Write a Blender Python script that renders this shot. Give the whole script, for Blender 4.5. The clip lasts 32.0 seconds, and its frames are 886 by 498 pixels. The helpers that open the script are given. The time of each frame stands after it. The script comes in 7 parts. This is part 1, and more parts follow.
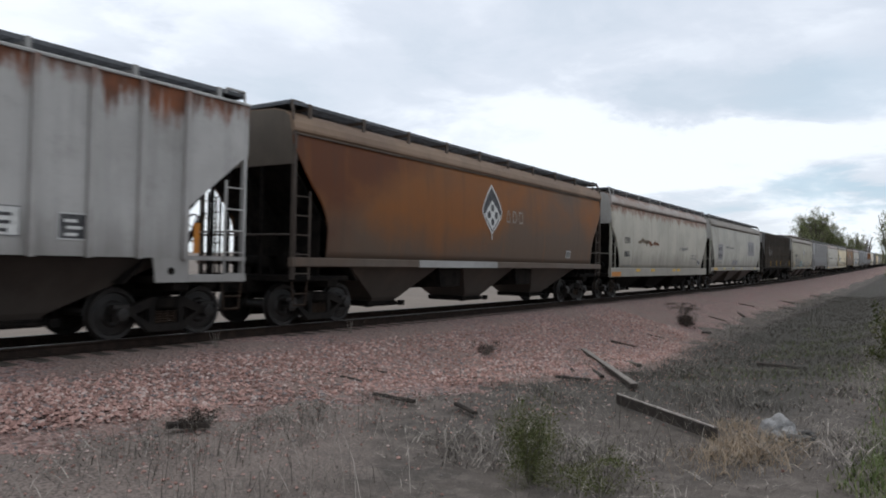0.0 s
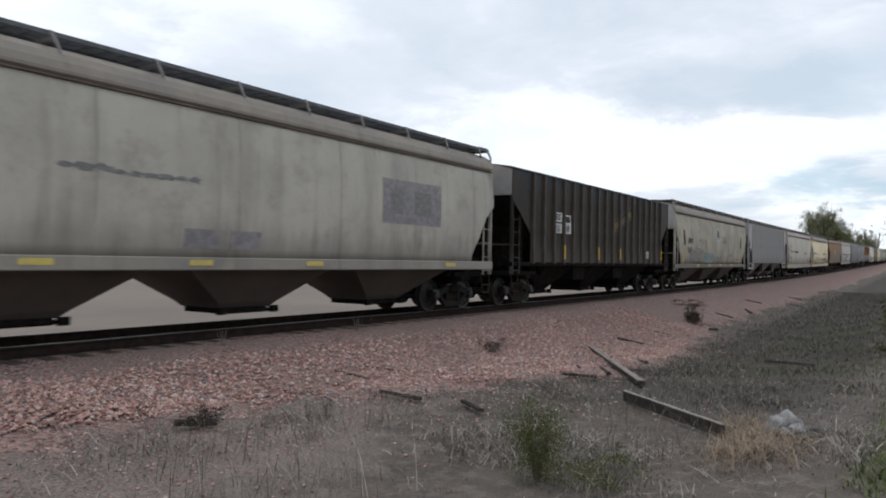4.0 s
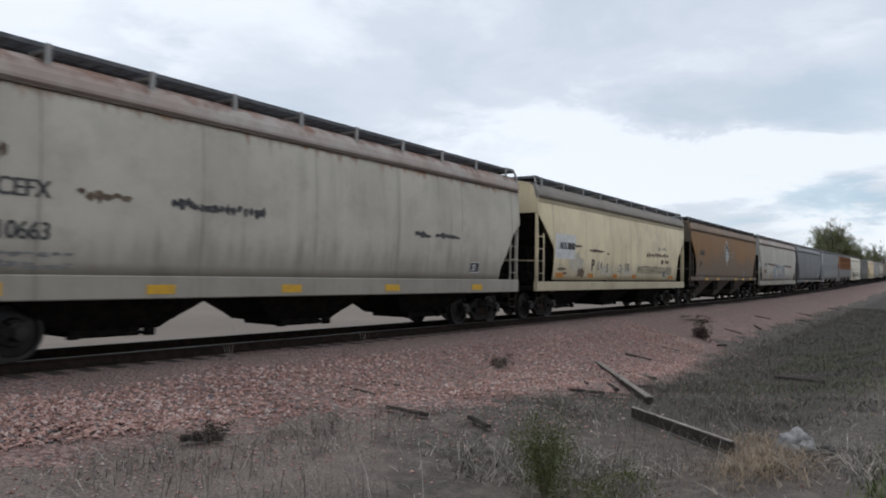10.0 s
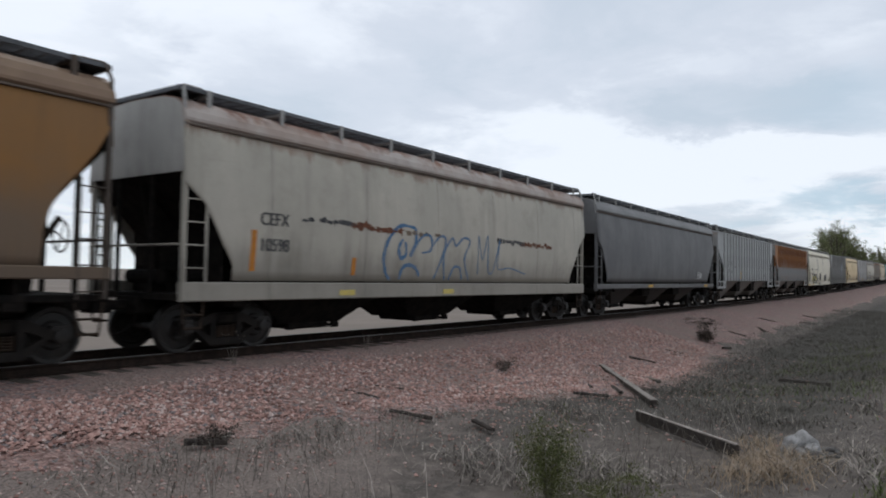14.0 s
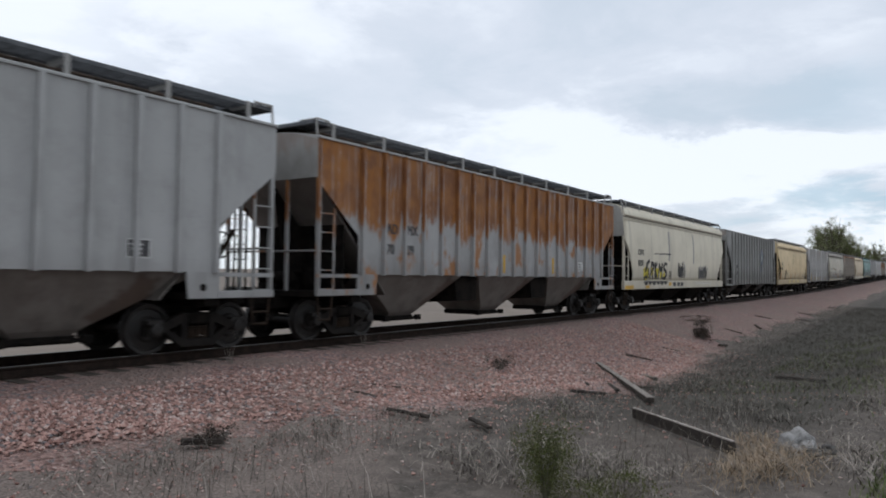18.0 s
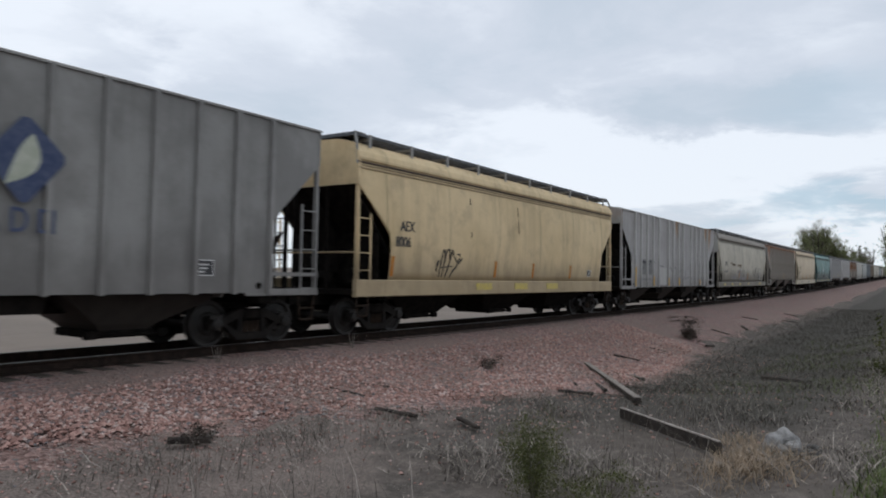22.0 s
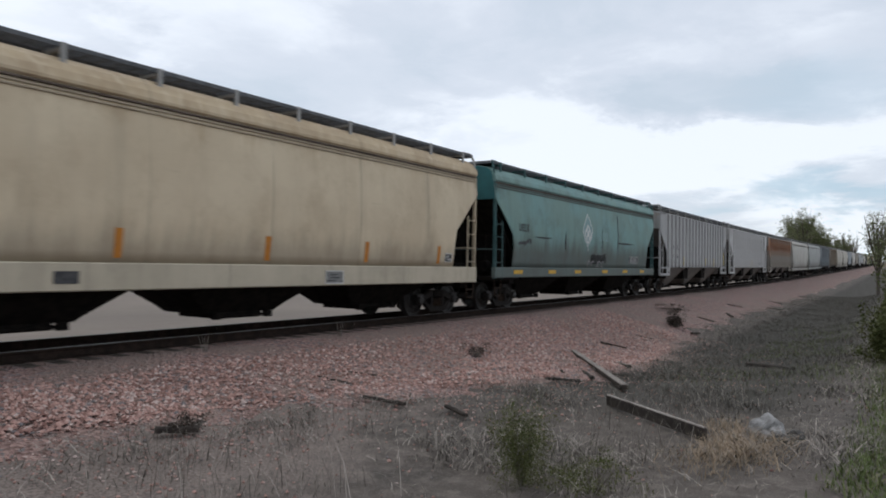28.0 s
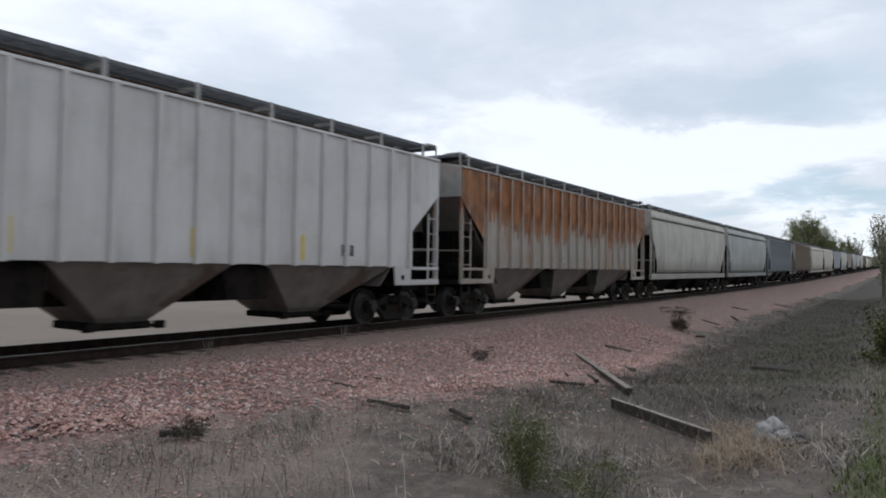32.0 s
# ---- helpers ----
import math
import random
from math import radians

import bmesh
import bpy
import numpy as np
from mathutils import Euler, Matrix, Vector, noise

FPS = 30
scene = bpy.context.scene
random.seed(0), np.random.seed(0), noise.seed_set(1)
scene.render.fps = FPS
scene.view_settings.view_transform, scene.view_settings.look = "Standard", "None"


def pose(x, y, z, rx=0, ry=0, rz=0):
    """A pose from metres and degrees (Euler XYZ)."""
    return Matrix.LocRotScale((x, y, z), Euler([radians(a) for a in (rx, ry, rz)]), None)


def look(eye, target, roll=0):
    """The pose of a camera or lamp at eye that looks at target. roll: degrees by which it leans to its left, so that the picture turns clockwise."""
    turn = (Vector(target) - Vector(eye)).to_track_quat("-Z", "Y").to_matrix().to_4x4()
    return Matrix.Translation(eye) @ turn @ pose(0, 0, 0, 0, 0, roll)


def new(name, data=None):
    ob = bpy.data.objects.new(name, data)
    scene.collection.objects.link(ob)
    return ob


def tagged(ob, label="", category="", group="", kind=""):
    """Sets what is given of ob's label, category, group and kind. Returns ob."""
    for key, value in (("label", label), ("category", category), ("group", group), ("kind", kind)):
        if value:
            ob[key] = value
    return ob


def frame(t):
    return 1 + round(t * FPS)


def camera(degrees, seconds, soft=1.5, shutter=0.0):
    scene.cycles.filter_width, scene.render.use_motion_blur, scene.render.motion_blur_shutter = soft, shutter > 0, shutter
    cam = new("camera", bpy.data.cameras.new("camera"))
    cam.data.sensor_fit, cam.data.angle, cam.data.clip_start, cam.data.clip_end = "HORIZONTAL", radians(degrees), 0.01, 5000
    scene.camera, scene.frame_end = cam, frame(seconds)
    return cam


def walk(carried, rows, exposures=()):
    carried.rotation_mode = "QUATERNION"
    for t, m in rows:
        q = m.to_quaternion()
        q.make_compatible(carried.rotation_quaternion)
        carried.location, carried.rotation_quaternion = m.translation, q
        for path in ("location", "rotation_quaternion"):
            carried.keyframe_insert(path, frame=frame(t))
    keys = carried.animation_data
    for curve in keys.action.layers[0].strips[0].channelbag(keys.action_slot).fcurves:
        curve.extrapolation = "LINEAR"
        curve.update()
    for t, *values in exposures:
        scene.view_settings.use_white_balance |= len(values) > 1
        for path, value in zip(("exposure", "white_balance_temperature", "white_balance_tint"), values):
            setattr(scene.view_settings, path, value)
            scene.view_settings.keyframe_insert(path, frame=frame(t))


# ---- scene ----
# The camera stands on the verge 11.7 m from the near rail; x runs along the track, z = 0 is the rail top.
cam = camera(64.2, 32.0, soft=1.9, shutter=0.2)
EYE = (0.0, -11.67, 1.46)
TURNS = [(0,91.16,-1.22,-56.33),
         (0.5,91.12,-1.22,-56.34),
         (1,90.93,-1.19,-56.32),
         (1.5,90.84,-1.02,-56.37),
         (2,90.78,-1.04,-56.32),
         (2.5,90.74,-0.81,-56.22),
         (3,90.68,-0.81,-56.11),
         (3.5,90.75,-0.91,-55.96),
         (5.5,91.65,-1.25,-55.78),
         (6,91.76,-1.25,-55.77),
         (6.5,91.93,-1.44,-55.68),
         (7,91.98,-1.46,-55.65),
         (7.5,92.11,-1.37,-55.72),
         (8,92.14,-1.4,-55.77),
         (8.5,92.22,-1.37,-55.79),
         (9,92.24,-1.36,-55.52),
         (9.5,92.32,-1.17,-55.43),
         (10,92.16,-1.1,-55.28),
         (10.5,92,-1.05,-55.25),
         (11,92.07,-1.18,-55.23),
         (11.5,92.14,-1.17,-55.16),
         (12,92.24,-1.16,-55.13),
         (12.5,92.32,-1.03,-55.14),
         (13,92.39,-0.91,-55.19),
         (13.5,92.39,-0.87,-55.08),
         (14,92.42,-0.93,-55),
         (14.5,92.39,-0.98,-54.97),
         (16.5,92.19,-0.86,-55.33),
         (17,92.16,-0.74,-55.33),
         (17.5,92.23,-0.74,-55.32),
         (18,92.3,-0.73,-55.27),
         (18.5,92.3,-0.73,-55.34),
         (19,92.23,-0.74,-55.48),
         (19.5,92.02,-0.63,-55.7),
         (20,92.03,-0.67,-55.86),
         (20.5,92.17,-0.83,-56.25),
         (21,92.34,-1.03,-56.28),
         (21.5,92.37,-0.93,-56.17),
         (22,92.28,-1.05,-56.16),
         (22.5,92.17,-1.06,-56.22),
         (23,92.01,-1.25,-56.45),
         (23.5,92.08,-1.23,-56.52),
         (24,92.12,-1.17,-56.75),
         (24.5,92.16,-1.05,-56.93),
         (25,91.97,-0.94,-56.93),
         (25.5,91.7,-0.91,-56.96),
         (27.5,91.4,-0.74,-57.05),
         (28,91.36,-0.94,-57.15),
         (28.5,91.33,-1.02,-57.13),
         (29,91.36,-0.92,-57.01),
         (29.5,91.37,-0.9,-56.95),
         (30,91.35,-0.79,-56.97),
         (30.5,91.4,-0.75,-56.95),
         (31,91.41,-0.79,-56.91),
         (31.5,91.55,-0.74,-56.9),
         (32,91.63,-0.84,-56.83)]
walk(cam, [(t, pose(*EYE, rx, ry, rz)) for t, rx, ry, rz in TURNS], exposures=[(0, -0.06, 6340, 10), (1, -0.02, 6420, 10), (3, 0.0, 6400, 10), (6, -0.04, 6320, 10), (9, -0.12, 6280, 10), (12, -0.24, 6280, 10), (14, -0.20, 6280, 10), (18, -0.13, 6280, 10), (21, -0.25, 6280, 10), (24, -0.22, 6280, 10), (28, -0.15, 6280, 10), (30, -0.10, 6280, 10), (32, -0.09, 6280, 10)])

# ---- light: bright broken overcast, a very soft sun high beyond the train ----
world = bpy.data.worlds.new("overcast_sky")
scene.world = world
world.use_nodes = True
scene.view_settings.exposure = 0.0


def sky_nodes():
    nt = world.node_tree
    nt.nodes.clear()
    N = lambda k: nt.nodes.new(k)
    L = nt.links.new
    out, bg = N("ShaderNodeOutputWorld"), N("ShaderNodeBackground")
    sky = N("ShaderNodeTexSky")
    sky.sky_type, sky.sun_disc = "NISHITA", False
    sky.sun_elevation, sky.sun_rotation = radians(50), radians(37)
    sky_dim = N("ShaderNodeVectorMath"); sky_dim.operation = "SCALE"
    sky_dim.inputs["Scale"].default_value = 0.10
    L(sky.outputs[0], sky_dim.inputs[0])
    tc, sep = N("ShaderNodeTexCoord"), N("ShaderNodeSeparateXYZ")
    L(tc.outputs["Generated"], sep.inputs[0])
    # the cloud deck as a plane overhead: x / (z + k), y / (z + k)
    zk = N("ShaderNodeMath"); zk.operation = "ADD"; zk.inputs[1].default_value = 0.16
    zm = N("ShaderNodeMath"); zm.operation = "MAXIMUM"; zm.inputs[1].default_value = 0.0
    L(sep.outputs["Z"], zm.inputs[0]); L(zm.outputs[0], zk.inputs[0])
    dx, dy = N("ShaderNodeMath"), N("ShaderNodeMath")
    dx.operation = dy.operation = "DIVIDE"
    L(sep.outputs["X"], dx.inputs[0]); L(zk.outputs[0], dx.inputs[1])
    L(sep.outputs["Y"], dy.inputs[0]); L(zk.outputs[0], dy.inputs[1])
    comb = N("ShaderNodeCombineXYZ")
    L(dx.outputs[0], comb.inputs[0]); L(dy.outputs[0], comb.inputs[1])

    def op(kind, a, b=0.0, c=0.0):
        n = N("ShaderNodeMath"); n.operation = kind
        for i, v in enumerate((a, b, c)):
            if isinstance(v, (int, float)): n.inputs[i].default_value = v
            else: L(v, n.inputs[i])
        return n.outputs[0]

    def step(v, lo, hi, to=1.0):
        r = N("ShaderNodeMapRange"); r.interpolation_type = "SMOOTHSTEP"
        r.inputs["From Min"].default_value, r.inputs["From Max"].default_value, r.inputs["To Max"].default_value = lo, hi, to
        L(v, r.inputs["Value"])
        return r.outputs[0]

    def cloud(scale, detail, seed, rough=0.56):
        n = N("ShaderNodeTexNoise")
        add = N("ShaderNodeVectorMath"); add.operation = "ADD"; add.inputs[1].default_value = (seed, seed * 0.7, 0)
        L(comb.outputs[0], add.inputs[0]); L(add.outputs[0], n.inputs["Vector"])
        n.inputs["Scale"].default_value, n.inputs["Detail"].default_value, n.inputs["Roughness"].default_value = scale, detail, rough
        n.inputs["Distortion"].default_value = 0.3
        return n.outputs["Fac"]
    big, fine = cloud(0.55, 8, 5.7), cloud(2.3, 7, 9.3, 0.6)
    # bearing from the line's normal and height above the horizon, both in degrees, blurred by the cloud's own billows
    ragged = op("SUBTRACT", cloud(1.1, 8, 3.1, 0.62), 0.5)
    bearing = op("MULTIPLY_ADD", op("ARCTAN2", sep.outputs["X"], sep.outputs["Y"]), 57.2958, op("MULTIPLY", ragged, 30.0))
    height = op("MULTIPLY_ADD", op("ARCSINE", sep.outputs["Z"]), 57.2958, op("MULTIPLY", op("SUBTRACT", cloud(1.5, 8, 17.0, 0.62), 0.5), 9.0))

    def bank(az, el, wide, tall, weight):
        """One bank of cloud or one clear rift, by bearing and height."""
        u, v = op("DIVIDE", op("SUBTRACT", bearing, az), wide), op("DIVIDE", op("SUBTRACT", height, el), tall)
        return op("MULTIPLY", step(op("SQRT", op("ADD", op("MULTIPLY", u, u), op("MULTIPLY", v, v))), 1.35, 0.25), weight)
    def mix(fac, a, b):
        m = N("ShaderNodeMix"); m.data_type = "RGBA"
        if isinstance(fac, float): m.inputs["Factor"].default_value = fac
        else: L(fac, m.inputs["Factor"])
        for k, v in (("A", a), ("B", b)):
            sock = [s for s in m.inputs if s.name == k and s.type == "RGBA"][0]
            if isinstance(v, tuple): sock.default_value = (*v, 1)
            else: L(v, sock)
        return [s for s in m.outputs if s.type == "RGBA"][0]
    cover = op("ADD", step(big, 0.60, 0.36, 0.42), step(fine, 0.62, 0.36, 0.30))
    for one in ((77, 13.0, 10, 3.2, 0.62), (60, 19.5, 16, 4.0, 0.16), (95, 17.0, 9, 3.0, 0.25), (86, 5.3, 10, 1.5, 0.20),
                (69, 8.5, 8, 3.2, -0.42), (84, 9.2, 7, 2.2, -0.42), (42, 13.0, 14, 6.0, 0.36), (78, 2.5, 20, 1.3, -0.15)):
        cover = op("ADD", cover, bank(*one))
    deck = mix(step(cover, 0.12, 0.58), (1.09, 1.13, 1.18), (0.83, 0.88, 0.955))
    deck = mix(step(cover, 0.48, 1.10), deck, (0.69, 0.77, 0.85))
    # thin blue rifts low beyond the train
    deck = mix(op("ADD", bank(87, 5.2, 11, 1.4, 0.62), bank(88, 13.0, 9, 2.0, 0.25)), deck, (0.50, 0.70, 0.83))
    # a pale haze lies on the horizon
    deck2 = mix(step(sep.outputs["Z"], 0.07, 0.0, 0.6), deck, (0.98, 1.08, 1.12))
    final = mix(0.12, deck2, sky_dim.outputs[0])
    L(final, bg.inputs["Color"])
    bg.inputs["Strength"].default_value = 1.0
    L(bg.outputs[0], out.inputs[0])


sky_nodes()
sun = new("sun", bpy.data.lights.new("sun", "SUN"))
sun.data.energy, sun.data.angle, sun.data.color = 1.0, radians(25), (1.0, 0.97, 0.93)
sun.matrix_world = look((30, 40, 60), (0, 0, 0))


# ---- materials ----
def sock(node, name, kind):
    return [s for s in node.inputs if s.name == name and s.type == kind][0]


class Mat:
    """A small wrapper to wire node materials."""

    def __init__(self, name, rough=0.8, metal=0.0):
        self.m = bpy.data.materials.new(name)
        self.m.use_nodes = True
        self.nt = self.m.node_tree
        self.b = self.nt.nodes["Principled BSDF"]
        self.b.inputs["Roughness"].default_value, self.b.inputs["Metallic"].default_value = rough, metal
        self.b.inputs["Specular IOR Level"].default_value = 0.2
        self.tc = self.nt.nodes.new("ShaderNodeTexCoord")

    def node(self, kind, **props):
        n = self.nt.nodes.new(kind)
        for k, v in props.items():
            n.inputs[k].default_value = v
        return n

    def link(self, a, b):
        self.nt.links.new(a, b)

    def coords(self, scale=(1, 1, 1), shift=(0, 0, 0), which="Object"):
        n = self.node("ShaderNodeMapping", Scale=scale, Location=shift)
        self.link(self.tc.outputs[which], n.inputs["Vector"])
        return n.outputs[0]

    def noise(self, vec, scale, detail=3, rough=0.55, out="Fac"):
        n = self.node("ShaderNodeTexNoise", Scale=scale, Detail=detail, Roughness=rough)
        self.link(vec, n.inputs["Vector"])
        return n.outputs[out]

    def voronoi(self, vec, scale, out="Color"):
        n = self.node("ShaderNodeTexVoronoi", Scale=scale)
        self.link(vec, n.inputs["Vector"])
        return n.outputs[out]

    def ramp(self, fac, lo, hi, to0=0.0, to1=1.0, smooth=True):
        n = self.nt.nodes.new("ShaderNodeMapRange")
        n.interpolation_type = "SMOOTHSTEP" if smooth else "LINEAR"
        for k, v in (("From Min", lo), ("From Max", hi), ("To Min", to0), ("To Max", to1)):
            n.inputs[k].default_value = v
        self.link(fac, n.inputs["Value"])
        return n.outputs[0]

    def math(self, op, a, b=0.0):
        n = self.nt.nodes.new("ShaderNodeMath")
        n.operation = op
        for i, v in enumerate((a, b)):
            if isinstance(v, (int, float)): n.inputs[i].default_value = v
            else: self.link(v, n.inputs[i])
        return n.outputs[0]

    def mix(self, fac, a, b, blend="MIX"):
        n = self.nt.nodes.new("ShaderNodeMix")
        n.data_type, n.blend_type = "RGBA", blend
        if isinstance(fac, (int, float)): n.inputs["Factor"].default_value = fac
        else: self.link(fac, n.inputs["Factor"])
        for k, v in (("A", a), ("B", b)):
            s = sock(n, k, "RGBA")
            if isinstance(v, tuple): s.default_value = (*v, 1)
            else: self.link(v, s)
        return [s for s in n.outputs if s.type == "RGBA"][0]

    def colour(self, c):
        if isinstance(c, tuple): self.b.inputs["Base Color"].default_value = (*c, 1)
        else: self.link(c, self.b.inputs["Base Color"])
        return self

    def bump(self, height, strength=0.3, distance=0.01):
        n = self.node("ShaderNodeBump", Strength=strength, Distance=distance)
        self.link(height, n.inputs["Height"])
        self.link(n.outputs[0], self.b.inputs["Normal"])
        return self


def two_tone(name, a, b, scale=6.0, rough=0.85, metal=0.0, bump=0.3, dist=0.01, lo=0.35, hi=0.65, gloss=0.2):
    m = Mat(name, rough, metal)
    m.b.inputs["Specular IOR Level"].default_value = gloss
    v = m.coords()
    f = m.ramp(m.noise(v, scale, 5), lo, hi)
    fine = m.noise(v, scale * 9, 3)
    m.colour(m.mix(m.ramp(fine, 0.3, 0.7, 0.0, 0.35), m.mix(f, a, b), tuple(x * 0.6 for x in a)))
    m.bump(fine, bump, dist)
    return m.m


def paint(name, col, col2, seed, rust=0.0, rust_z=4.2, reach=0.8, dirt=0.35, dirt_z=1.7, rough=0.6,
          rust_a=(0.31, 0.115, 0.03), rust_b=(0.17, 0.058, 0.02), patch=0.0, streak=2.6, panel=0.0, sootier=0.3, drips=1.1, soft=0.0, spots=0.0,
          odd=0.0, split=0.0, blotch=0.28, blotch_col=None, seam=0.0, zones=()):
    """Weathered wagon paint: faded patches, rust running down from the roof edge, road dirt climbing from the sill."""
    # a film of road dust dulls every coat
    col, col2 = (tuple(0.87 * x for x in c) for c in (col, col2))
    m = Mat(name, rough)
    v = m.coords(shift=(seed * 7.3, seed * 3.1, 0))
    z = m.node("ShaderNodeSeparateXYZ")
    m.link(m.tc.outputs["Object"], z.inputs[0])
    z = z.outputs["Z"]
    fade = m.ramp(m.noise(v, 0.5, 6, 0.62), 0.38, 0.62)
    base = m.mix(fade, col, col2)
    runs = m.noise(m.coords((streak, streak, 0.22), (seed * 5.7, seed, seed)), 1.0, 5, 0.6)
    base = m.mix(m.ramp(runs, 0.50, 0.74, 0.0, sootier), base, tuple(x * 0.45 for x in col))
    # broad stains, upright columns of washed-down dust and faint scuffs
    stain = m.ramp(m.noise(v, 1.15, 7, 0.68), 0.46, 0.72, 0.0, blotch)
    base = m.mix(stain, base, blotch_col or tuple(0.42 * x + 0.02 for x in (col2[0] * 1.05, col2[1], col2[2] * 0.92)))
    column = m.noise(m.coords((0.9, 0.9, 0.06), (seed * 2.2, seed, 1)), 1.0, 6, 0.7)
    base = m.mix(m.ramp(column, 0.50, 0.72, 0.0, blotch * 0.9), base, tuple(x * 0.5 for x in col2))
    base = m.mix(m.ramp(m.noise(m.coords((0.7, 0.7, 9), (seed, seed, seed)), 1.0, 5, 0.7), 0.60, 0.75, 0.0, blotch * 0.7), base, tuple(x * 0.55 for x in col))
    fine = m.noise(v, 14, 4, 0.65)
    base = m.mix(m.ramp(fine, 0.55, 0.8, 0.0, 0.22), base, tuple(x * 0.55 for x in col2))
    if dirt:
        d = m.math("ADD", m.ramp(z, dirt_z + 0.9, dirt_z - 0.5, -0.35, 0.6, False), m.math("MULTIPLY", runs, 0.75))
        base = m.mix(m.ramp(d, 0.35, 0.95, 0.0, dirt), base, (0.085, 0.075, 0.066))
    if panel:
        # plates between the ribs weather one by one
        sx = m.node("ShaderNodeSeparateXYZ")
        m.link(m.tc.outputs["Object"], sx.inputs[0])
        pos = m.math("DIVIDE", m.math("ADD", sx.outputs["X"], (50 + odd) * panel), panel)
        cell = m.node("ShaderNodeTexWhiteNoise")
        cell.noise_dimensions = "1D"
        m.link(m.math("ADD", m.math("FLOOR", pos), seed), cell.inputs["W"])
        own = cell.outputs["Value"]
        inside = m.math("ABSOLUTE", m.math("SUBTRACT", m.math("FRACT", pos), 0.5))
        base = m.mix(m.math("MULTIPLY", own, 0.28), base, tuple(x * 0.55 for x in col2))
    if rust:
        drip = m.noise(m.coords((streak * 2.1, streak * 2.1, 0.35), (seed * 1.7, seed, seed * 2)), 1.0, 4, 0.65)
        edge = m.ramp(z, rust_z - reach, rust_z + reach, -0.55, 0.55, False)
        r = m.math("ADD", edge, m.math("ADD", m.math("MULTIPLY", runs, 1.0), m.math("MULTIPLY", m.math("SUBTRACT", drip, 0.5), drips)))
        r = m.math("ADD", r, m.math("MULTIPLY", m.math("SUBTRACT", m.noise(v, 1.3, 5, 0.7), 0.5), 0.8))
        if panel:
            r = m.math("ADD", r, m.math("MULTIPLY", m.math("SUBTRACT", own, 0.5), 0.55))
            r = m.math("SUBTRACT", r, m.math("MULTIPLY", m.ramp(inside, 0.34, 0.5), 0.22))
        if split:
            # the two ends of the side were repainted at different times
            sp = m.node("ShaderNodeSeparateXYZ")
            m.link(m.tc.outputs["Object"], sp.inputs[0])
            r = m.math("ADD", r, m.ramp(sp.outputs["X"], -0.08, 0.08, split, -split))
        if zones:
            # only these lengths of the side have lost their paint
            zx = m.node("ShaderNodeSeparateXYZ")
            m.link(m.tc.outputs["Object"], zx.inputs[0])
            kept = None
            for mid, wide in zones:
                one = m.ramp(m.math("ABSOLUTE", m.math("SUBTRACT", zx.outputs["X"], mid)), wide * 0.5 + 0.15, wide * 0.5 - 0.15)
                kept = one if kept is None else m.math("MAXIMUM", kept, one)
            r = m.math("SUBTRACT", r, m.math("SUBTRACT", 1.0, kept))
        shade = m.mix(m.ramp(m.noise(v, 1.9, 5), 0.3, 0.7), rust_a, rust_b)
        if drips > 0.5: shade = m.mix(m.ramp(drip, 0.52, 0.68, 0.0, 0.55), shade, col)
        base = m.mix(m.ramp(r, 0.47 - soft, 0.62 + soft, 0.0, rust), base, shade)
        if spots:
            low = m.noise(m.coords((1.5, 1.5, 0.9), (seed * 3, seed, 4)), 1.0, 5, 0.6)
            base = m.mix(m.ramp(low, 0.53, 0.63, 0.0, spots), base, rust_a)
    if patch:
        p = m.ramp(m.noise(m.coords((0.55, 0.55, 0.8), (seed, 2 * seed, 0)), 1.0, 4), 0.52, 0.6, 0.0, patch)
        base = m.mix(p, base, m.mix(fade, rust_a, rust_b))
    if seam:
        # upright welds between the side plates gather grime
        wx = m.node("ShaderNodeSeparateXYZ")
        m.link(m.tc.outputs["Object"], wx.inputs[0])
        along = m.math("ABSOLUTE", m.math("SUBTRACT", m.math("FRACT", m.math("ADD", m.math("DIVIDE", wx.outputs["X"], seam), 50 + seed * 0.37)), 0.5))
        base = m.mix(m.math("MULTIPLY", m.ramp(along, 0.06, 0.0, 0.0, 0.2), m.ramp(runs, 0.35, 0.62)), base, tuple(x * 0.5 for x in col2))
        base = m.mix(m.math("MULTIPLY", m.ramp(along, 0.0055, 0.003), m.ramp(m.noise(v, 0.9, 4), 0.35, 0.6, 0.1, 0.65)), base, tuple(x * 0.35 for x in col2))
    m.colour(base)
    m.bump(m.noise(v, 5, 4), 0.25, 0.012)
    return m.m


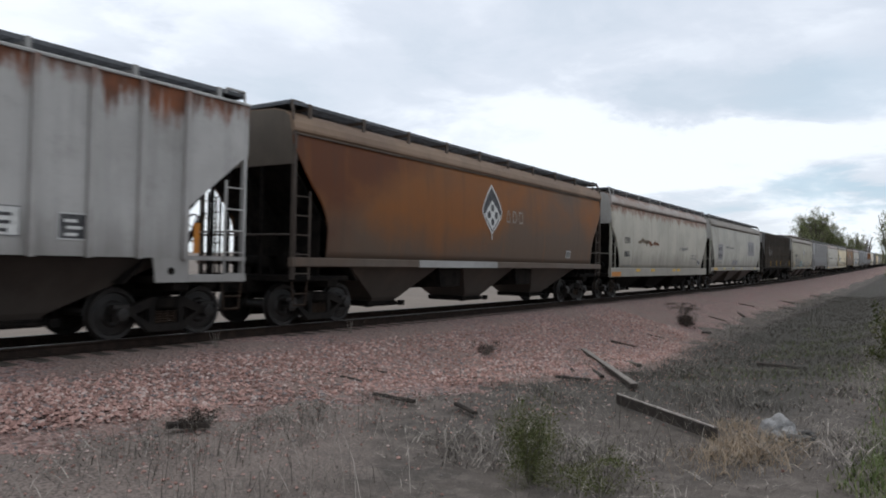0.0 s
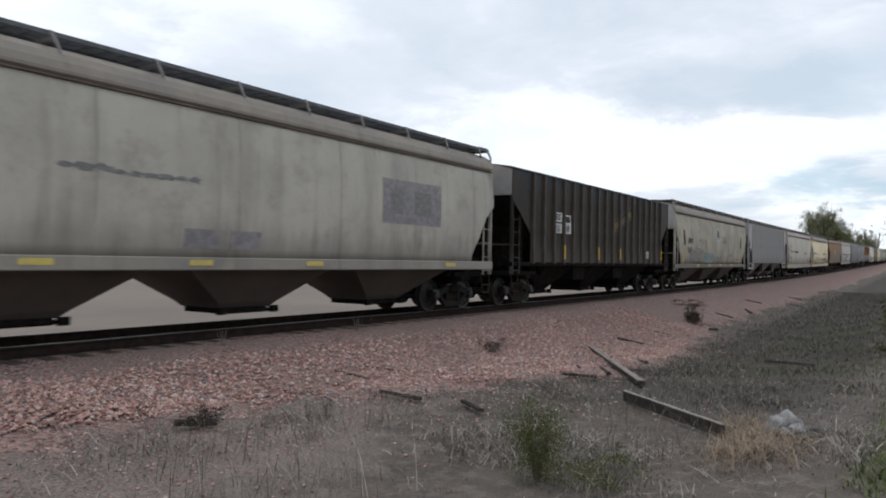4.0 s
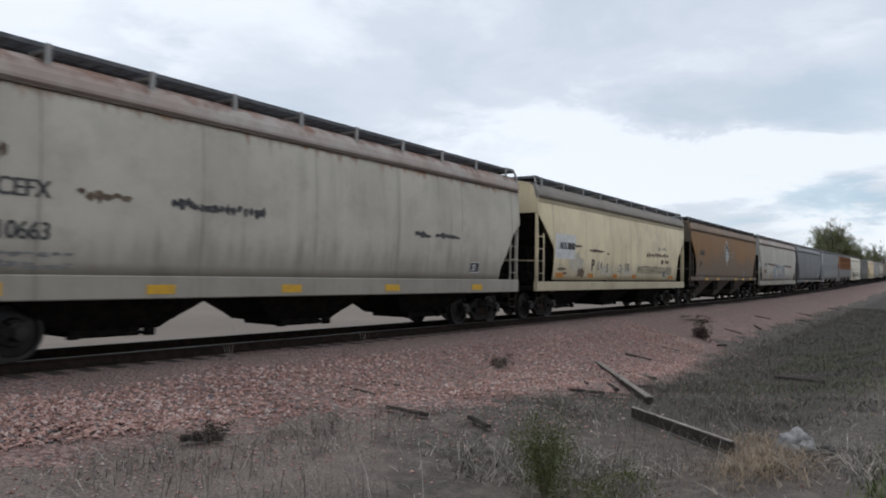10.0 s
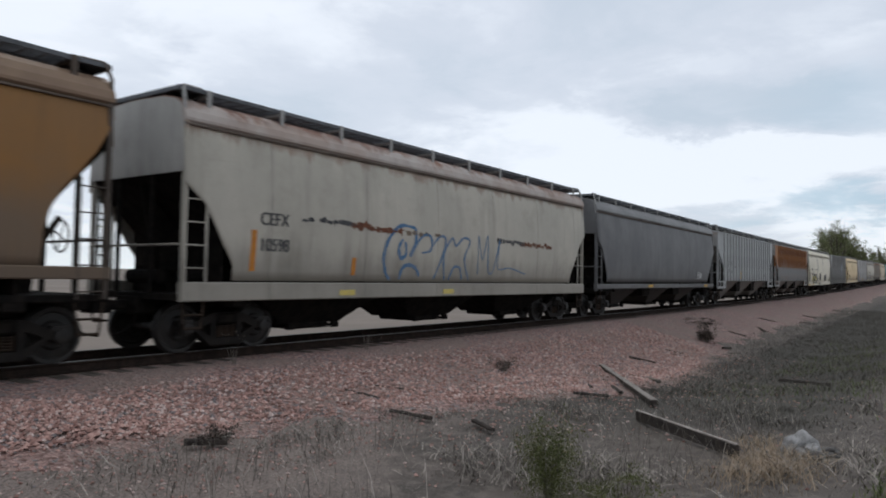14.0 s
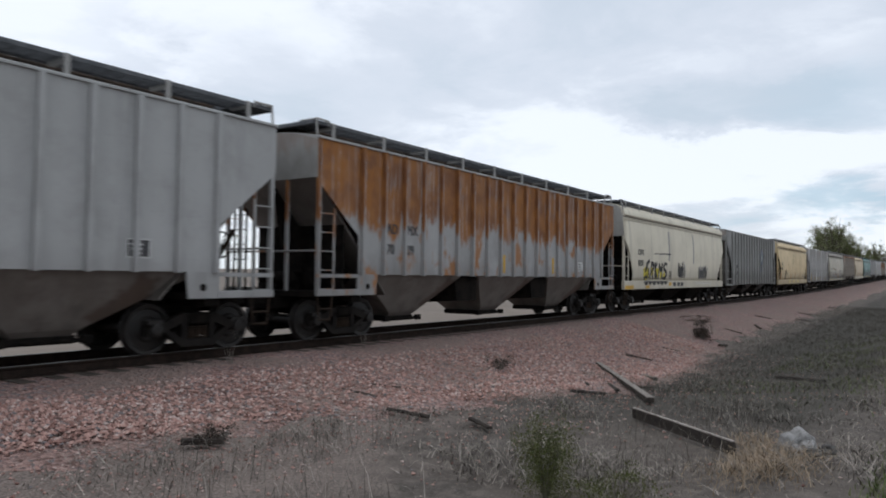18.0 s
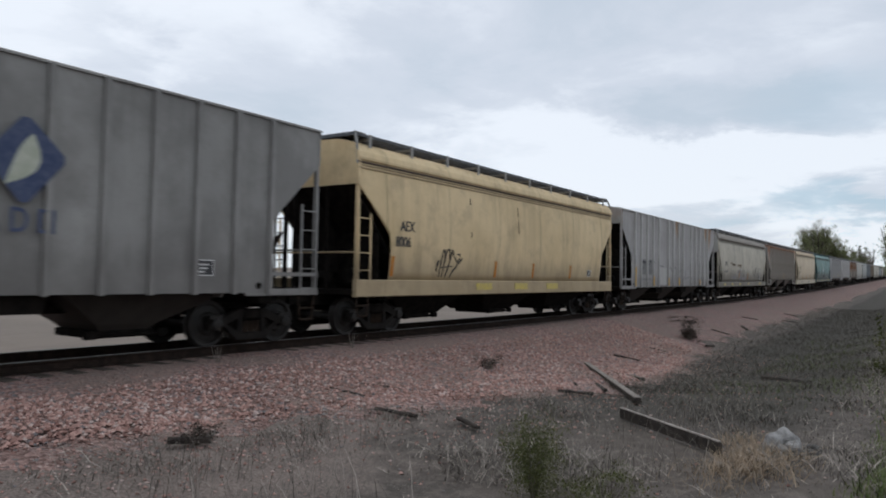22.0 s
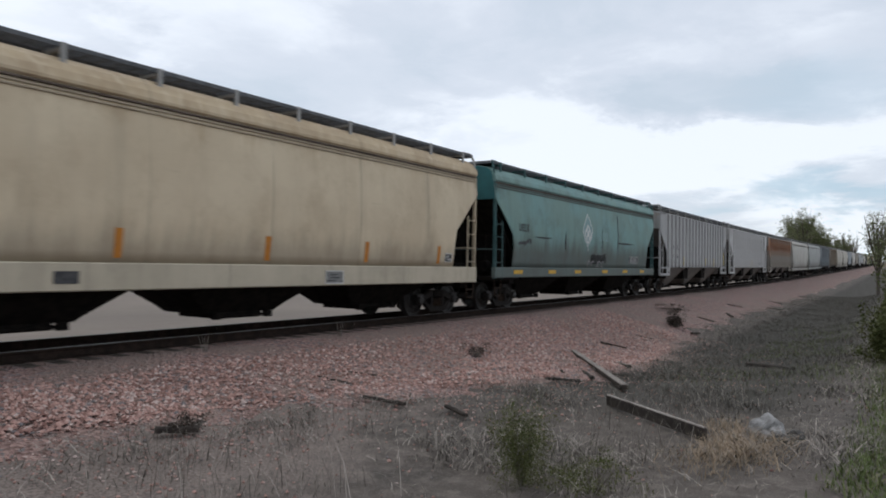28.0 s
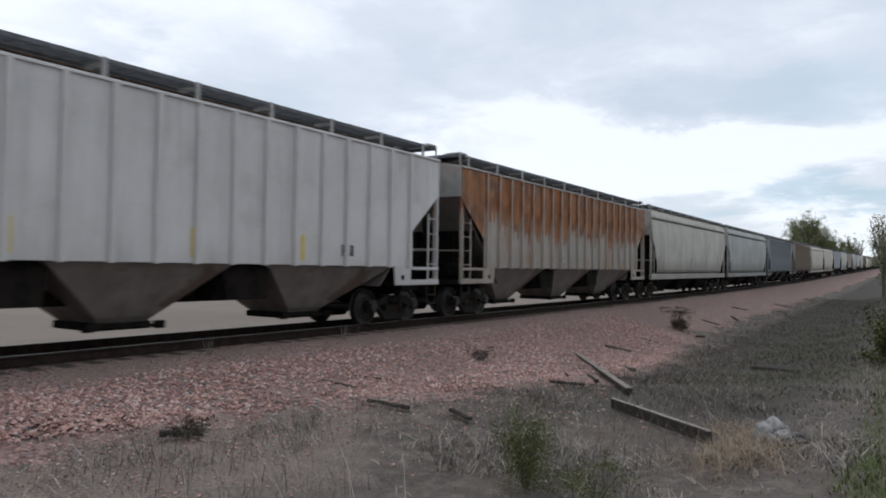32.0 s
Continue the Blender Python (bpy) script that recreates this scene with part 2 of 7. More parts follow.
def brown_paint(name, seed, hot, deep, dull, line, front=0.0, back=0.0):
    """Faded brown coat: rust orange above a wavering line, dull grey-brown below; front deepens the leading end, back greys the trailing half."""
    m = Mat(name, 0.62)
    v = m.coords(shift=(seed * 7.3, seed * 3.1, 0))
    xyz = m.node("ShaderNodeSeparateXYZ")
    m.link(m.tc.outputs["Object"], xyz.inputs[0])
    x, z = xyz.outputs["X"], xyz.outputs["Z"]
    wide = m.noise(m.coords((0.30, 0.3, 0.42), (seed, seed, seed)), 1.0, 5, 0.6)
    runs = m.noise(m.coords((2.2, 2.2, 0.16), (seed * 5.7, seed, 3)), 1.0, 5, 0.62)
    base = m.mix(m.ramp(wide, 0.36, 0.64), hot, tuple(0.72 * a + 0.28 * b for a, b in zip(hot, dull)))
    low = m.math("ADD", m.ramp(z, line + 1.0, line - 1.0, -0.9, 0.9, False), m.math("ADD", m.math("MULTIPLY", m.math("SUBTRACT", wide, 0.5), 2.4), m.math("MULTIPLY", m.math("SUBTRACT", runs, 0.5), 0.5)))
    if back: low = m.math("ADD", low, m.ramp(x, -0.2, 0.9, 0.0, back))
    base = m.mix(m.ramp(low, -0.55, 0.6, 0.0, 0.9), base, dull)
    if front:
        red = m.math("ADD", m.math("ADD", m.ramp(x, -2.6, -7.4, -0.5, 0.55, False), m.ramp(z, 2.4, 3.9, -0.45, 0.3, False)), m.math("MULTIPLY", m.math("SUBTRACT", wide, 0.5), 1.4))
        base = m.mix(m.ramp(red, 0.0, 0.6, 0.0, front), base, deep)
    base = m.mix(m.ramp(runs, 0.50, 0.74, 0.0, 0.30), base, tuple(0.5 * a for a in dull))
    base = m.mix(m.ramp(m.noise(m.coords((3.0, 3.0, 0.10), (seed, 2, seed)), 1.0, 4, 0.6), 0.55, 0.72, 0.0, 0.22), base, tuple(1.25 * a for a in hot))
    base = m.mix(m.ramp(m.math("ADD", z, m.math("MULTIPLY", runs, 0.5)), 2.15, 1.65, 0.0, 0.45), base, (0.075, 0.06, 0.05))
    base = m.mix(m.ramp(m.noise(v, 14, 4, 0.65), 0.55, 0.8, 0.0, 0.18), base, tuple(0.6 * a for a in dull))
    m.colour(base)
    m.bump(m.noise(v, 5, 4), 0.25, 0.012)
    return m.m


# black steel, taken darker so it also carries the shade under the wagons
STEEL_DARK = two_tone("black_steel_in_shade", (0.008, 0.0075, 0.007), (0.018, 0.015, 0.013), 5, 0.9, gloss=0.04)
STEEL_BROWN = two_tone("rusty_brown_steel", (0.045, 0.032, 0.024), (0.022, 0.018, 0.015), 4, 0.9, gloss=0.05)
WHEEL = two_tone("worn_wheel_steel", (0.020, 0.017, 0.015), (0.010, 0.009, 0.0085), 7, 0.5, gloss=0.3)
RAIL_SIDE = two_tone("rusted_rail_steel", (0.030, 0.021, 0.017), (0.017, 0.013, 0.011), 6, 0.9, gloss=0.05)
RAIL_TOP = two_tone("polished_rail_steel", (0.16, 0.155, 0.15), (0.10, 0.098, 0.095), 8, 0.5, 0.7, 0.1)
GALV = two_tone("dull_galvanised_grating", (0.135, 0.14, 0.15), (0.085, 0.09, 0.097), 6, 0.75)
SIDE_FRAME = two_tone("dusty_cast_steel", (0.020, 0.017, 0.015), (0.009, 0.008, 0.0075), 3, 0.8, gloss=0.12)
YELLOW = two_tone("faded_yellow_reflector", (0.62, 0.36, 0.03), (0.50, 0.30, 0.05), 8, 0.5)
YELLOW_PALE = two_tone("pale_yellow_reflector", (0.60, 0.48, 0.12), (0.50, 0.40, 0.15), 8, 0.5)
ORANGE = two_tone("orange_sill_paint", (0.50, 0.20, 0.03), (0.42, 0.16, 0.03), 8, 0.6)
INK = two_tone("dark_stencil_paint", (0.045, 0.045, 0.05), (0.09, 0.09, 0.09), 10, 0.7)
INK_PALE = two_tone("faded_grey_stencil", (0.16, 0.16, 0.16), (0.24, 0.24, 0.23), 10, 0.7)
WHITE = two_tone("white_stencil_paint", (0.68, 0.68, 0.66), (0.52, 0.52, 0.50), 9, 0.6)
BLUE_INK = two_tone("dark_blue_stencil", (0.05, 0.07, 0.14), (0.09, 0.11, 0.18), 10, 0.6)
SPRAY_BLUE = two_tone("blue_grey_spray", (0.06, 0.15, 0.28), (0.15, 0.20, 0.28), 1.6, 0.6)
SPRAY_TEAL = two_tone("faded_teal_spray", (0.16, 0.27, 0.28), (0.28, 0.32, 0.30), 5, 0.6)
DUST_SMEAR = two_tone("grey_dust_smear", (0.45, 0.41, 0.335), (0.54, 0.49, 0.40), 4, 0.8)
PALE_PATCH = two_tone("off_white_patch_paint", (0.47, 0.46, 0.44), (0.42, 0.41, 0.395), 5, 0.7)
RUST_MARK = two_tone("rusted_stencil", (0.16, 0.065, 0.035), (0.10, 0.045, 0.03), 7, 0.8)
SCORCH = two_tone("scraped_brown_paint", (0.10, 0.072, 0.052), (0.20, 0.155, 0.115), 6, 0.85)
FADED_GOLD = two_tone("faded_gold_lettering", (0.20, 0.16, 0.06), (0.11, 0.09, 0.05), 5, 0.7)
FADED_TAN = two_tone("faded_tan_lettering", (0.14, 0.12, 0.085), (0.08, 0.07, 0.055), 5, 0.7)
LEAF_PALE = two_tone("pale_leaf_paint", (0.50, 0.52, 0.44), (0.40, 0.43, 0.34), 6, 0.6)
TEAL_PALE = two_tone("pale_teal_paint", (0.24, 0.36, 0.37), (0.19, 0.29, 0.29), 6, 0.6)
GHOST = two_tone("worn_pale_lettering", (0.30, 0.26, 0.22), (0.20, 0.16, 0.13), 7, 0.7)
SPRAY_BLACK = two_tone("black_spray", (0.014, 0.014, 0.015), (0.035, 0.035, 0.034), 5, 0.6)
SPRAY_WORN = two_tone("worn_dark_spray", (0.06, 0.058, 0.055), (0.20, 0.185, 0.16), 9, 0.7)
SPRAY_YELLOW = two_tone("yellow_spray", (0.58, 0.48, 0.03), (0.45, 0.38, 0.05), 8, 0.6)
SPRAY_GREY = two_tone("faded_grey_spray", (0.20, 0.19, 0.20), (0.28, 0.27, 0.27), 8, 0.6)
TIMBER = two_tone("weathered_tie_timber", (0.055, 0.044, 0.036), (0.11, 0.094, 0.08), 7, 0.95, bump=0.6)
# pale colour that paints daylight onto a plank's upper face
TIMBER_PALE = two_tone("lit_plank_top", (0.44, 0.40, 0.36), (0.30, 0.27, 0.24), 9, 0.95, bump=0.6)


def ballast_material():
    m = Mat("pink_quartzite_ballast", 0.9)
    v = m.coords(which="Object")
    cell = m.node("ShaderNodeSeparateColor")
    m.link(m.voronoi(v, 17), cell.inputs[0])
    tone = m.mix(cell.outputs[0], (0.155, 0.091, 0.079), (0.435, 0.29, 0.257))
    tone = m.mix(m.ramp(cell.outputs[1], 0.75, 0.95), tone, (0.20, 0.19, 0.19))
    tone = m.mix(m.ramp(m.noise(v, 0.45, 6, 0.65), 0.42, 0.60, 0.0, 0.70), tone, (0.255, 0.196, 0.168))
    m.colour(tone)
    m.bump(m.voronoi(v, 17, "Distance"), 1.0, 0.09)
    return m.m


def stone_material():
    m = Mat("loose_ballast_stone", 0.88)
    g = m.node("ShaderNodeNewGeometry")
    rnd = g.outputs["Random Per Island"]
    tone = m.mix(m.ramp(rnd, 0.0, 0.6, smooth=False), (0.185, 0.094, 0.079), (0.465, 0.29, 0.247))
    tone = m.mix(m.ramp(rnd, 0.72, 0.8), tone, (0.52, 0.41, 0.37))
    tone = m.mix(m.ramp(rnd, 0.9, 0.96), tone, (0.16, 0.15, 0.155))
    m.colour(m.mix(m.ramp(m.noise(m.coords(), 60, 2), 0.3, 0.7, 0.0, 0.3), tone, (0.17, 0.12, 0.10)))
    return m.m


def soil_material():
    m = Mat("dry_soil_and_dead_grass", 0.97)
    v = m.coords()
    a = m.mix(m.ramp(m.noise(v, 0.5, 5), 0.35, 0.65), (0.10, 0.085, 0.074), (0.061, 0.054, 0.048))
    a = m.mix(m.ramp(m.noise(v, 5, 5), 0.4, 0.7, 0.0, 0.7), a, (0.165, 0.14, 0.123))
    a = m.mix(m.ramp(m.noise(v, 40, 3), 0.5, 0.75, 0.0, 0.6), a, (0.05, 0.043, 0.038))
    a = m.mix(m.ramp(m.noise(v, 75, 2), 0.62, 0.72, 0.0, 0.8), a, (0.30, 0.265, 0.235))
    # gravel dust washed out of the stone lies on the soil close below it
    at = m.node("ShaderNodeSeparateXYZ")
    m.link(m.tc.outputs["Object"], at.inputs[0])
    wash = m.math("ADD", m.math("ADD", m.ramp(at.outputs["Y"], -8.6, -4.6, 0.0, 0.75, False), m.ramp(at.outputs["X"], 11, 3, -0.35, 0.35, False)), m.math("MULTIPLY", m.math("SUBTRACT", m.noise(v, 1.1, 6, 0.65), 0.5), 1.3))
    a = m.mix(m.ramp(wash, 0.2, 0.75, 0.0, 0.85), a, m.mix(m.ramp(m.noise(v, 30, 4), 0.4, 0.62), (0.235, 0.19, 0.168), (0.12, 0.10, 0.09)))
    # the foot of the ditch is darker, with a faint green cast
    xyz = m.node("ShaderNodeSeparateXYZ")
    m.link(m.tc.outputs["Object"], xyz.inputs[0])
    ditch_dark = m.math("ADD", m.ramp(xyz.outputs["Y"], -5.4, -7.0, 0.0, 0.62), m.math("SUBTRACT", m.noise(v, 0.6, 4), 0.5))
    ditch_dark = m.math("MULTIPLY", m.ramp(ditch_dark, -0.05, 0.35), m.math("MULTIPLY", m.ramp(xyz.outputs["X"], 7, 13), m.ramp(xyz.outputs["Y"], -11.5, -9.5)))
    a = m.mix(m.math("MULTIPLY", ditch_dark, 0.8), a, (0.043, 0.041, 0.035))
    m.colour(a)
    m.bump(m.noise(v, 22, 5), 0.8, 0.04)
    return m.m


def field_material():
    m = Mat("bare_spring_field", 0.97)
    v = m.coords()
    a = m.mix(m.ramp(m.noise(v, 0.05, 4), 0.35, 0.65), (0.185, 0.155, 0.13), (0.15, 0.127, 0.108))
    a = m.mix(m.ramp(m.noise(m.coords((0.3, 3, 1)), 1.0, 4), 0.4, 0.7, 0.0, 0.5), a, (0.125, 0.105, 0.09))
    m.colour(a)
    m.bump(m.noise(v, 6, 4), 0.5, 0.05)
    return m.m


def blade_material(name, a, b, c):
    m = Mat(name, 0.9)
    g = m.node("ShaderNodeNewGeometry")
    rnd = g.outputs["Random Per Island"]
    m.colour(m.mix(m.ramp(rnd, 0.6, 1.0), m.mix(m.ramp(rnd, 0.0, 0.7, smooth=False), a, b), c))
    return m.m


BALLAST, STONE, SOIL, FIELD = ballast_material(), stone_material(), soil_material(), field_material()
DEAD_GRASS = blade_material("dead_grass_blades", (0.088, 0.077, 0.067), (0.152, 0.134, 0.117), (0.37, 0.33, 0.29))
STRAW = blade_material("straw_blades", (0.20, 0.148, 0.10), (0.27, 0.202, 0.14), (0.36, 0.285, 0.20))
DITCH_GRASS = blade_material("dark_ditch_grass", (0.052, 0.049, 0.041), (0.078, 0.073, 0.061), (0.15, 0.138, 0.115))
GREEN_GRASS = blade_material("green_grass_blades", (0.07, 0.10, 0.03), (0.105, 0.135, 0.045), (0.17, 0.16, 0.09))
SHRUB_LEAF = blade_material("shrub_leaves", (0.05, 0.062, 0.02), (0.08, 0.09, 0.03), (0.12, 0.12, 0.05))
BUSH_LEAF = blade_material("olive_bush_leaves", (0.055, 0.068, 0.022), (0.085, 0.095, 0.032), (0.13, 0.128, 0.055))
TREE_LEAF = blade_material("young_tree_leaves", (0.12, 0.145, 0.065), (0.17, 0.185, 0.085), (0.21, 0.20, 0.12))
TWIG = blade_material("bare_twigs", (0.10, 0.085, 0.07), (0.15, 0.13, 0.11), (0.18, 0.16, 0.14))
DARK_TWIG = blade_material("dark_dry_twigs", (0.030, 0.022, 0.018), (0.055, 0.042, 0.034), (0.09, 0.072, 0.06))
BARK = two_tone("grey_bark", (0.12, 0.10, 0.085), (0.07, 0.06, 0.052), 5, 0.95, bump=0.6)
PALE_ROCK = two_tone("pale_limestone", (0.34, 0.335, 0.33), (0.19, 0.185, 0.18), 9, 0.9, bump=0.8, dist=0.03)


# ---- small mesh kit ----
class M:
    """Vertices and faces gathered piece by piece into one mesh."""

    def __init__(self):
        self.v, self.f, self.smooth = [], [], False

    def box(self, x0, x1, y0, y1, z0, z1, c=0.0):
        """A box; c chamfers its four long edges."""
        if c <= 0:
            n = len(self.v)
            self.v += [(x, y, z) for z in (z0, z1) for y in (y0, y1) for x in (x0, x1)]
            self.f += [tuple(n + i for i in q) for q in ((0, 2, 3, 1), (4, 5, 7, 6), (0, 1, 5, 4), (2, 6, 7, 3), (0, 4, 6, 2), (1, 3, 7, 5))]
            return self
        prof = [(y0 + c, z0), (y1 - c, z0), (y1, z0 + c), (y1, z1 - c), (y1 - c, z1), (y0 + c, z1), (y0, z1 - c), (y0, z0 + c)]
        return self.loft([[(x, y, z) for y, z in prof] for x in (x0, x1)], cap=True)

    def loft(self, rings, cap=False, closed=True):
        n, k = len(self.v), len(rings[0])
        for r in rings:
            self.v += list(r)
        for i in range(len(rings) - 1):
            for j in range(k if closed else k - 1):
                a, b = n + i * k + j, n + i * k + (j + 1) % k
                self.f.append((a, b, b + k, a + k))
        if cap:
            self.f += [tuple(n + j for j in reversed(range(k))), tuple(n + (len(rings) - 1) * k + j for j in range(k))]
        return self

    def prism(self, pts, axis, a, b):
        """A polygon swept along an axis ('x', 'y' or 'z') from a to b."""
        put = {"x": lambda p, t: (t, p[0], p[1]), "y": lambda p, t: (p[0], t, p[1]), "z": lambda p, t: (p[0], p[1], t)}[axis]
        return self.loft([[put(p, t) for p in pts] for t in (a, b)], cap=True)

    def tube(self, p, q, r, n=6, r2=None):
        p, q = Vector(p), Vector(q)
        d = (q - p).normalized()
        u = d.orthogonal().normalized()
        w = d.cross(u)
        ring = lambda c, rr: [tuple(c + rr * (math.cos(6.28318 * i / n) * u + math.sin(6.28318 * i / n) * w)) for i in range(n)]
        return self.loft([ring(p, r), ring(q, r if r2 is None else r2)], cap=True)

    def lathe(self, prof, axis_y=True, n=24):
        """Profile of (y, radius) turned about the y axis."""
        rings = [[(r * math.sin(6.28318 * i / n), y, r * math.cos(6.28318 * i / n)) for i in range(n)] for y, r in prof]
        return self.loft(rings, cap=True)

    def mesh(self, name):
        me = bpy.data.meshes.new(name)
        me.from_pydata(self.v, [], self.f)
        bm = bmesh.new()
        bm.from_mesh(me)
        bmesh.ops.recalc_face_normals(bm, faces=bm.faces)
        bm.to_mesh(me)
        bm.free()
        if self.smooth:
            me.polygons.foreach_set("use_smooth", [True] * len(me.polygons))
        me.materials.append(None)
        return me


MESHES = {}


def shared(key, build):
    """One mesh for all alike pieces."""
    if key not in MESHES:
        MESHES[key] = build().mesh(key[0])
    return MESHES[key]


def part(name, me, material, parent=None, label="", at=None):
    ob = new(name, me.mesh(name) if isinstance(me, M) else me)
    ob.material_slots[0].link = "OBJECT"
    ob.material_slots[0].material = material
    ob.parent = parent
    if at is not None:
        ob.matrix_basis = at
    return tagged(ob, label) if label else ob


def raw_mesh(name, verts, faces, material, smooth=False):
    me = bpy.data.meshes.new(name)
    me.from_pydata(verts, [], faces)
    me.materials.append(material)
    if smooth:
        me.polygons.foreach_set("use_smooth", [True] * len(me.polygons))
    return me


# ---- the lie of the land ----
def rise(s):
    """The line climbs gently away from the camera."""
    if s <= 0: return 0.0
    return 6e-5 * s * s if s < 120 else 0.864 + 0.0144 * (s - 120)


def slope(s):
    return 0.0 if s <= 0 else (12e-5 * s if s < 120 else 0.0144)


def smooth01(x):
    x = min(max(x, 0.0), 1.0)
    return x * x * (3 - 2 * x)


def lerp(a, b, t):
    return a + (b - a) * min(max(t, 0.0), 1.0)


def toe(s):
    return -0.5 - 0.72 * smooth01((s - 9) / 16)


def stone_foot(s):
    """Where the stone of the near slope gives way to soil."""
    return -3.75 - 2.75 * smooth01((s - 2.5) / 12) + 2.35 * smooth01((s - 14.5) / 18)


def land(s, y):
    """Height of the bare ground at a place."""
    verge = -0.2 - 0.55 * smooth01((s - 2) / 20)
    if y > 8: z = -0.95
    elif y > 2.7: z = lerp(-0.27, -0.95, (y - 2.7) / 3.2)
    elif y > -1.15: z = -0.27
    elif y > -5.0: z = lerp(-0.27, toe(s), (-1.15 - y) / 3.85)
    elif y > -8.0: z = toe(s) - 0.05 * smooth01((-5 - y) / 3)
    elif y > -11.2: z = lerp(toe(s) - 0.05, verge, smooth01((-8 - y) / 3.2))
    else: z = verge + 0.01 * min(-11.2 - y, 30)
    wob = 0.05 * noise.noise(Vector((s * 0.35, y * 0.35, 0))) + 0.03 * (1 - smooth01((s - 16) / 10)) * noise.noise(Vector((s * 1.1, y * 1.1, 5)))
    return z + (wob if y < -4 or y > 5 else wob * 0.3) + rise(s)


def axis(spans):
    out = []
    for a, b, step in spans:
        n = max(1, round((b - a) / step))
        out += [a + (b - a) * i / n for i in range(n)]
    return out + [spans[-1][1]]


def sheet(name, xs, ys, height, material, keep=None):
    verts = [(x, y, height(x, y)) for x in xs for y in ys]
    k = len(ys)
    faces = [(i * k + j, (i + 1) * k + j, (i + 1) * k + j + 1, i * k + j + 1) for i in range(len(xs) - 1) for j in range(k - 1)]
    return new(name, raw_mesh(name, verts, faces, material, True))


def ground():
    xs = axis([(-1500, -500, 200), (-500, -20, 40), (-20, 2, 2), (2, 30, 0.35), (30, 90, 0.6), (90, 300, 10), (300, 700, 25), (700, 3000, 300)])
    ys = axis([(-1500, -100, 200), (-100, -20, 10), (-20, -12, 1), (-12, -4.4, 0.25), (-4.4, 8, 0.6), (8, 60, 6), (60, 300, 30), (300, 3000, 300)])
    g = sheet("ground", xs, ys, lambda x, y: land(x, y) - 0.03, SOIL)
    tagged(g, "dry grey-brown soil and dead grass beside the line", "ground", kind="structure")
    g.data.materials.append(FIELD)
    for p in g.data.polygons:
        if p.center.y > 7: p.material_index = 1

    def bed(x, y):
        ragged = 0.35 * noise.noise(Vector((x * 0.8, y * 0.3, 2))) + 0.25 * noise.noise(Vector((x * 2.3, y, 7)))
        foot = stone_foot(x) + 0.7
        over = 0.05 + 0.032 * smooth01((y + 2.2) / 0.9) if y > foot else 0.05 - 0.11 * smooth01((foot - y + 2.0 * ragged) / 1.6)
        bumps = 0.018 * noise.noise(Vector((x * 6, y * 6, 1))) if -2 < x < 30 and y < -0.8 else 0
        return land(x, y) + over + bumps
    xs = axis([(-450, -20, 40), (-20, 0, 2), (0, 26, 0.16), (26, 70, 0.4), (70, 150, 3), (150, 700, 20)])
    ys = axis([(-7.4, -1.0, 0.14), (-1.0, 2.6, 0.6), (2.6, 6.5, 0.6)])
    b = sheet("ballast_bed", xs, ys, bed, BALLAST)
    tagged(b, "pink crushed-stone ballast sloping down from the track", "ballast", kind="structure")


ground()


# ---- track ----
GAUGE_MID = 0.7525


def track():
    tr = new("railway_track")
    tagged(tr, "single railway track of rusty rails on dark timber ties", "railway track", kind="structure")
    prof = [(-0.075, -0.18), (0.075, -0.18), (0.075, -0.165), (0.02, -0.14), (0.012, -0.05), (0.037, -0.035), (0.037, -0.004), (0.025, 0.0),
            (-0.025, 0.0), (-0.037, -0.004), (-0.037, -0.035), (-0.012, -0.05), (-0.02, -0.14), (-0.075, -0.165)]
    xs = axis([(-450, 0, 50), (0, 120, 5), (120, 700, 20)])
    for y in (0.0, 2 * GAUGE_MID):
        m = M().loft([[(x, y + p, q + rise(x)) for p, q in prof] for x in xs], cap=True)
        rail = part("rail", m, RAIL_SIDE, tr)
        top = M().loft([[(x, y + a, rise(x) + b) for a, b in ((-0.03, -0.002), (0.03, -0.002), (0.028, 0.004), (-0.028, 0.004))] for x in xs], cap=True)
        part("running_surface", top, RAIL_TOP, rail, "bright polished running surface")
    rnd = random.Random(5)
    tie = shared(("tie",), lambda: M().box(-0.115, 0.115, -1.3, 1.3, -0.17, 0.0, 0.012))
    s = -6.0
    while s < 118:
        part("tie", tie, TIMBER, tr, at=pose(s, GAUGE_MID + rnd.uniform(-0.07, 0.05), -0.182 + rise(s), 0, rnd.uniform(-1, 1), rnd.uniform(-1.2, 1.2)))
        s += 0.53 + rnd.uniform(-0.02, 0.02)
    far = M()
    for a, b in ((-450, -6), (118, 700)):
        s = a
        while s < b:
            far.box(s - 0.11, s + 0.11, GAUGE_MID - 1.3, GAUGE_MID + 1.3, rise(s) - 0.35, rise(s) - 0.182)
            s += 0.55
    tagged(part("distant_ties", far, TIMBER, tr), kind="stuff")


track()


# ---- covered hopper wagons ----
def smooth_half(z):
    """Half width of a rounded wagon side at height z."""
    return 1.60 - 0.052 * (z - 2.75) ** 2


def skin(half, z):
    """Half width where a mark is laid: half below 0.5 is an offset on a rounded side, above it a flat side."""
    return smooth_half(z) + half if half < 0.5 else half


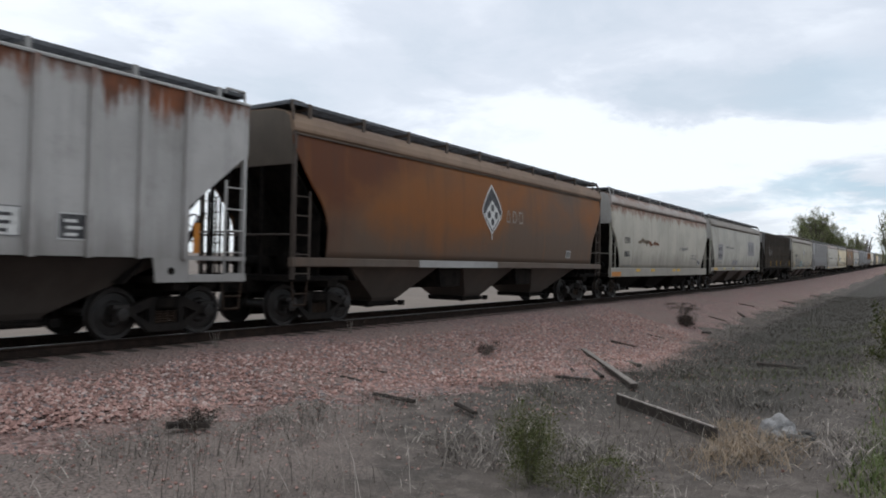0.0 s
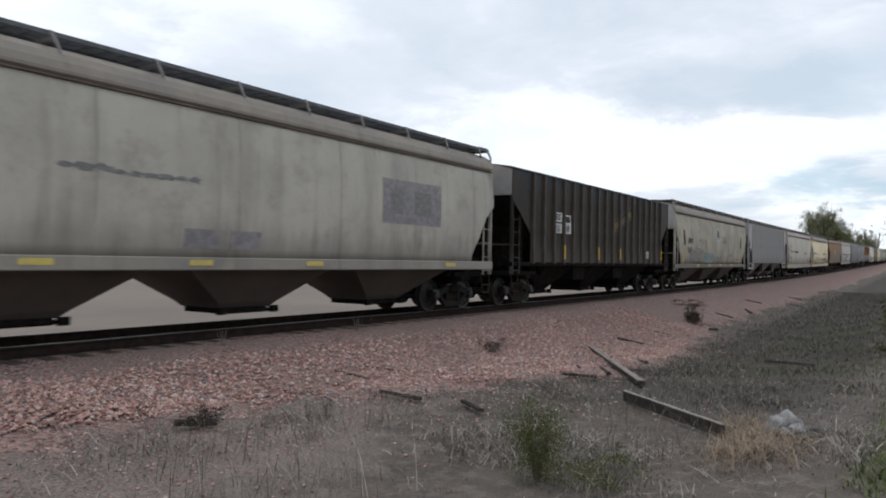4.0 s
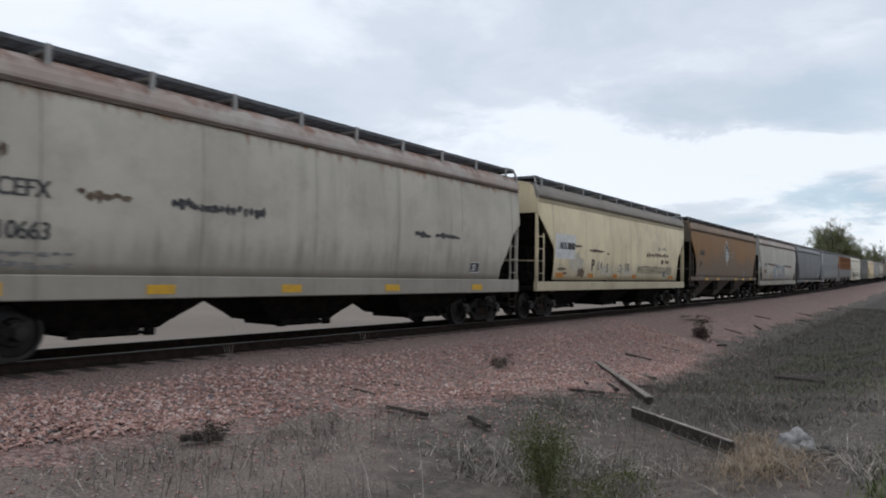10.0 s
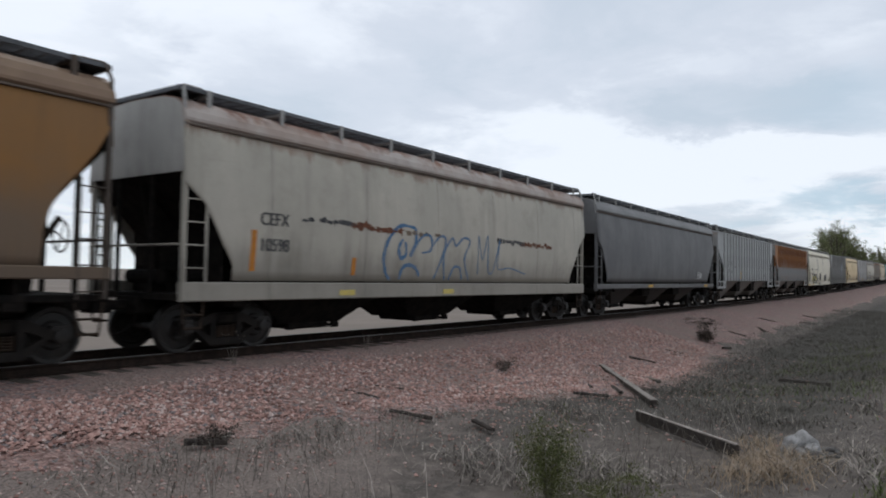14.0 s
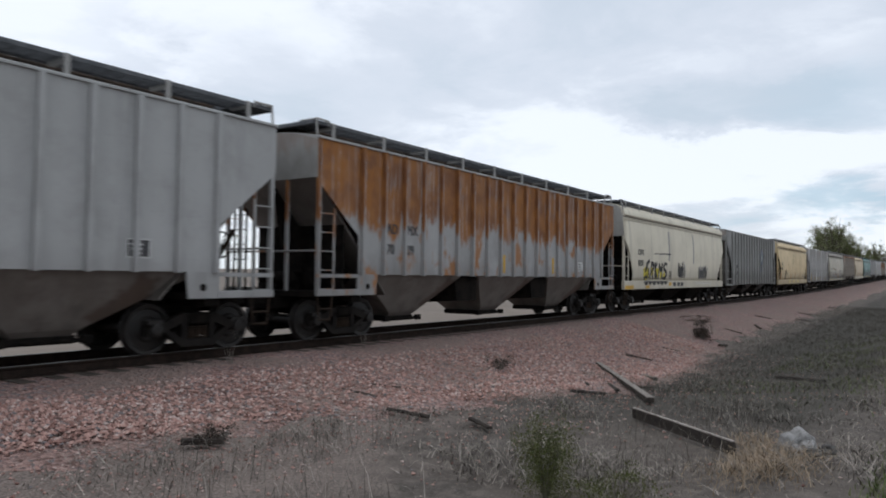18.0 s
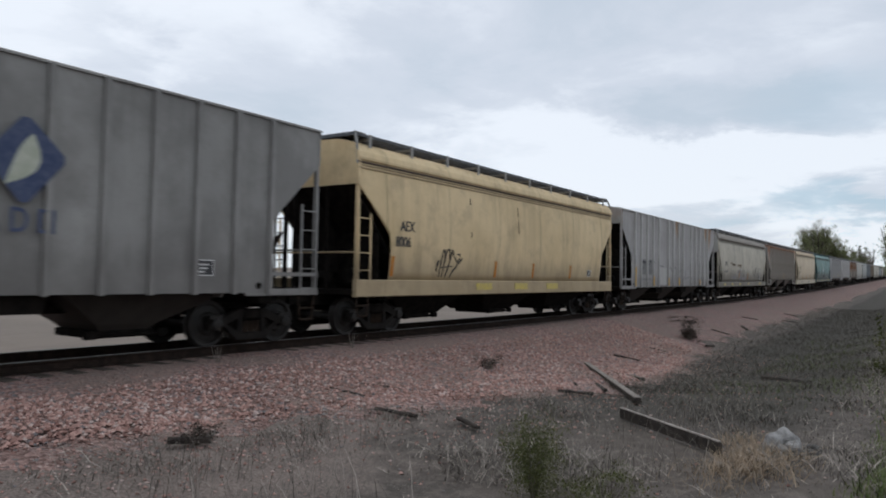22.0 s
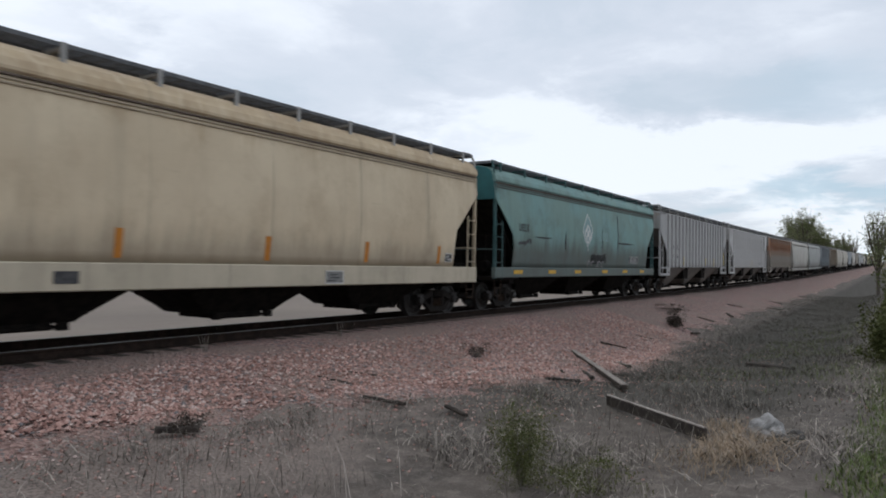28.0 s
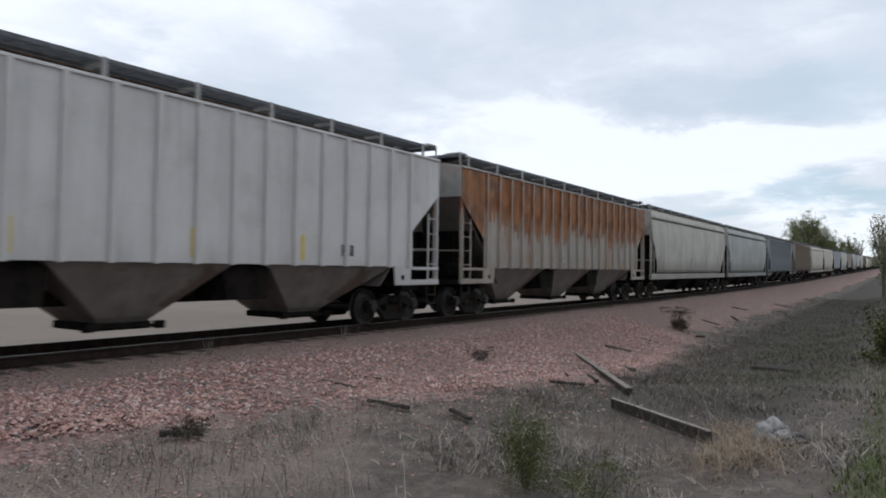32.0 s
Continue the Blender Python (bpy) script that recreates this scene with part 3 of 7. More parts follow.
def end_cut(style, zb, shape):
    """How the side sheet is cut away at a wagon's end: its lower edge by distance from the end, the stations, and the foot of the end sheet."""
    if style == "rib":
        z0, fall = (3.85, 0.97) if shape == "tall" else (3.5, 0.85)
        return (lambda e: z0 - fall * e if e < 1.33 else zb), [0, 0.45, 0.9, 1.328, 1.334], z0 + 0.1
    if shape == "arched":
        return (lambda e: 3.62 - 0.95 * e if e < 1.2 else (zb if e > 1.27 else 2.48 - (e - 1.2) * 6)), [0, 0.4, 0.8, 1.199, 1.23, 1.269, 1.271], 3.62
    if shape == "curved":
        ez, foot = [(0, 3.95), (0.1, 3.72), (0.28, 3.4), (0.55, 3.02), (0.8, 2.74), (0.98, 2.42), (1.06, 2.1), (1.065, zb), (99, zb)], 3.5
    else:
        ez, foot = [(0, 3.1), (0.42, 2.76), (0.62, 2.45), (0.82, 2.1), (1.06, 1.74), (1.12, 1.6), (1.125, zb), (99, zb)], 3.3
    return (lambda e: next(z0 + (z1 - z0) * (e - e0) / (e1 - e0) for (e0, z0), (e1, z1) in zip(ez, ez[1:]) if e <= e1)), [e for e, _ in ez[:-1]] + [1.13, 1.25], foot


def side_mesh(style, hb, zb, sgn, shape="", eave=0.0):
    m = M()
    cut, es, _ = end_cut(style, zb, shape)
    top = 4.2 if style == "smooth" else 4.47 + eave
    inner = [1.42 + (2 * hb - 2.84) * i / 22 for i in range(23)]
    es = es + inner + [2 * hb - e for e in reversed(es)]
    rows = 14 if style == "smooth" else 2
    rings = []
    for e in es:
        lo = cut(min(e, 2 * hb - e))
        col = []
        for k in range(rows + 1):
            z = lo + (top - lo) * k / rows
            y = smooth_half(z) if style == "smooth" else 1.545
            col.append((e - hb, sgn * y, z))
        rings.append(col)
    inner_rings = [[(x, y * 0.985, z) for x, y, z in reversed(r)] for r in rings]
    m.loft([a + b for a, b in zip(rings, inner_rings)], cap=True)
    m.smooth = style == "smooth"
    return m


ROOF = {"smooth": [(1.49, 4.17), (1.555, 4.22), (1.56, 4.27), (1.52, 4.40), (1.42, 4.54), (1.24, 4.66), (0.9, 4.73), (0, 4.77)],
        "rib": [(1.55, 4.445), (1.59, 4.445), (1.59, 4.485), (1.5, 4.52), (0.9, 4.62), (0.4, 4.68), (0, 4.70)]}


def roof_mesh(style, hb, eave=0.0):
    pr = [(y, z + eave) for y, z in ROOF[style]]
    full = [(-y, z) for y, z in pr] + [(y, z) for y, z in reversed(pr[:-1])]
    return M().loft([[(x, y, z) for y, z in full] for x in [-hb + 2 * hb * i / 8 for i in range(9)]], cap=True)


def end_mesh(style, hb, sgn, shape="", eave=0.0):
    """The end sheet, from its foot to just under the roof's edge and crown."""
    zc = end_cut(style, 1.4, shape)[2]
    half = (lambda z: smooth_half(min(z, 4.15)) - 0.03) if style == "smooth" else (lambda z: 1.52)
    zt = 4.15 if style == "smooth" else 4.42 + eave
    zs = [zc + (zt - zc) * i / 6 for i in range(7)]
    crown = [(y - 0.03, z + eave - 0.015) for y, z in ROOF[style][4:]]
    near = [(-half(z), z) for z in zs] + [(-y, z) for y, z in crown]
    pts = near + [(-y, z) for y, z in reversed(near[:-1])]
    return M().prism(pts, "x", sgn * (hb - 0.05), sgn * (hb + 0.004))


def slope_mesh(style, hb, zb, sgn, shape=""):
    zc = end_cut(style, zb, shape)[2]
    x0, x1 = hb - 0.03, hb - (2.25 if style == "smooth" else 2.5)
    w = 1.43
    m = M()
    m.loft([[(sgn * x0, y, zc), (sgn * (x0 - 0.05), y, zc), (sgn * x1, y, 1.0), (sgn * (x1 + 0.05), y, 1.0)] for y in (-w, w)], cap=True)
    return m


def web_mesh(style, hb, sgn, shape):
    """Upright centre web that carries the end slope sheet on the sill."""
    zc = end_cut(style, 1.4, shape)[2]
    x1 = hb - (2.25 if style == "smooth" else 2.5)
    at = lambda x: zc + (1.0 - zc) * (hb - 0.05 - x) / (hb - 0.05 - x1)
    xa, xb = hb - 0.62, hb - 1.95
    pts = [(xb, 1.06), (xb, at(xb)), (xa, at(xa) - 0.02), (hb - 0.12, at(hb - 0.12) - 0.02), (hb - 0.2, at(hb - 0.2) - 0.45), (hb - 0.42, 1.75), (hb - 0.5, 1.06)]
    return M().prism([(sgn * x, z) for x, z in pts], "y", -0.025, 0.025)


def bulkhead_mesh(style, hb, sgn, shape):
    """Cross wall under the slope sheet, with two stiffeners."""
    zc = end_cut(style, 1.4, shape)[2]
    run = 2.25 if style == "smooth" else 2.5
    e = 0.95 if sgn < 0 else 1.34
    zt = zc + (1.0 - zc) * (e - 0.05) / (run - 0.05)
    m = M().box(sgn * (hb - e) - 0.02, sgn * (hb - e) + 0.02, -1.42, 1.42, 1.05, zt)
    for y in (-0.7, 0.7):
        m.box(sgn * (hb - e + 0.06) - 0.05, sgn * (hb - e + 0.06) + 0.05, y - 0.04, y + 0.04, 1.05, zt - 0.05)
    return m


def brake_gear_mesh():
    """Control valve, pipe bracket and small reservoir hung under the end slope."""
    m = M().box(-0.22, 0.22, -0.30, 0.30, 1.5, 2.02, 0.05)
    m.tube((-0.3, -0.45, 1.42), (-0.3, 0.55, 1.42), 0.14, 12)
    m.tube((0.05, 0.28, 1.7), (0.05, 0.85, 1.62), 0.045, 8)
    m.tube((0.0, -0.1, 2.0), (-0.05, -0.1, 2.5), 0.03, 6)
    m.tube((0.0, 0.15, 1.5), (0.0, 0.15, 1.1), 0.04, 6)
    m.tube((-0.1, -0.25, 1.5), (-0.1, -0.5, 1.1), 0.03, 6)
    return m


def crossover_mesh(sgn):
    """Flanged tread plate that joins the two running boards over a wagon's end."""
    prof = [(0.0, -0.05), (0.03, -0.05), (0.03, 0.0), (0.69, 0.0), (0.69, -0.05), (0.72, -0.05), (0.72, 0.035), (0.0, 0.035)]
    return M().loft([[(sgn * p, y, q) for p, q in prof] for y in (-1.37, -0.5, 0.5, 1.37)], cap=True)


BAYS = {"long": (0.95, 1.28), "vee": (0.66, 1.38)}   # half length of the outlet, height where two bays meet


def hopper_mesh(style, zt, k, bay=""):
    """One pyramid-shaped discharge bay below the side sheets, with its outlet at the bottom."""
    w1, meet = BAYS.get(bay, (0.46, zt))
    top = 2.13 if bay else 1.85
    lo, hi = (2.45 if k < 0 else top), (2.45 if k > 0 else top)
    ring = lambda a, c, b, z: [(-a, -b, z), (c, -b, z), (c, b, z), (-a, b, z)]
    rings = [ring(w1, w1, 0.62, 0.40), ring(w1 + 0.12, w1 + 0.12, 0.74, 0.52), ring(lo, hi, 1.44, meet)]
    if bay: rings.append(ring(lo, hi, 1.46, zt + 0.01))
    return M().loft(rings, cap=True)


def gap_shade_mesh(zt, bay=""):
    """Added dark block standing in for the deep shade between two bays."""
    if bay: return M().prism([(-0.3, zt + 0.005), (0.3, zt + 0.005), (0.14, BAYS[bay][1] + 0.01), (-0.14, BAYS[bay][1] + 0.01)], "y", -1.3, 1.3)
    return M().prism([(-0.62, zt), (0.62, zt), (0.5, 0.78), (-0.5, 0.78)], "y", -1.3, 1.3)


def gate_mesh():
    m = M().box(-0.56, 0.56, -0.66, 0.66, 0.28, 0.42, 0.03)
    m.tube((-0.72, -0.72, 0.34), (0.72, -0.72, 0.34), 0.035)
    m.box(-0.78, -0.6, -0.78, -0.66, 0.28, 0.42)
    m.box(0.6, 0.78, -0.78, -0.66, 0.28, 0.42)
    return m


def ladder_mesh(z0, z1, n, w=0.44, rail=0.016):
    m = M()
    for x in (0, w):
        m.box(x - rail, x + rail, -0.02, 0.02, z0, z1)
    for i in range(n):
        z = z0 + 0.12 + (z1 - z0 - 0.25) * i / (n - 1)
        m.tube((0, 0, z), (w, 0, z), 0.013, 5)
    return m


def stirrup_mesh():
    m = M()
    m.tube((0, 0, 1.0), (0.06, 0, 0.50), 0.022, 5)
    m.tube((0.46, 0, 1.0), (0.40, 0, 0.50), 0.022, 5)
    m.tube((0.06, 0, 0.50), (0.40, 0, 0.50), 0.026, 5)
    m.tube((0.04, 0, 0.74), (0.42, 0, 0.74), 0.022, 5)
    return m


def side_frame_mesh():
    """Cast bogie side frame with its window, spring pocket and bearing ends."""
    m = M()
    t = 0.07
    y0, y1 = -t, t
    m.prism([(-1.05, 0.46), (-0.72, 0.58), (-0.34, 0.74), (0.34, 0.74), (0.72, 0.58), (1.05, 0.46), (1.05, 0.33), (0.70, 0.42), (0.30, 0.58), (-0.30, 0.58), (-0.70, 0.42), (-1.05, 0.33)], "y", y0, y1)
    m.prism([(-0.76, 0.46), (-0.62, 0.44), (-0.30, 0.26), (0.30, 0.26), (0.62, 0.44), (0.76, 0.46), (0.62, 0.34), (0.36, 0.12), (-0.36, 0.12), (-0.62, 0.34)], "y", y0, y1)
    for s in (-1, 1):
        m.box(s * 0.30 - 0.055, s * 0.30 + 0.055, y0, y1, 0.24, 0.60)
    return m


def spring_mesh():
    m = M()
    turns = [(0.26 + 0.23 * i / 40, 6.28318 * i / 8) for i in range(41)]
    pts = [(0.07 * math.cos(a), 0.07 * math.sin(a), z) for z, a in turns]
    rings = [[(x, y, z - 0.016), (x * 1.25, y * 1.25, z), (x, y, z + 0.016), (x * 0.75, y * 0.75, z)] for x, y, z in pts]
    return m.loft(rings, cap=True)


def wheelset_mesh():
    m = M()
    for c, sgn in ((-GAUGE_MID, -1), (GAUGE_MID, 1)):
        o = lambda y, r: (c + sgn * y, r)
        prof = [o(0.085, 0.16), o(0.085, 0.20), o(0.045, 0.24), o(0.03, 0.36), o(0.07, 0.385), o(0.075, 0.452), o(-0.035, 0.457), o(-0.045, 0.482), o(-0.065, 0.482),
                o(-0.07, 0.39), o(-0.02, 0.36), o(-0.01, 0.24), o(-0.06, 0.19), o(-0.06, 0.16)]
        m.lathe(prof, n=28)
    m.lathe([(-1.02, 0.085), (-0.85, 0.085), (-0.80, 0.10), (0.80, 0.10), (0.85, 0.085), (1.02, 0.085)], n=12)
    return m


def bearing_mesh():
    m = M().lathe([(-0.13, 0.06), (-0.12, 0.115), (0.09, 0.125), (0.10, 0.08)], n=14)
    m.box(-0.15, 0.15, -0.07, 0.06, 0.10, 0.17)
    return m


def coupler_mesh(sgn):
    m = M().box(0, sgn * 0.62, -0.09, 0.09, 0.80, 0.98, 0.03) if sgn > 0 else M().box(-0.62, 0, -0.09, 0.09, 0.80, 0.98, 0.03)
    m.prism([(sgn * 0.55, -0.18), (sgn * 0.74, -0.14), (sgn * 0.78, 0.05), (sgn * 0.66, 0.17), (sgn * 0.50, 0.15)], "z", 0.75, 1.03)
    return m


def hose_mesh(sgn):
    m = M()
    pts = [(0, 0.25, 0.78), (sgn * 0.12, 0.25, 0.55), (sgn * 0.32, 0.22, 0.40), (sgn * 0.55, 0.15, 0.36)]
    for a, b in zip(pts, pts[1:]):
        m.tube(a, b, 0.022, 6)
    return m


def bracket_mesh(z0, z1, s, slant=0.0):
    m = M()
    pts = [(0.88, z1 - 0.085), (1.37, z1 - 0.085), (1.37, z0 - 0.02), (1.405, z0 - 0.02), (1.405, z1 + 0.045), (1.37, z1 + 0.045), (1.37, z1 - 0.032), (0.88, z1 - 0.032)]
    w = 0.045 if not slant else 0.024
    m.prism([(s * y, z) for y, z in pts], "x", -w, w)
    m.v = [(x + slant * (z1 - z), y, z) for x, y, z in m.v]
    return m


def grating_mesh(h):
    """Open walkway grating: edge bars, bearing bars and cross bars."""
    m = M()
    for y in (-0.29, 0.29):
        m.box(-h, h, y - 0.012, y + 0.012, -0.035, 0.04)
    for i in range(7):
        y = -0.24 + 0.08 * i
        m.box(-h, h, y - 0.014, y + 0.014, 0.0, 0.032)
    n = int(h * 2 / 0.3)
    for i in range(n + 1):
        x = -h + 2 * h * i / n
        m.box(x - 0.02, x + 0.02, -0.28, 0.28, -0.006, 0.002)
    return m


def hoop_mesh(sx):
    """Handrail hoop above the end ladder."""
    m = M()
    m.tube((0, -1.50, 4.1), (0, -1.46, 4.62), 0.034, 6)
    m.tube((0, -1.46, 4.62), (-sx * 0.05, -1.34, 4.88), 0.034, 6)
    m.tube((-sx * 0.05, -1.34, 4.88), (-sx * 0.45, -1.32, 4.88), 0.028, 6)
    return m


def square_hoop_mesh(sx):
    """Straight handrail post with a flat top, at the end of a running board."""
    m = M().tube((0, -1.47, 4.35), (0, -1.42, 4.90), 0.026, 6)
    m.tube((0, -1.42, 4.89), (-sx * 0.42, -1.40, 4.89), 0.026, 6)
    m.tube((-sx * 0.42, -1.40, 4.89), (-sx * 0.42, -1.38, 4.8), 0.026, 6)
    m.tube((0, -1.42, 4.89), (0, -0.9, 4.89), 0.022, 6)
    return m


def brake_wheel_mesh():
    m = M()
    n = 16
    for i in range(n):
        a, b = 6.28318 * i / n, 6.28318 * (i + 1) / n
        m.tube((0, 0.28 * math.cos(a), 0.28 * math.sin(a)), (0, 0.28 * math.cos(b), 0.28 * math.sin(b)), 0.018, 5)
    for i in range(4):
        a = 6.28318 * i / 4 + 0.4
        m.tube((0, 0, 0), (0, 0.28 * math.cos(a), 0.28 * math.sin(a)), 0.014, 5)
    return m


WHEELS = []     # (wheelset, distance of its axle from the wagon's middle, wagon number)
WAGONS = []     # (wagon, number)


def bogie(car, x, number, detail):
    b = new("bogie")
    b.parent, b.matrix_basis = car, pose(x, 0, 0)
    for s in (-1, 1):
        part("side_frame", shared(("side_frame",), side_frame_mesh), SIDE_FRAME, b, at=pose(0, s * 1.0, 0.0))
        if detail:
            for d in (-0.15, 0.0, 0.15):
                part("coil_spring", shared(("coil_spring",), spring_mesh), STEEL_BROWN, b, at=pose(d, s * 1.0, 0))
            for d in (-0.889, 0.889):
                part("bearing_cap", shared(("bearing_cap", s), bearing_mesh), WHEEL, b, at=pose(d, s * 1.0, 0.457, 0, 0, 0 if s < 0 else 180))
    part("bolster", shared(("bolster",), lambda: M().box(-0.22, 0.22, -1.1, 1.1, 0.52, 0.74, 0.04)), STEEL_DARK, b)
    for d in (-0.889, 0.889):
        w = part("wheelset", shared(("wheelset",), wheelset_mesh), WHEEL, b, at=pose(d, 0, 0.457))
        if detail: WHEELS.append((w, d, x + d, number))
        if detail:
            part("brake_shoe", shared(("brake_shoe",), lambda: M().box(-0.05, 0.05, -0.9, 0.9, 0.28, 0.5, 0.02)), STEEL_DARK, b, at=pose(d - math.copysign(0.52, d), 0, 0.02))


def letters(car, text, x, z, size, mat, half, squeeze=0.85, label="", copies=(-1, 0, 1)):
    """Stencilled lettering laid on the near side sheet."""
    cu = bpy.data.curves.new("lettering", "FONT")
    cu.body, cu.size, cu.extrude = text, size * 1.35, 0.002
    tmp = bpy.data.objects.new("lettering", cu)
    scene.collection.objects.link(tmp)
    thin = bpy.data.meshes.new_from_object(tmp.evaluated_get(bpy.context.evaluated_depsgraph_get()))
    bpy.data.objects.remove(tmp)
    # heavy stencil strokes: the thin outline laid three times, a little apart
    co, fs, k = [tuple(v.co) for v in thin.vertices], [tuple(p.vertices) for p in thin.polygons], len(thin.vertices)
    me = bpy.data.meshes.new("lettering")
    me.from_pydata([(a + d * 0.045 * size, b, c + abs(d) * 0.0012 + (d > 0) * 0.0008) for d in copies for a, b, c in co], [], [tuple(q + i * k for q in f) for i in range(len(copies)) for f in fs])
    me.materials.append(None)
    lean = math.degrees(math.atan(-0.104 * (z + size / 2 - 2.75))) if half < 0.5 else 0
    ob = part("stencil", me, mat, car, label, at=pose(x, -skin(half, z) - 0.008, z, 90 + lean, 0, 0) @ Matrix.Diagonal((squeeze, 1, 1, 1)))
    return ob


def bars(car, x, z, w, h, mat, half, name="stencil", n=1, gap=0.25, seed=1):
    """A line of lettering too faint to read: one or two plain bars, or n ragged scraps of worn paint."""
    rnd = random.Random(seed)
    step = w / n
    ob = None
    for i in range(n):
        if n <= 2:
            qs = [z + h * j / 8 for j in range(9)]
            m = M().prism([(-skin(half, q) - 0.007, q) for q in qs] + [(-skin(half, q) + 0.01, q) for q in reversed(qs)], "x", x + i * step, x + (i + 1 - gap) * step)
            ob = part(name, m, mat, car)
            continue
        if rnd.random() < 0.1: continue
        # an uneven scrap: a ragged outline round its own middle
        cx, cz = x + (i + 0.5) * step, z + h * rnd.uniform(0.35, 0.65)
        a, b, k = step * rnd.uniform(0.42, 0.85), h * rnd.uniform(0.25, 0.55), 12
        pts = [(cx + a * rnd.uniform(0.45, 1.1) * math.cos(6.28318 * j / k), cz + b * rnd.uniform(0.4, 1.1) * math.sin(6.28318 * j / k)) for j in range(k)]
        m = M()
        m.v = [(p, -skin(half, q) - 0.007, q) for p, q in pts] + [(p, -skin(half, q) + 0.006, q) for p, q in pts]
        m.f = [tuple(range(k))] + [(j, (j + 1) % k, k + (j + 1) % k, k + j) for j in range(k)]
        ob = part(name, m, mat, car)
    return ob


def scars(car, hb, spots, mat, half, seed):
    """Scraped and burnt patches: ragged outlines at (distance from the front, height, length, depth)."""
    rnd = random.Random(seed)
    for cx, cz, w, h in spots:
        k = 18
        pts = [(cx - hb + 0.5 * w * rnd.uniform(0.7, 1.05) * math.cos(6.28318 * j / k), cz + 0.5 * h * rnd.uniform(0.5, 1.1) * math.sin(6.28318 * j / k)) for j in range(k)]
        m = M()
        m.v = [(p, -skin(half, q) - 0.006, q) for p, q in pts] + [(p, -skin(half, q) + 0.006, q) for p, q in pts]
        m.f = [tuple(range(k))] + [(j, (j + 1) % k, k + (j + 1) % k, k + j) for j in range(k)]
        part("paint_scar", m, mat, car)


def ring_plate(pts_out, pts_in, half, off):
    m = M()
    y = lambda z: -skin(half, z) - off
    k = len(pts_out)
    m.v += [(x, y(z), z) for x, z in pts_out] + [(x, y(z), z) for x, z in pts_in]
    m.f += [(i, (i + 1) % k, k + (i + 1) % k, k + i) for i in range(k)]
    return m


def diamond_emblem(car, x, z, h, half, fill=None):
    """Drop-shaped diamond on a short stem: white edge, dark field, white lozenge with four dark dots."""
    w = h * 0.36
    y = lambda q, off: -skin(half, q) - off

    def lozenge(cx, cz, a, up, down, power, n=12):
        """Outline from the top point round to the right, to the foot and back."""
        ts = [i / n for i in range(n + 1)]
        right = [(cx + a * (1 - (1 - t) ** power), cz + up * (1 - t)) for t in ts] + [(cx + a * (1 - t ** power), cz - down * t) for t in ts[1:]]
        return right + [(2 * cx - p, q) for p, q in reversed(right[1:-1])]

    def plate(pts, off):
        m = M()
        n = len(pts)
        m.v = [(p, y(q, off), q) for p, q in pts]
        m.f = [(0, 1, n - 1)] + [(i, i + 1, n - i - 1, n - i) for i in range(1, n // 2 - 1)] + [(n // 2 - 1, n // 2, n // 2 + 1)]
        return m
    c = z + 0.01 * h
    outer = lozenge(x, c, w, 0.49 * h, 0.41 * h, 1.35)
    inner = lozenge(x, c, w * 0.91, 0.44 * h, 0.37 * h, 1.35)
    root = part("emblem", ring_plate(outer, inner, half, 0.012), WHITE, car, "white edged drop-shaped diamond emblem")
    part("emblem_field", plate(inner, 0.010), fill or INK, root)
    part("emblem_stem", M().box(x - 0.018, x + 0.018, y(z, 0.012), y(z, 0.0), z - 0.5 * h, z - 0.4 * h), WHITE, root)
    cz = z - 0.055 * h
    part("emblem_lozenge", plate(lozenge(x, cz, w * 0.74, 0.265 * h, 0.265 * h, 1.2), 0.014), WHITE, root)
    r = w * 0.165
    for dx, dz in ((-1, 0), (1, 0), (0, 1), (0, -1)):
        px, pz = x + dx * w * 0.35, cz + dz * 0.125 * h
        d = M(); d.v = [(px + r * math.cos(6.28318 * i / 12), y(pz, 0.018), pz + r * 1.15 * math.sin(6.28318 * i / 12)) for i in range(12)]; d.f = [tuple(range(12))]
        part("emblem_dot", d, fill or INK, root)
    return root


def block_letters(car, x, z, h, n, half, mat, edge=None):
    """Brand lettering as plain shapes: a wedge, a half-round and a block, filled or in outline."""
    w, step = 0.70 * h, 1.08 * h
    arc = [(0.45 * w + 0.55 * w * math.cos(a), h * (0.5 + 0.5 * math.sin(a))) for a in [math.pi * (0.5 - i / 8) for i in range(9)]]
    shapes = [[(0, 0), (0.36 * w, h), (0.64 * w, h), (w, 0)], [(0, h)] + arc + [(0, 0)], [(0, 0), (0, h), (w, h), (w, 0)]]
    for i, pts in enumerate(shapes[:n]):
        cx, cz = x + i * step + 0.5 * w, z + 0.5 * h
        out = [(x + i * step + a, z + b) for a, b in pts]
        core = [(cx + 0.62 * (a - cx), cz + 0.70 * (b - cz)) for a, b in out]
        if edge: part("letter_edge", ring_plate([(cx + 1.12 * (a - cx), cz + 1.1 * (b - cz)) for a, b in out], out, half, 0.012), edge, car)
        part("letter_block", ring_plate(out, core, half, 0.010), mat, car)


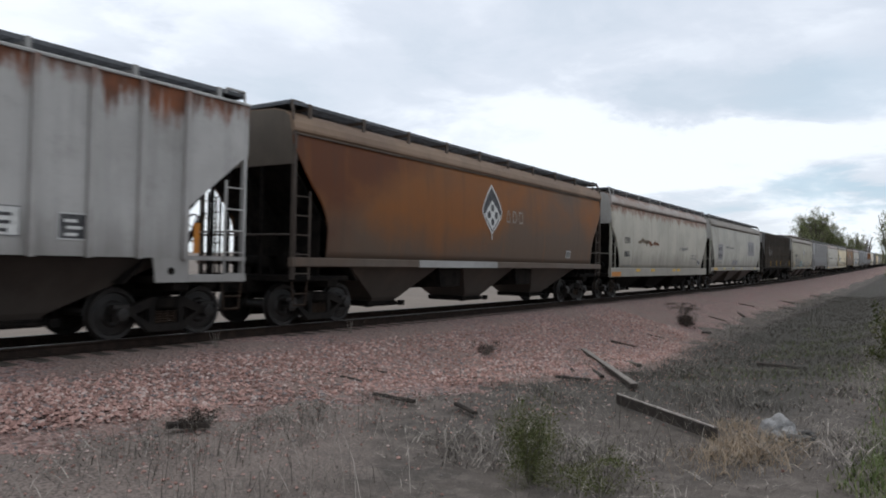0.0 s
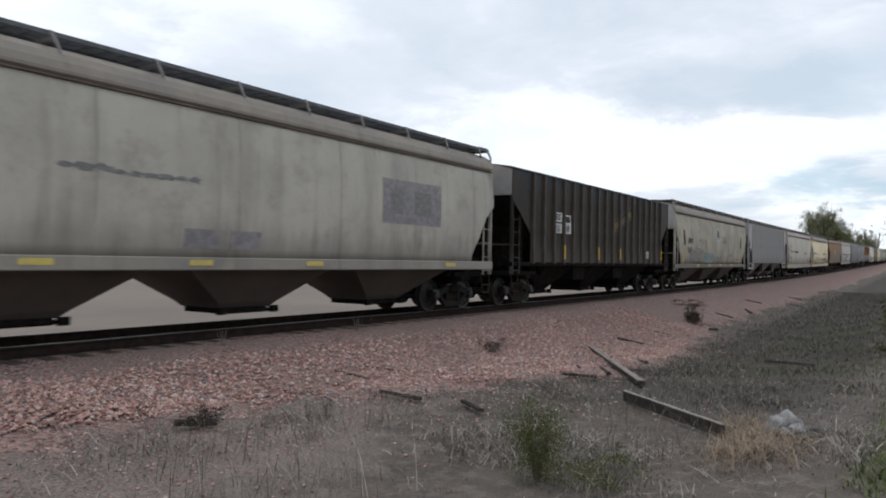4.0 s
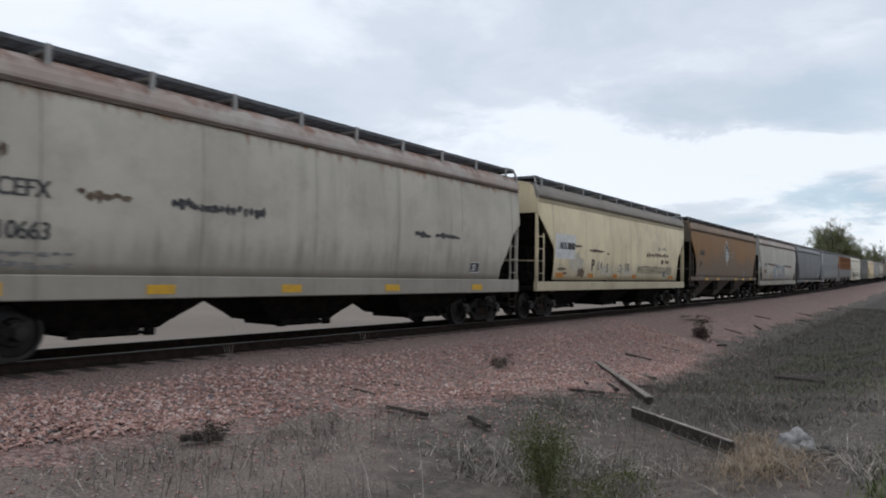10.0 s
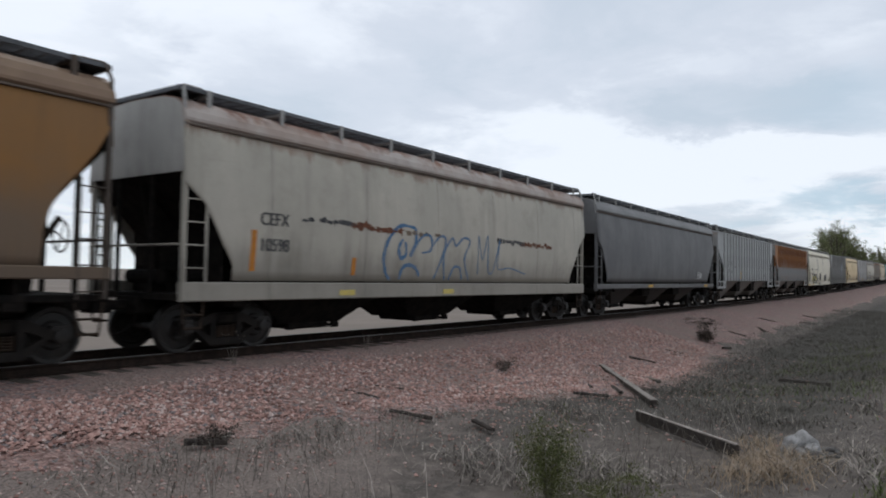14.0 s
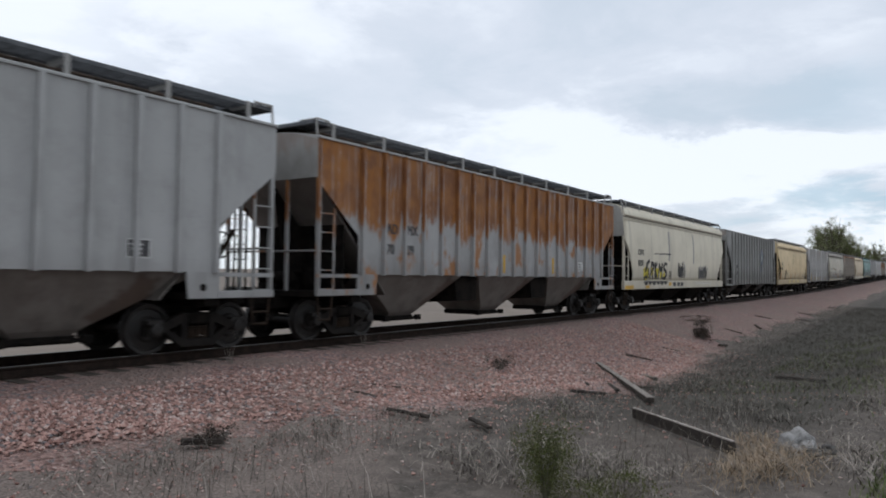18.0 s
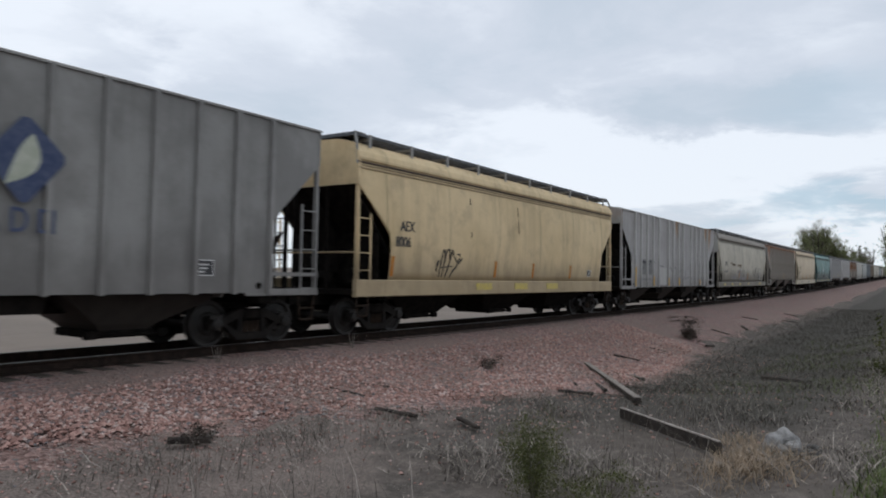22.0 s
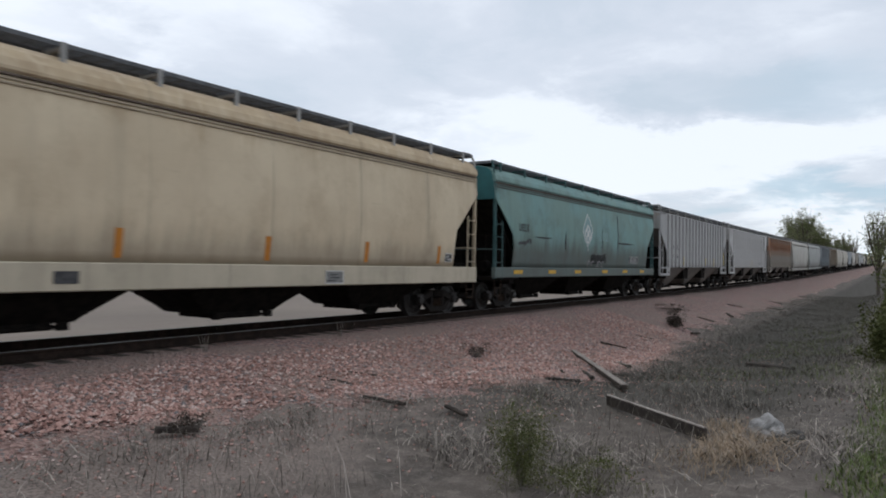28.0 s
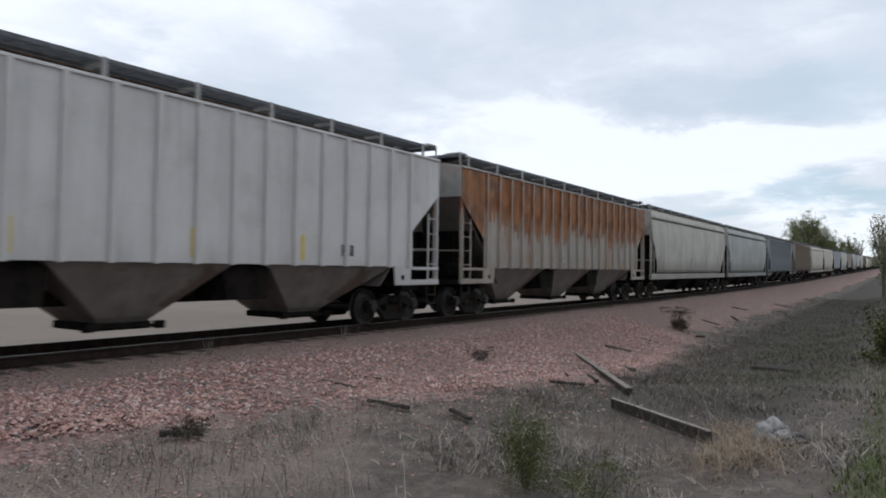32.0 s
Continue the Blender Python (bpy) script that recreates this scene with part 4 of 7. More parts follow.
def leaf_emblem(car, x, z, h, half):
    y = -half - 0.102
    m = M(); m.v = [(x - 0.05 * h, y, z + h * 0.5), (x + 0.05 * h, y, z + h * 0.5), (x + h * 0.46, y, z + 0.10 * h), (x + h * 0.46, y, z), (x + 0.05 * h, y, z - h * 0.5), (x - 0.05 * h, y, z - h * 0.5), (x - h * 0.42, y, z - 0.05 * h), (x - h * 0.42, y, z + 0.05 * h)]; m.f = [tuple(range(8))]
    e = part("emblem", m, BLUE_INK, car, "dark blue diamond emblem with a pale leaf")
    lf = [(x - h * 0.30 + h * 0.42 * t, z - h * 0.42 + h * 0.85 * t + 0.16 * h * math.sin(3.1416 * t)) for t in [i / 10 for i in range(11)]]
    rt = [(x - h * 0.30 + h * 0.42 * t + 0.30 * h * math.sin(3.1416 * t), z - h * 0.42 + h * 0.85 * t - 0.10 * h * math.sin(3.1416 * t)) for t in [i / 10 for i in range(9, 0, -1)]]
    m = M(); m.v = [(x + 0.74 * (a - x), y - 0.004, z + 0.74 * (b - z)) for a, b in lf + rt]; m.f = [tuple(range(len(m.v)))]
    part("emblem_leaf", m, LEAF_PALE, e)


def scrawl(car, x, z, w, h, mat, half, n, seed, thick=0.07):
    """Sprayed strokes: loops that spell nothing."""
    rnd = random.Random(seed)
    lines = []
    for i in range(n):
        cx, cz = x + w * (i + 0.5) / n, z + h * 0.5
        a0, sweep, rx, rz = rnd.uniform(0, 6.28), rnd.choice((-1, 1)) * rnd.uniform(2.5, 5.5), w / n * rnd.uniform(0.35, 0.62), h * rnd.uniform(0.32, 0.52)
        lean = rnd.uniform(-0.25, 0.35)
        lines.append([(cx + rx * math.cos(a0 + sweep * k / 12) + lean * rz * math.sin(a0 + sweep * k / 12), cz + rz * math.sin(a0 + sweep * k / 12)) for k in range(13)])
    strokes(car, 0.0, lines, mat, half, thick, False, 0.4)


def slashes(car, x, z, w, h, mat, half, n, seed, thick=0.12):
    """Broad sprayed slashes, leaning and crossing."""
    rnd = random.Random(seed)
    for i in range(n):
        cx = x + w * (i + 0.5) / n + rnd.uniform(-0.1, 0.1) * w / n
        lean, t = rnd.uniform(-0.5, 0.5) * w / n, thick * rnd.uniform(0.6, 1.4)
        z0, z1 = z + h * rnd.uniform(0, 0.2), z + h * rnd.uniform(0.65, 1.0)
        m = M()
        ring = []
        for k in range(7):
            q = k / 6
            zz, xx = z0 + (z1 - z0) * q, cx + lean * (q - 0.5) + 0.1 * w / n * math.sin(q * 5 + i)
            tt = t * (0.55 + 0.45 * math.sin(3.1416 * (0.15 + 0.7 * q)))
            y = -skin(half, zz)
            ring.append([(xx - tt / 2, y - 0.009, zz), (xx + tt / 2, y - 0.009, zz), (xx + tt / 2, y + 0.005, zz), (xx - tt / 2, y + 0.005, zz)])
        m.loft(ring, cap=True)
        part("graffiti_stroke", m, mat, car)


def bend(pts, k=5):
    """A smooth line through a few points."""
    out = []
    for i in range(len(pts) - 1):
        p0, p1, p2, p3 = pts[max(i - 1, 0)], pts[i], pts[i + 1], pts[min(i + 2, len(pts) - 1)]
        for j in range(k):
            t = j / k
            out.append(tuple(0.5 * (2 * b + (c - a) * t + (2 * a - 5 * b + 4 * c - d) * t * t + (3 * b - a - 3 * c + d) * t ** 3) for a, b, c, d in zip(p0, p1, p2, p3)))
    return out + [pts[-1]]


def strokes(car, hb, lines, mat, half, thick, curved=True, taper=0.35, name="graffiti_stroke", off=0.009):
    """Painted strokes, one mesh each, along lines of (distance from the wagon's front, height)."""
    for k, line in enumerate(lines):
        p = bend(line) if curved and len(line) > 2 else list(line)
        n, m = len(p), M()
        top, low = [], []
        for i, (x, z) in enumerate(p):
            (xa, za), (xb, zb) = p[max(i - 1, 0)], p[min(i + 1, n - 1)]
            l = math.hypot(xb - xa, zb - za) or 1.0
            q = i / max(n - 1, 1)
            t = 0.5 * thick * (1 - taper * abs(2 * q - 1) ** 2 + taper * 0.5 * math.sin(i * 1.7 + k))
            nx, nz = -(zb - za) / l * t, (xb - xa) / l * t
            top.append((x + nx, z + nz))
            low.append((x - nx, z - nz))
        y = lambda z: -skin(half, z) - off
        m.loft([[(a - hb, y(b), b), (c - hb, y(d), d), (c - hb, y(d) + 0.008, d), (a - hb, y(b) + 0.008, b)] for (a, b), (c, d) in zip(top, low)], cap=True)
        part(name, m, mat, car)


def scallops(car, hb, x0, x1, n, z, drop, mat, half, filled=True):
    """A row of sprayed half-round drops hanging from a line."""
    w = (x1 - x0) / n
    for i in range(n):
        arc = [(x0 + w * (i + 0.5 - 0.46 * math.cos(math.pi * j / 10)), z - drop * (1 - 0.15 * (i % 2)) * math.sin(math.pi * j / 10)) for j in range(11)]
        if filled:
            m = M().prism([(a - hb, b) for a, b in arc], "y", -half - 0.010, -half + 0.004)
            part("graffiti_scallop", m, mat, car)
        else:
            strokes(car, hb, [arc], mat, half, 0.035, False, 0.0)


def wagon(number, length, spec, detail=2):
    """A covered hopper wagon. detail 2: seen close; 1: middle distance; 0: far down the line."""
    style, zb = spec["style"], spec["zb"]
    hb = round(length / 2 - 0.62, 2)
    car = new("covered_hopper_wagon")
    tagged(car, spec["label"], "hopper wagon", "wagons of the freight train")
    # near-black default for bays, slopes and bulkheads has the underside shade in its colour
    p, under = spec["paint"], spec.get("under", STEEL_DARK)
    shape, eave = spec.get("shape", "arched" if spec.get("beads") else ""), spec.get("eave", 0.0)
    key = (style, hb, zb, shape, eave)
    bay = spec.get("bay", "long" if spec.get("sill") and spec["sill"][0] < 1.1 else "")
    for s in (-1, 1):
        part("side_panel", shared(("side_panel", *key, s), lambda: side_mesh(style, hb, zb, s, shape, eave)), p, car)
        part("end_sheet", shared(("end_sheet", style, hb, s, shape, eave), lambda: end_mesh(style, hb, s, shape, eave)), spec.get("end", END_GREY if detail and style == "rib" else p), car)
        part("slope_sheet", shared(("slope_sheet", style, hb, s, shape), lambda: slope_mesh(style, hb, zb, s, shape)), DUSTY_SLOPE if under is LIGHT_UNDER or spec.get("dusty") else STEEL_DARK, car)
    part("roof", shared(("roof", style, hb, eave), lambda: roof_mesh(style, hb, eave)), spec.get("roof", p), car)
    # added strip below the eave: rust brown, with the eave's shadow line painted in
    if style == "smooth" and detail:
        for s in (-1, 1):
            part("eave_shade_strip", shared(("eave_shade_strip", hb, s), lambda: M().box(-hb + 0.01, hb - 0.01, min(s * 1.49, s * 1.545), max(s * 1.49, s * 1.545), 4.135, 4.172, 0.006)), spec.get("lip", EAVE_RUST_SHADE), car)
    # a wagon whose body carries the load has only a stub of sill at each end
    for x0, x1 in ((-hb - 0.1, -hb + 3.3), (hb - 3.3, hb + 0.1)) if bay else ((-hb - 0.1, hb + 0.1),):
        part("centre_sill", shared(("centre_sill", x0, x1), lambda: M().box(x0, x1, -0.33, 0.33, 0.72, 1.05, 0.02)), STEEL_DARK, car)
    sill = spec.get("sill")
    if sill:
        for s in (-1, 1):
            part("side_sill", shared(("side_sill", hb, sill, s), lambda: M().box(-hb, hb, min(s * 1.44, s * 1.57), max(s * 1.44, s * 1.57), sill[0], sill[1], 0.02)), spec.get("sill_paint", p), car)
    zt = max(zb, 1.36) + 0.02
    pitch, shift = spec.get("pitch", 4.55), spec.get("shift", 0.0)
    for k in (-1, 0, 1):
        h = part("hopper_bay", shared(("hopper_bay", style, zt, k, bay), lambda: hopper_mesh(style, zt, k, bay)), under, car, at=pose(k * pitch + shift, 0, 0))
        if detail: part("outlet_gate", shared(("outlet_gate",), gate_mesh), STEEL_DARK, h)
    # near-black filler between bays: the gap's shade given a shape and colour
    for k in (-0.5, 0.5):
        part("gap_shade_block", shared(("gap_shade_block", zt, bay), lambda: gap_shade_mesh(zt, bay)), STEEL_DARK, car, at=pose(k * pitch + shift, 0, 0))
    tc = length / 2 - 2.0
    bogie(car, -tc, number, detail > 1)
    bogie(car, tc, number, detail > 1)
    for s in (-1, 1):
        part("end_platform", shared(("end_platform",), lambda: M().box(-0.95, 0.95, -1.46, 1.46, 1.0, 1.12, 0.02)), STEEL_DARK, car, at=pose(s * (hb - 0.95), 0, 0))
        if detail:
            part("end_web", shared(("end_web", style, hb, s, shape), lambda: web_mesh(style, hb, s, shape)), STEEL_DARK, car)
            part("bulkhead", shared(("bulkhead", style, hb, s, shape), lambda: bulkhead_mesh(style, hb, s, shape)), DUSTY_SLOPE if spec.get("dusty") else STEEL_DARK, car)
        part("coupler", shared(("coupler", s), lambda: coupler_mesh(s)), STEEL_DARK, car, at=pose(s * (hb - 0.05), 0, 0))
    if style == "rib" and detail and not sill:
        for sx in (-1, 1):
            for sy in (-1, 1):
                x = sx * (hb - 1.66)
                part("gusset_plate", shared(("gusset_plate", zb), lambda: M().prism([(-0.36, 1.02), (0.30, 1.02), (0.36, zb), (-0.36, zb)], "y", -0.02, 0.02)), p, car, at=pose(x, sy * 1.53, 0, 0, 0, 0 if sx < 0 else 180))
                part("jacking_hole", shared(("jacking_hole",), lambda: M().tube((0, -0.026, 1.22), (0, 0.026, 1.22), 0.07, 12)), STEEL_DARK, car, at=pose(x, sy * 1.53, 0))
                part("end_sill", shared(("end_sill",), lambda: M().box(-0.66, 0.66, -0.03, 0.03, 1.02, 1.16, 0.01)), p, car, at=pose(sx * (hb - 0.66), sy * 1.53, 0))
                part("end_rail", shared(("end_rail", "side"), lambda: M().box(-0.66, 0.66, -0.02, 0.02, 1.42, 1.50)), p, car, at=pose(sx * (hb - 0.66), sy * 1.53, 0))
    if spec.get("beads") and detail:
        for sy in (-1, 1):
            for z in (4.02, 4.09, 4.16):
                part("roof_bead", shared(("roof_bead", hb), lambda: M().box(-hb + 0.02, hb - 0.02, -0.025, 0.025, -0.022, 0.022, 0.012)), p, car, at=pose(0, sy * (smooth_half(z) + 0.005), z))
    if style == "rib" and detail:
        n, x0 = spec.get("ribs", 19), hb - 1.42
        rib = shared(("rib", zb, eave), lambda: M().prism([(-0.052, 0), (-0.044, -0.092), (0.044, -0.092), (0.052, 0)], "z", zb - 0.02, 4.445 + eave))
        for s in (-1, 1):
            for x in [e - hb for e in spec["rib_at"]] if "rib_at" in spec else [-x0 + 2 * x0 * i / (n - 1) for i in range(n)]:
                part("rib", rib, spec.get("rib_paint", p), car, at=pose(x, s * 1.545, 0, 0, 0, 0 if s < 0 else 180))
    if spec.get("walk", 0.0) is not False:
        z = 4.83 + spec.get("walk", 0.0)
        for s in (-1, 1):
            part("running_board", shared(("running_board", hb), lambda: grating_mesh(hb - 0.02)), GALV, car, "grey steel grating walkway", at=pose(0, s * 1.07, z))
        if detail:
            nb = 10
            for s in (-1, 1):
                part("crossover_board", shared(("crossover_board", s), lambda: crossover_mesh(-s)), GALV, car, "dull steel tread plate across the end", at=pose(s * (hb + 0.02), 0, z))
            for s in (-1, 1):
                br = shared(("walkway_bracket", s, z, spec.get("slant", 0.0)), lambda: bracket_mesh(z - 0.33, z, s, spec.get("slant", 0.0)))
                for i in range(nb):
                    part("walkway_bracket", br, spec.get("trim", PALE_TRIM), car, at=pose(-hb + 0.6 + (2 * hb - 1.2) * i / (nb - 1), 0, 0))
        w = (2 * hb - 0.7) / 4
        for k in range(4):
            part("hatch_cover", shared(("hatch_cover", hb, z), lambda: M().box(-w / 2 + 0.03, w / 2 - 0.03, -0.45, 0.45, z - 0.25, z + 0.09, 0.06)), STEEL_BROWN, car, at=pose(-hb + 0.35 + (k + 0.5) * w, 0, 0))
    if detail:
        trim = spec.get("trim", p)
        brace = trim if under is LIGHT_UNDER else STEEL_DARK
        lad = shared(("ladder",), lambda: ladder_mesh(1.05, 2.95, 5))
        tall = shared(("corner_post",), lambda: M().box(-0.04, 0.04, -0.04, 0.04, 1.05, 4.3)) if style == "smooth" else shared(("corner_post", eave), lambda: M().box(-0.035, 0.035, -0.045, 0.045, 1.05, 4.42 + eave))
        for sx in (-1, 1):
            for sy in (-1, 1):
                x = sx * (hb - 0.06)
                part("corner_post", tall, trim, car, at=pose(x, sy * 1.50, 0))
                part("ladder", lad, trim, car, at=pose(x if sx < 0 else x - 0.46, sy * 1.55, 0))
                if detail > 1:
                    part("stirrup_step", shared(("stirrup_step",), stirrup_mesh), spec.get("steps", STEEL_BROWN), car, at=pose(x if sx < 0 else x - 0.46, sy * 1.5, 0))
            if detail > 1:
                part("end_ladder", shared(("end_ladder",), lambda: ladder_mesh(1.0, 3.0, 6, 0.42, 0.016)), STEEL_DARK, car, at=pose(sx * (hb + 0.02), 0.75, 0, 0, 0, 90))
                zc = end_cut(style, zb, shape)[2]
                for y in (-0.55, 0.55):
                    part("end_brace", shared(("end_brace", zc), lambda: M().box(-0.03, 0.03, -0.035, 0.035, 1.05, zc + 0.1, 0.008)), brace, car, at=pose(sx * (hb - 0.04), y, 0))
                part("end_rail", shared(("end_rail",), lambda: M().tube((0, -1.45, 0), (0, 1.45, 0), 0.022)), trim, car, at=pose(sx * hb, 0, 2.0))
                part("brake_hose", shared(("brake_hose", sx), lambda: hose_mesh(sx)), STEEL_DARK, car, at=pose(sx * (hb - 0.02), -0.5, 0))
                part("bolster_wing", shared(("bolster_wing",), lambda: M().box(-0.16, 0.16, -1.45, 1.45, 0.86, 1.12, 0.03)), STEEL_DARK, car, at=pose(sx * tc, 0, 0))
                if sx > 0:
                    part("diagonal_brace", shared(("diagonal_brace",), lambda: M().tube((-1.3, 0, 1.08), (-0.5, 0, 2.35), 0.05, 6)), STEEL_BROWN, car, at=pose(hb, -0.9, 0))
                    part("diagonal_brace", shared(("diagonal_brace", "far"), lambda: M().tube((-1.1, 0, 1.08), (-0.05, 0, 1.75), 0.045, 6)), STEEL_DARK, car, at=pose(hb, 1.0, 0))
                part("brake_gear", shared(("brake_gear",), brake_gear_mesh), STEEL_DARK, car, at=pose(sx * (hb - 0.72), 0.15, 0))
                if spec.get("walk", 0.0) is not False:
                    part("handrail_hoop", shared(("handrail_hoop", style, sx), lambda: hoop_mesh(sx) if style == "smooth" else square_hoop_mesh(sx)), spec.get("trim", PALE_TRIM), car, at=pose(sx * (hb - 0.03), 0, spec.get("walk", 0.0)))
        if detail > 1:
            part("brake_wheel", shared(("brake_wheel",), brake_wheel_mesh), STEEL_DARK, car, at=pose(hb + 0.08, 0.2, 2.1))
            part("brake_cylinder", shared(("brake_cylinder",), lambda: M().tube((0, 0.5, 1.55), (0.7, 0.5, 1.55), 0.17, 12)), STEEL_DARK, car, at=pose(hb - 1.6, 0, -0.1))
            part("air_reservoir", shared(("air_reservoir",), lambda: M().tube((0, -0.75, 1.45), (1.1, -0.75, 1.45), 0.2, 12)), STEEL_DARK, car, at=pose(-hb + 0.6, 0, 0))
    half = 0.0 if style == "smooth" else 1.545
    if detail > 1:
        for x, z, w, h, kind in spec.get("marks", ()):
            mt = {"y": YELLOW, "p": YELLOW_PALE, "o": ORANGE, "k": INK, "g": INK_PALE, "w": WHITE}[kind]
            nm = {"y": "reflector", "p": "reflector", "o": "reflector", "k": "data_panel", "g": "data_panel", "w": "data_panel"}[kind]
            on_sill = sill and z < sill[1]
            flat = 1.57 if on_sill else half
            y0, y1 = skin(flat, z), skin(flat, z + h)
            pan = part(nm, M().prism([(-y0 - 0.010, z), (-y1 - 0.010, z + h), (-y1 + 0.01, z + h), (-y0 + 0.01, z)], "x", x - hb, x - hb + w), mt, car)
            if nm == "data_panel" and h > 0.22 and w < 0.8:
                pale = INK if kind in "wg" else WHITE
                o = [(x - hb, z), (x - hb + w, z), (x - hb + w, z + h), (x - hb, z + h)]
                q = [(x - hb + 0.02, z + 0.02), (x - hb + w - 0.02, z + 0.02), (x - hb + w - 0.02, z + h - 0.02), (x - hb + 0.02, z + h - 0.02)]
                part("panel_border", ring_plate(o, q, flat, 0.014), WHITE if kind != "w" else INK_PALE, pan)
                # small print: a few uneven bars
                rnd = random.Random(int(x * 10))
                for c in range(3):
                    q0 = z + 0.06 + c * (h - 0.10) / 3
                    q1 = q0 + (h - 0.10) * 0.15
                    xa = x - hb + 0.06 + 0.2 * w * rnd.random()
                    part("panel_line", M().prism([(-skin(flat, q0) - 0.013, q0), (-skin(flat, q1) - 0.013, q1), (-skin(flat, q1), q1), (-skin(flat, q0), q0)], "x", xa, xa + w * rnd.uniform(0.3, 0.6)), pale, pan)
        for f in spec.get("extra", ()):
            f(car, hb, half)
    WAGONS.append((car, number))
    return car


# ---- the train, wagon by wagon ----
# end sheets: a darker grey than most sides, deepening towards the foot
END_GREY = paint("grey_end_sheet_paint", (0.37, 0.365, 0.35), (0.28, 0.275, 0.265), 41, 0.2, 4.3, 0.6, 0.5, 2.6)
# rust brown darkened to paint the shadow line under the eave
EAVE_RUST_SHADE = two_tone("rusty_shaded_eave", (0.085, 0.065, 0.052), (0.15, 0.12, 0.10), 1.5, 0.85)
PALE_TRIM = paint("pale_trim_paint", (0.40, 0.395, 0.38), (0.31, 0.305, 0.295), 42, 0.0, dirt=0.0)
LIGHT_UNDER = paint("dusty_grey_hopper", (0.225, 0.206, 0.186), (0.16, 0.141, 0.124), 31, 0.0, dirt=0.75, dirt_z=0.55, sootier=0.5, patch=0.75, rust_a=(0.055, 0.036, 0.028), rust_b=(0.085, 0.058, 0.044))
DUSTY_SLOPE = paint("sooty_slope_paint", (0.25, 0.232, 0.215), (0.17, 0.156, 0.142), 39, 0.0, dirt=0.8, dirt_z=2.0, sootier=0.5)
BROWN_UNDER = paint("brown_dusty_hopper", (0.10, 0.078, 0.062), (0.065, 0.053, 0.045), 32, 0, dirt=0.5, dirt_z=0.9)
# the brown bay colour again, darkened to hold the shadow beside the bogie
SHADED_BROWN_UNDER = paint("shaded_brown_hopper", (0.045, 0.036, 0.030), (0.025, 0.021, 0.018), 34, 0, dirt=0.6, dirt_z=0.9)
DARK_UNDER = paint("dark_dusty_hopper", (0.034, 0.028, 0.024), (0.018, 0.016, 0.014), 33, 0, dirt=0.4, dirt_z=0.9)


def white_smooth(seed, rust, tint=(0.48, 0.465, 0.43), tint2=(0.41, 0.40, 0.37), **k):
    # old white coats yellow a little
    tint, tint2 = (tuple(k0 * x for k0, x in zip((1.09, 1.05, 0.96), c)) for c in (tint, tint2))
    return paint("weathered_white_wagon_paint", tint, tint2, seed, rust, k.pop("rust_z", 4.35), k.pop("reach", 0.9), k.pop("dirt", 0.45), k.pop("dirt_z", 1.9), seam=k.pop("seam", 2.85), **k)


def lettered(a, b, x, z, size, mat=None, gap=0.62, faint=True):
    def put(car, hb, half):
        m = mat or INK
        letters(car, a, x - hb, z, size, m, half)
        letters(car, b, x - hb, z - gap, size, m, half)
        if faint:
            bars(car, x - hb, z - gap - 0.45, 1.1, 0.09, INK_PALE, half, n=3, seed=2)
            bars(car, x - hb, z - gap - 0.65, 1.1, 0.09, INK_PALE, half, n=3, seed=3)
    return put


def between(hb, k):
    """Where the clear plate after rib k begins, on a wagon with nineteen ribs."""
    return -(hb - 1.42) + 2 * (hb - 1.42) / 18 * k + 0.12


def smudged(x, z, w, h, n, seed, mat=None):
    return lambda car, hb, half: bars(car, x - hb, z, w, h, mat or INK_PALE, half + 0.002, n=n, seed=seed)


def emblem(x, z, h, fill=None):
    return lambda car, hb, half: diamond_emblem(car, x - hb, z, h, half, fill)


def blocks(x, z, h, mat, edge=None):
    return lambda car, hb, half: block_letters(car, x - hb, z, h, 3, half, mat, edge)


def spray(x, z, w, h, mat, n, seed, thick=0.07):
    return lambda car, hb, half: scrawl(car, x - hb, z, w, h, mat, half + 0.004, n, seed, thick)


def sill_marks(xs, z, w=0.6, h=0.14, kind="y"):
    return [(x, z, w, h, kind) for x in xs]


def post_marks(xs, z, kind="y"):
    return [(x, z, 0.12, 0.55, kind) for x in xs]


DARK_END = paint("dark_brown_end_paint", (0.15, 0.122, 0.095), (0.11, 0.092, 0.074), 55, 0.0, dirt=0.3)
END_PALE = paint("pale_end_sheet_paint", (0.47, 0.46, 0.43), (0.40, 0.39, 0.365), 43, 0.0, dirt=0.6, dirt_z=3.2)
RUSTY_SHOULDER = paint("rust_washed_roof_paint", (0.47, 0.42, 0.385), (0.40, 0.32, 0.275), 51, 0.9, 4.52, 0.5, 0.0, rust_a=(0.21, 0.09, 0.05), rust_b=(0.10, 0.045, 0.03), streak=1.4, drips=1.0, soft=0.1)
TAN_SHOULDER = paint("tan_roof_shoulder_paint", (0.27, 0.185, 0.125), (0.22, 0.15, 0.105), 52, 0.0, dirt=0.0)
PLAIN_SHOULDER = paint("plain_grey_roof_paint", (0.42, 0.415, 0.40), (0.35, 0.345, 0.335), 53, 0.0, dirt=0.0)
PLAIN_GREY_SHOULDER = paint("mid_grey_roof_paint", (0.27, 0.27, 0.27), (0.22, 0.22, 0.22), 56, 0.0, dirt=0.0)
DIRTY_SHOULDER = paint("dusty_roof_shoulder_paint", (0.31, 0.275, 0.235), (0.26, 0.235, 0.205), 54, 0.0, dirt=0.0)


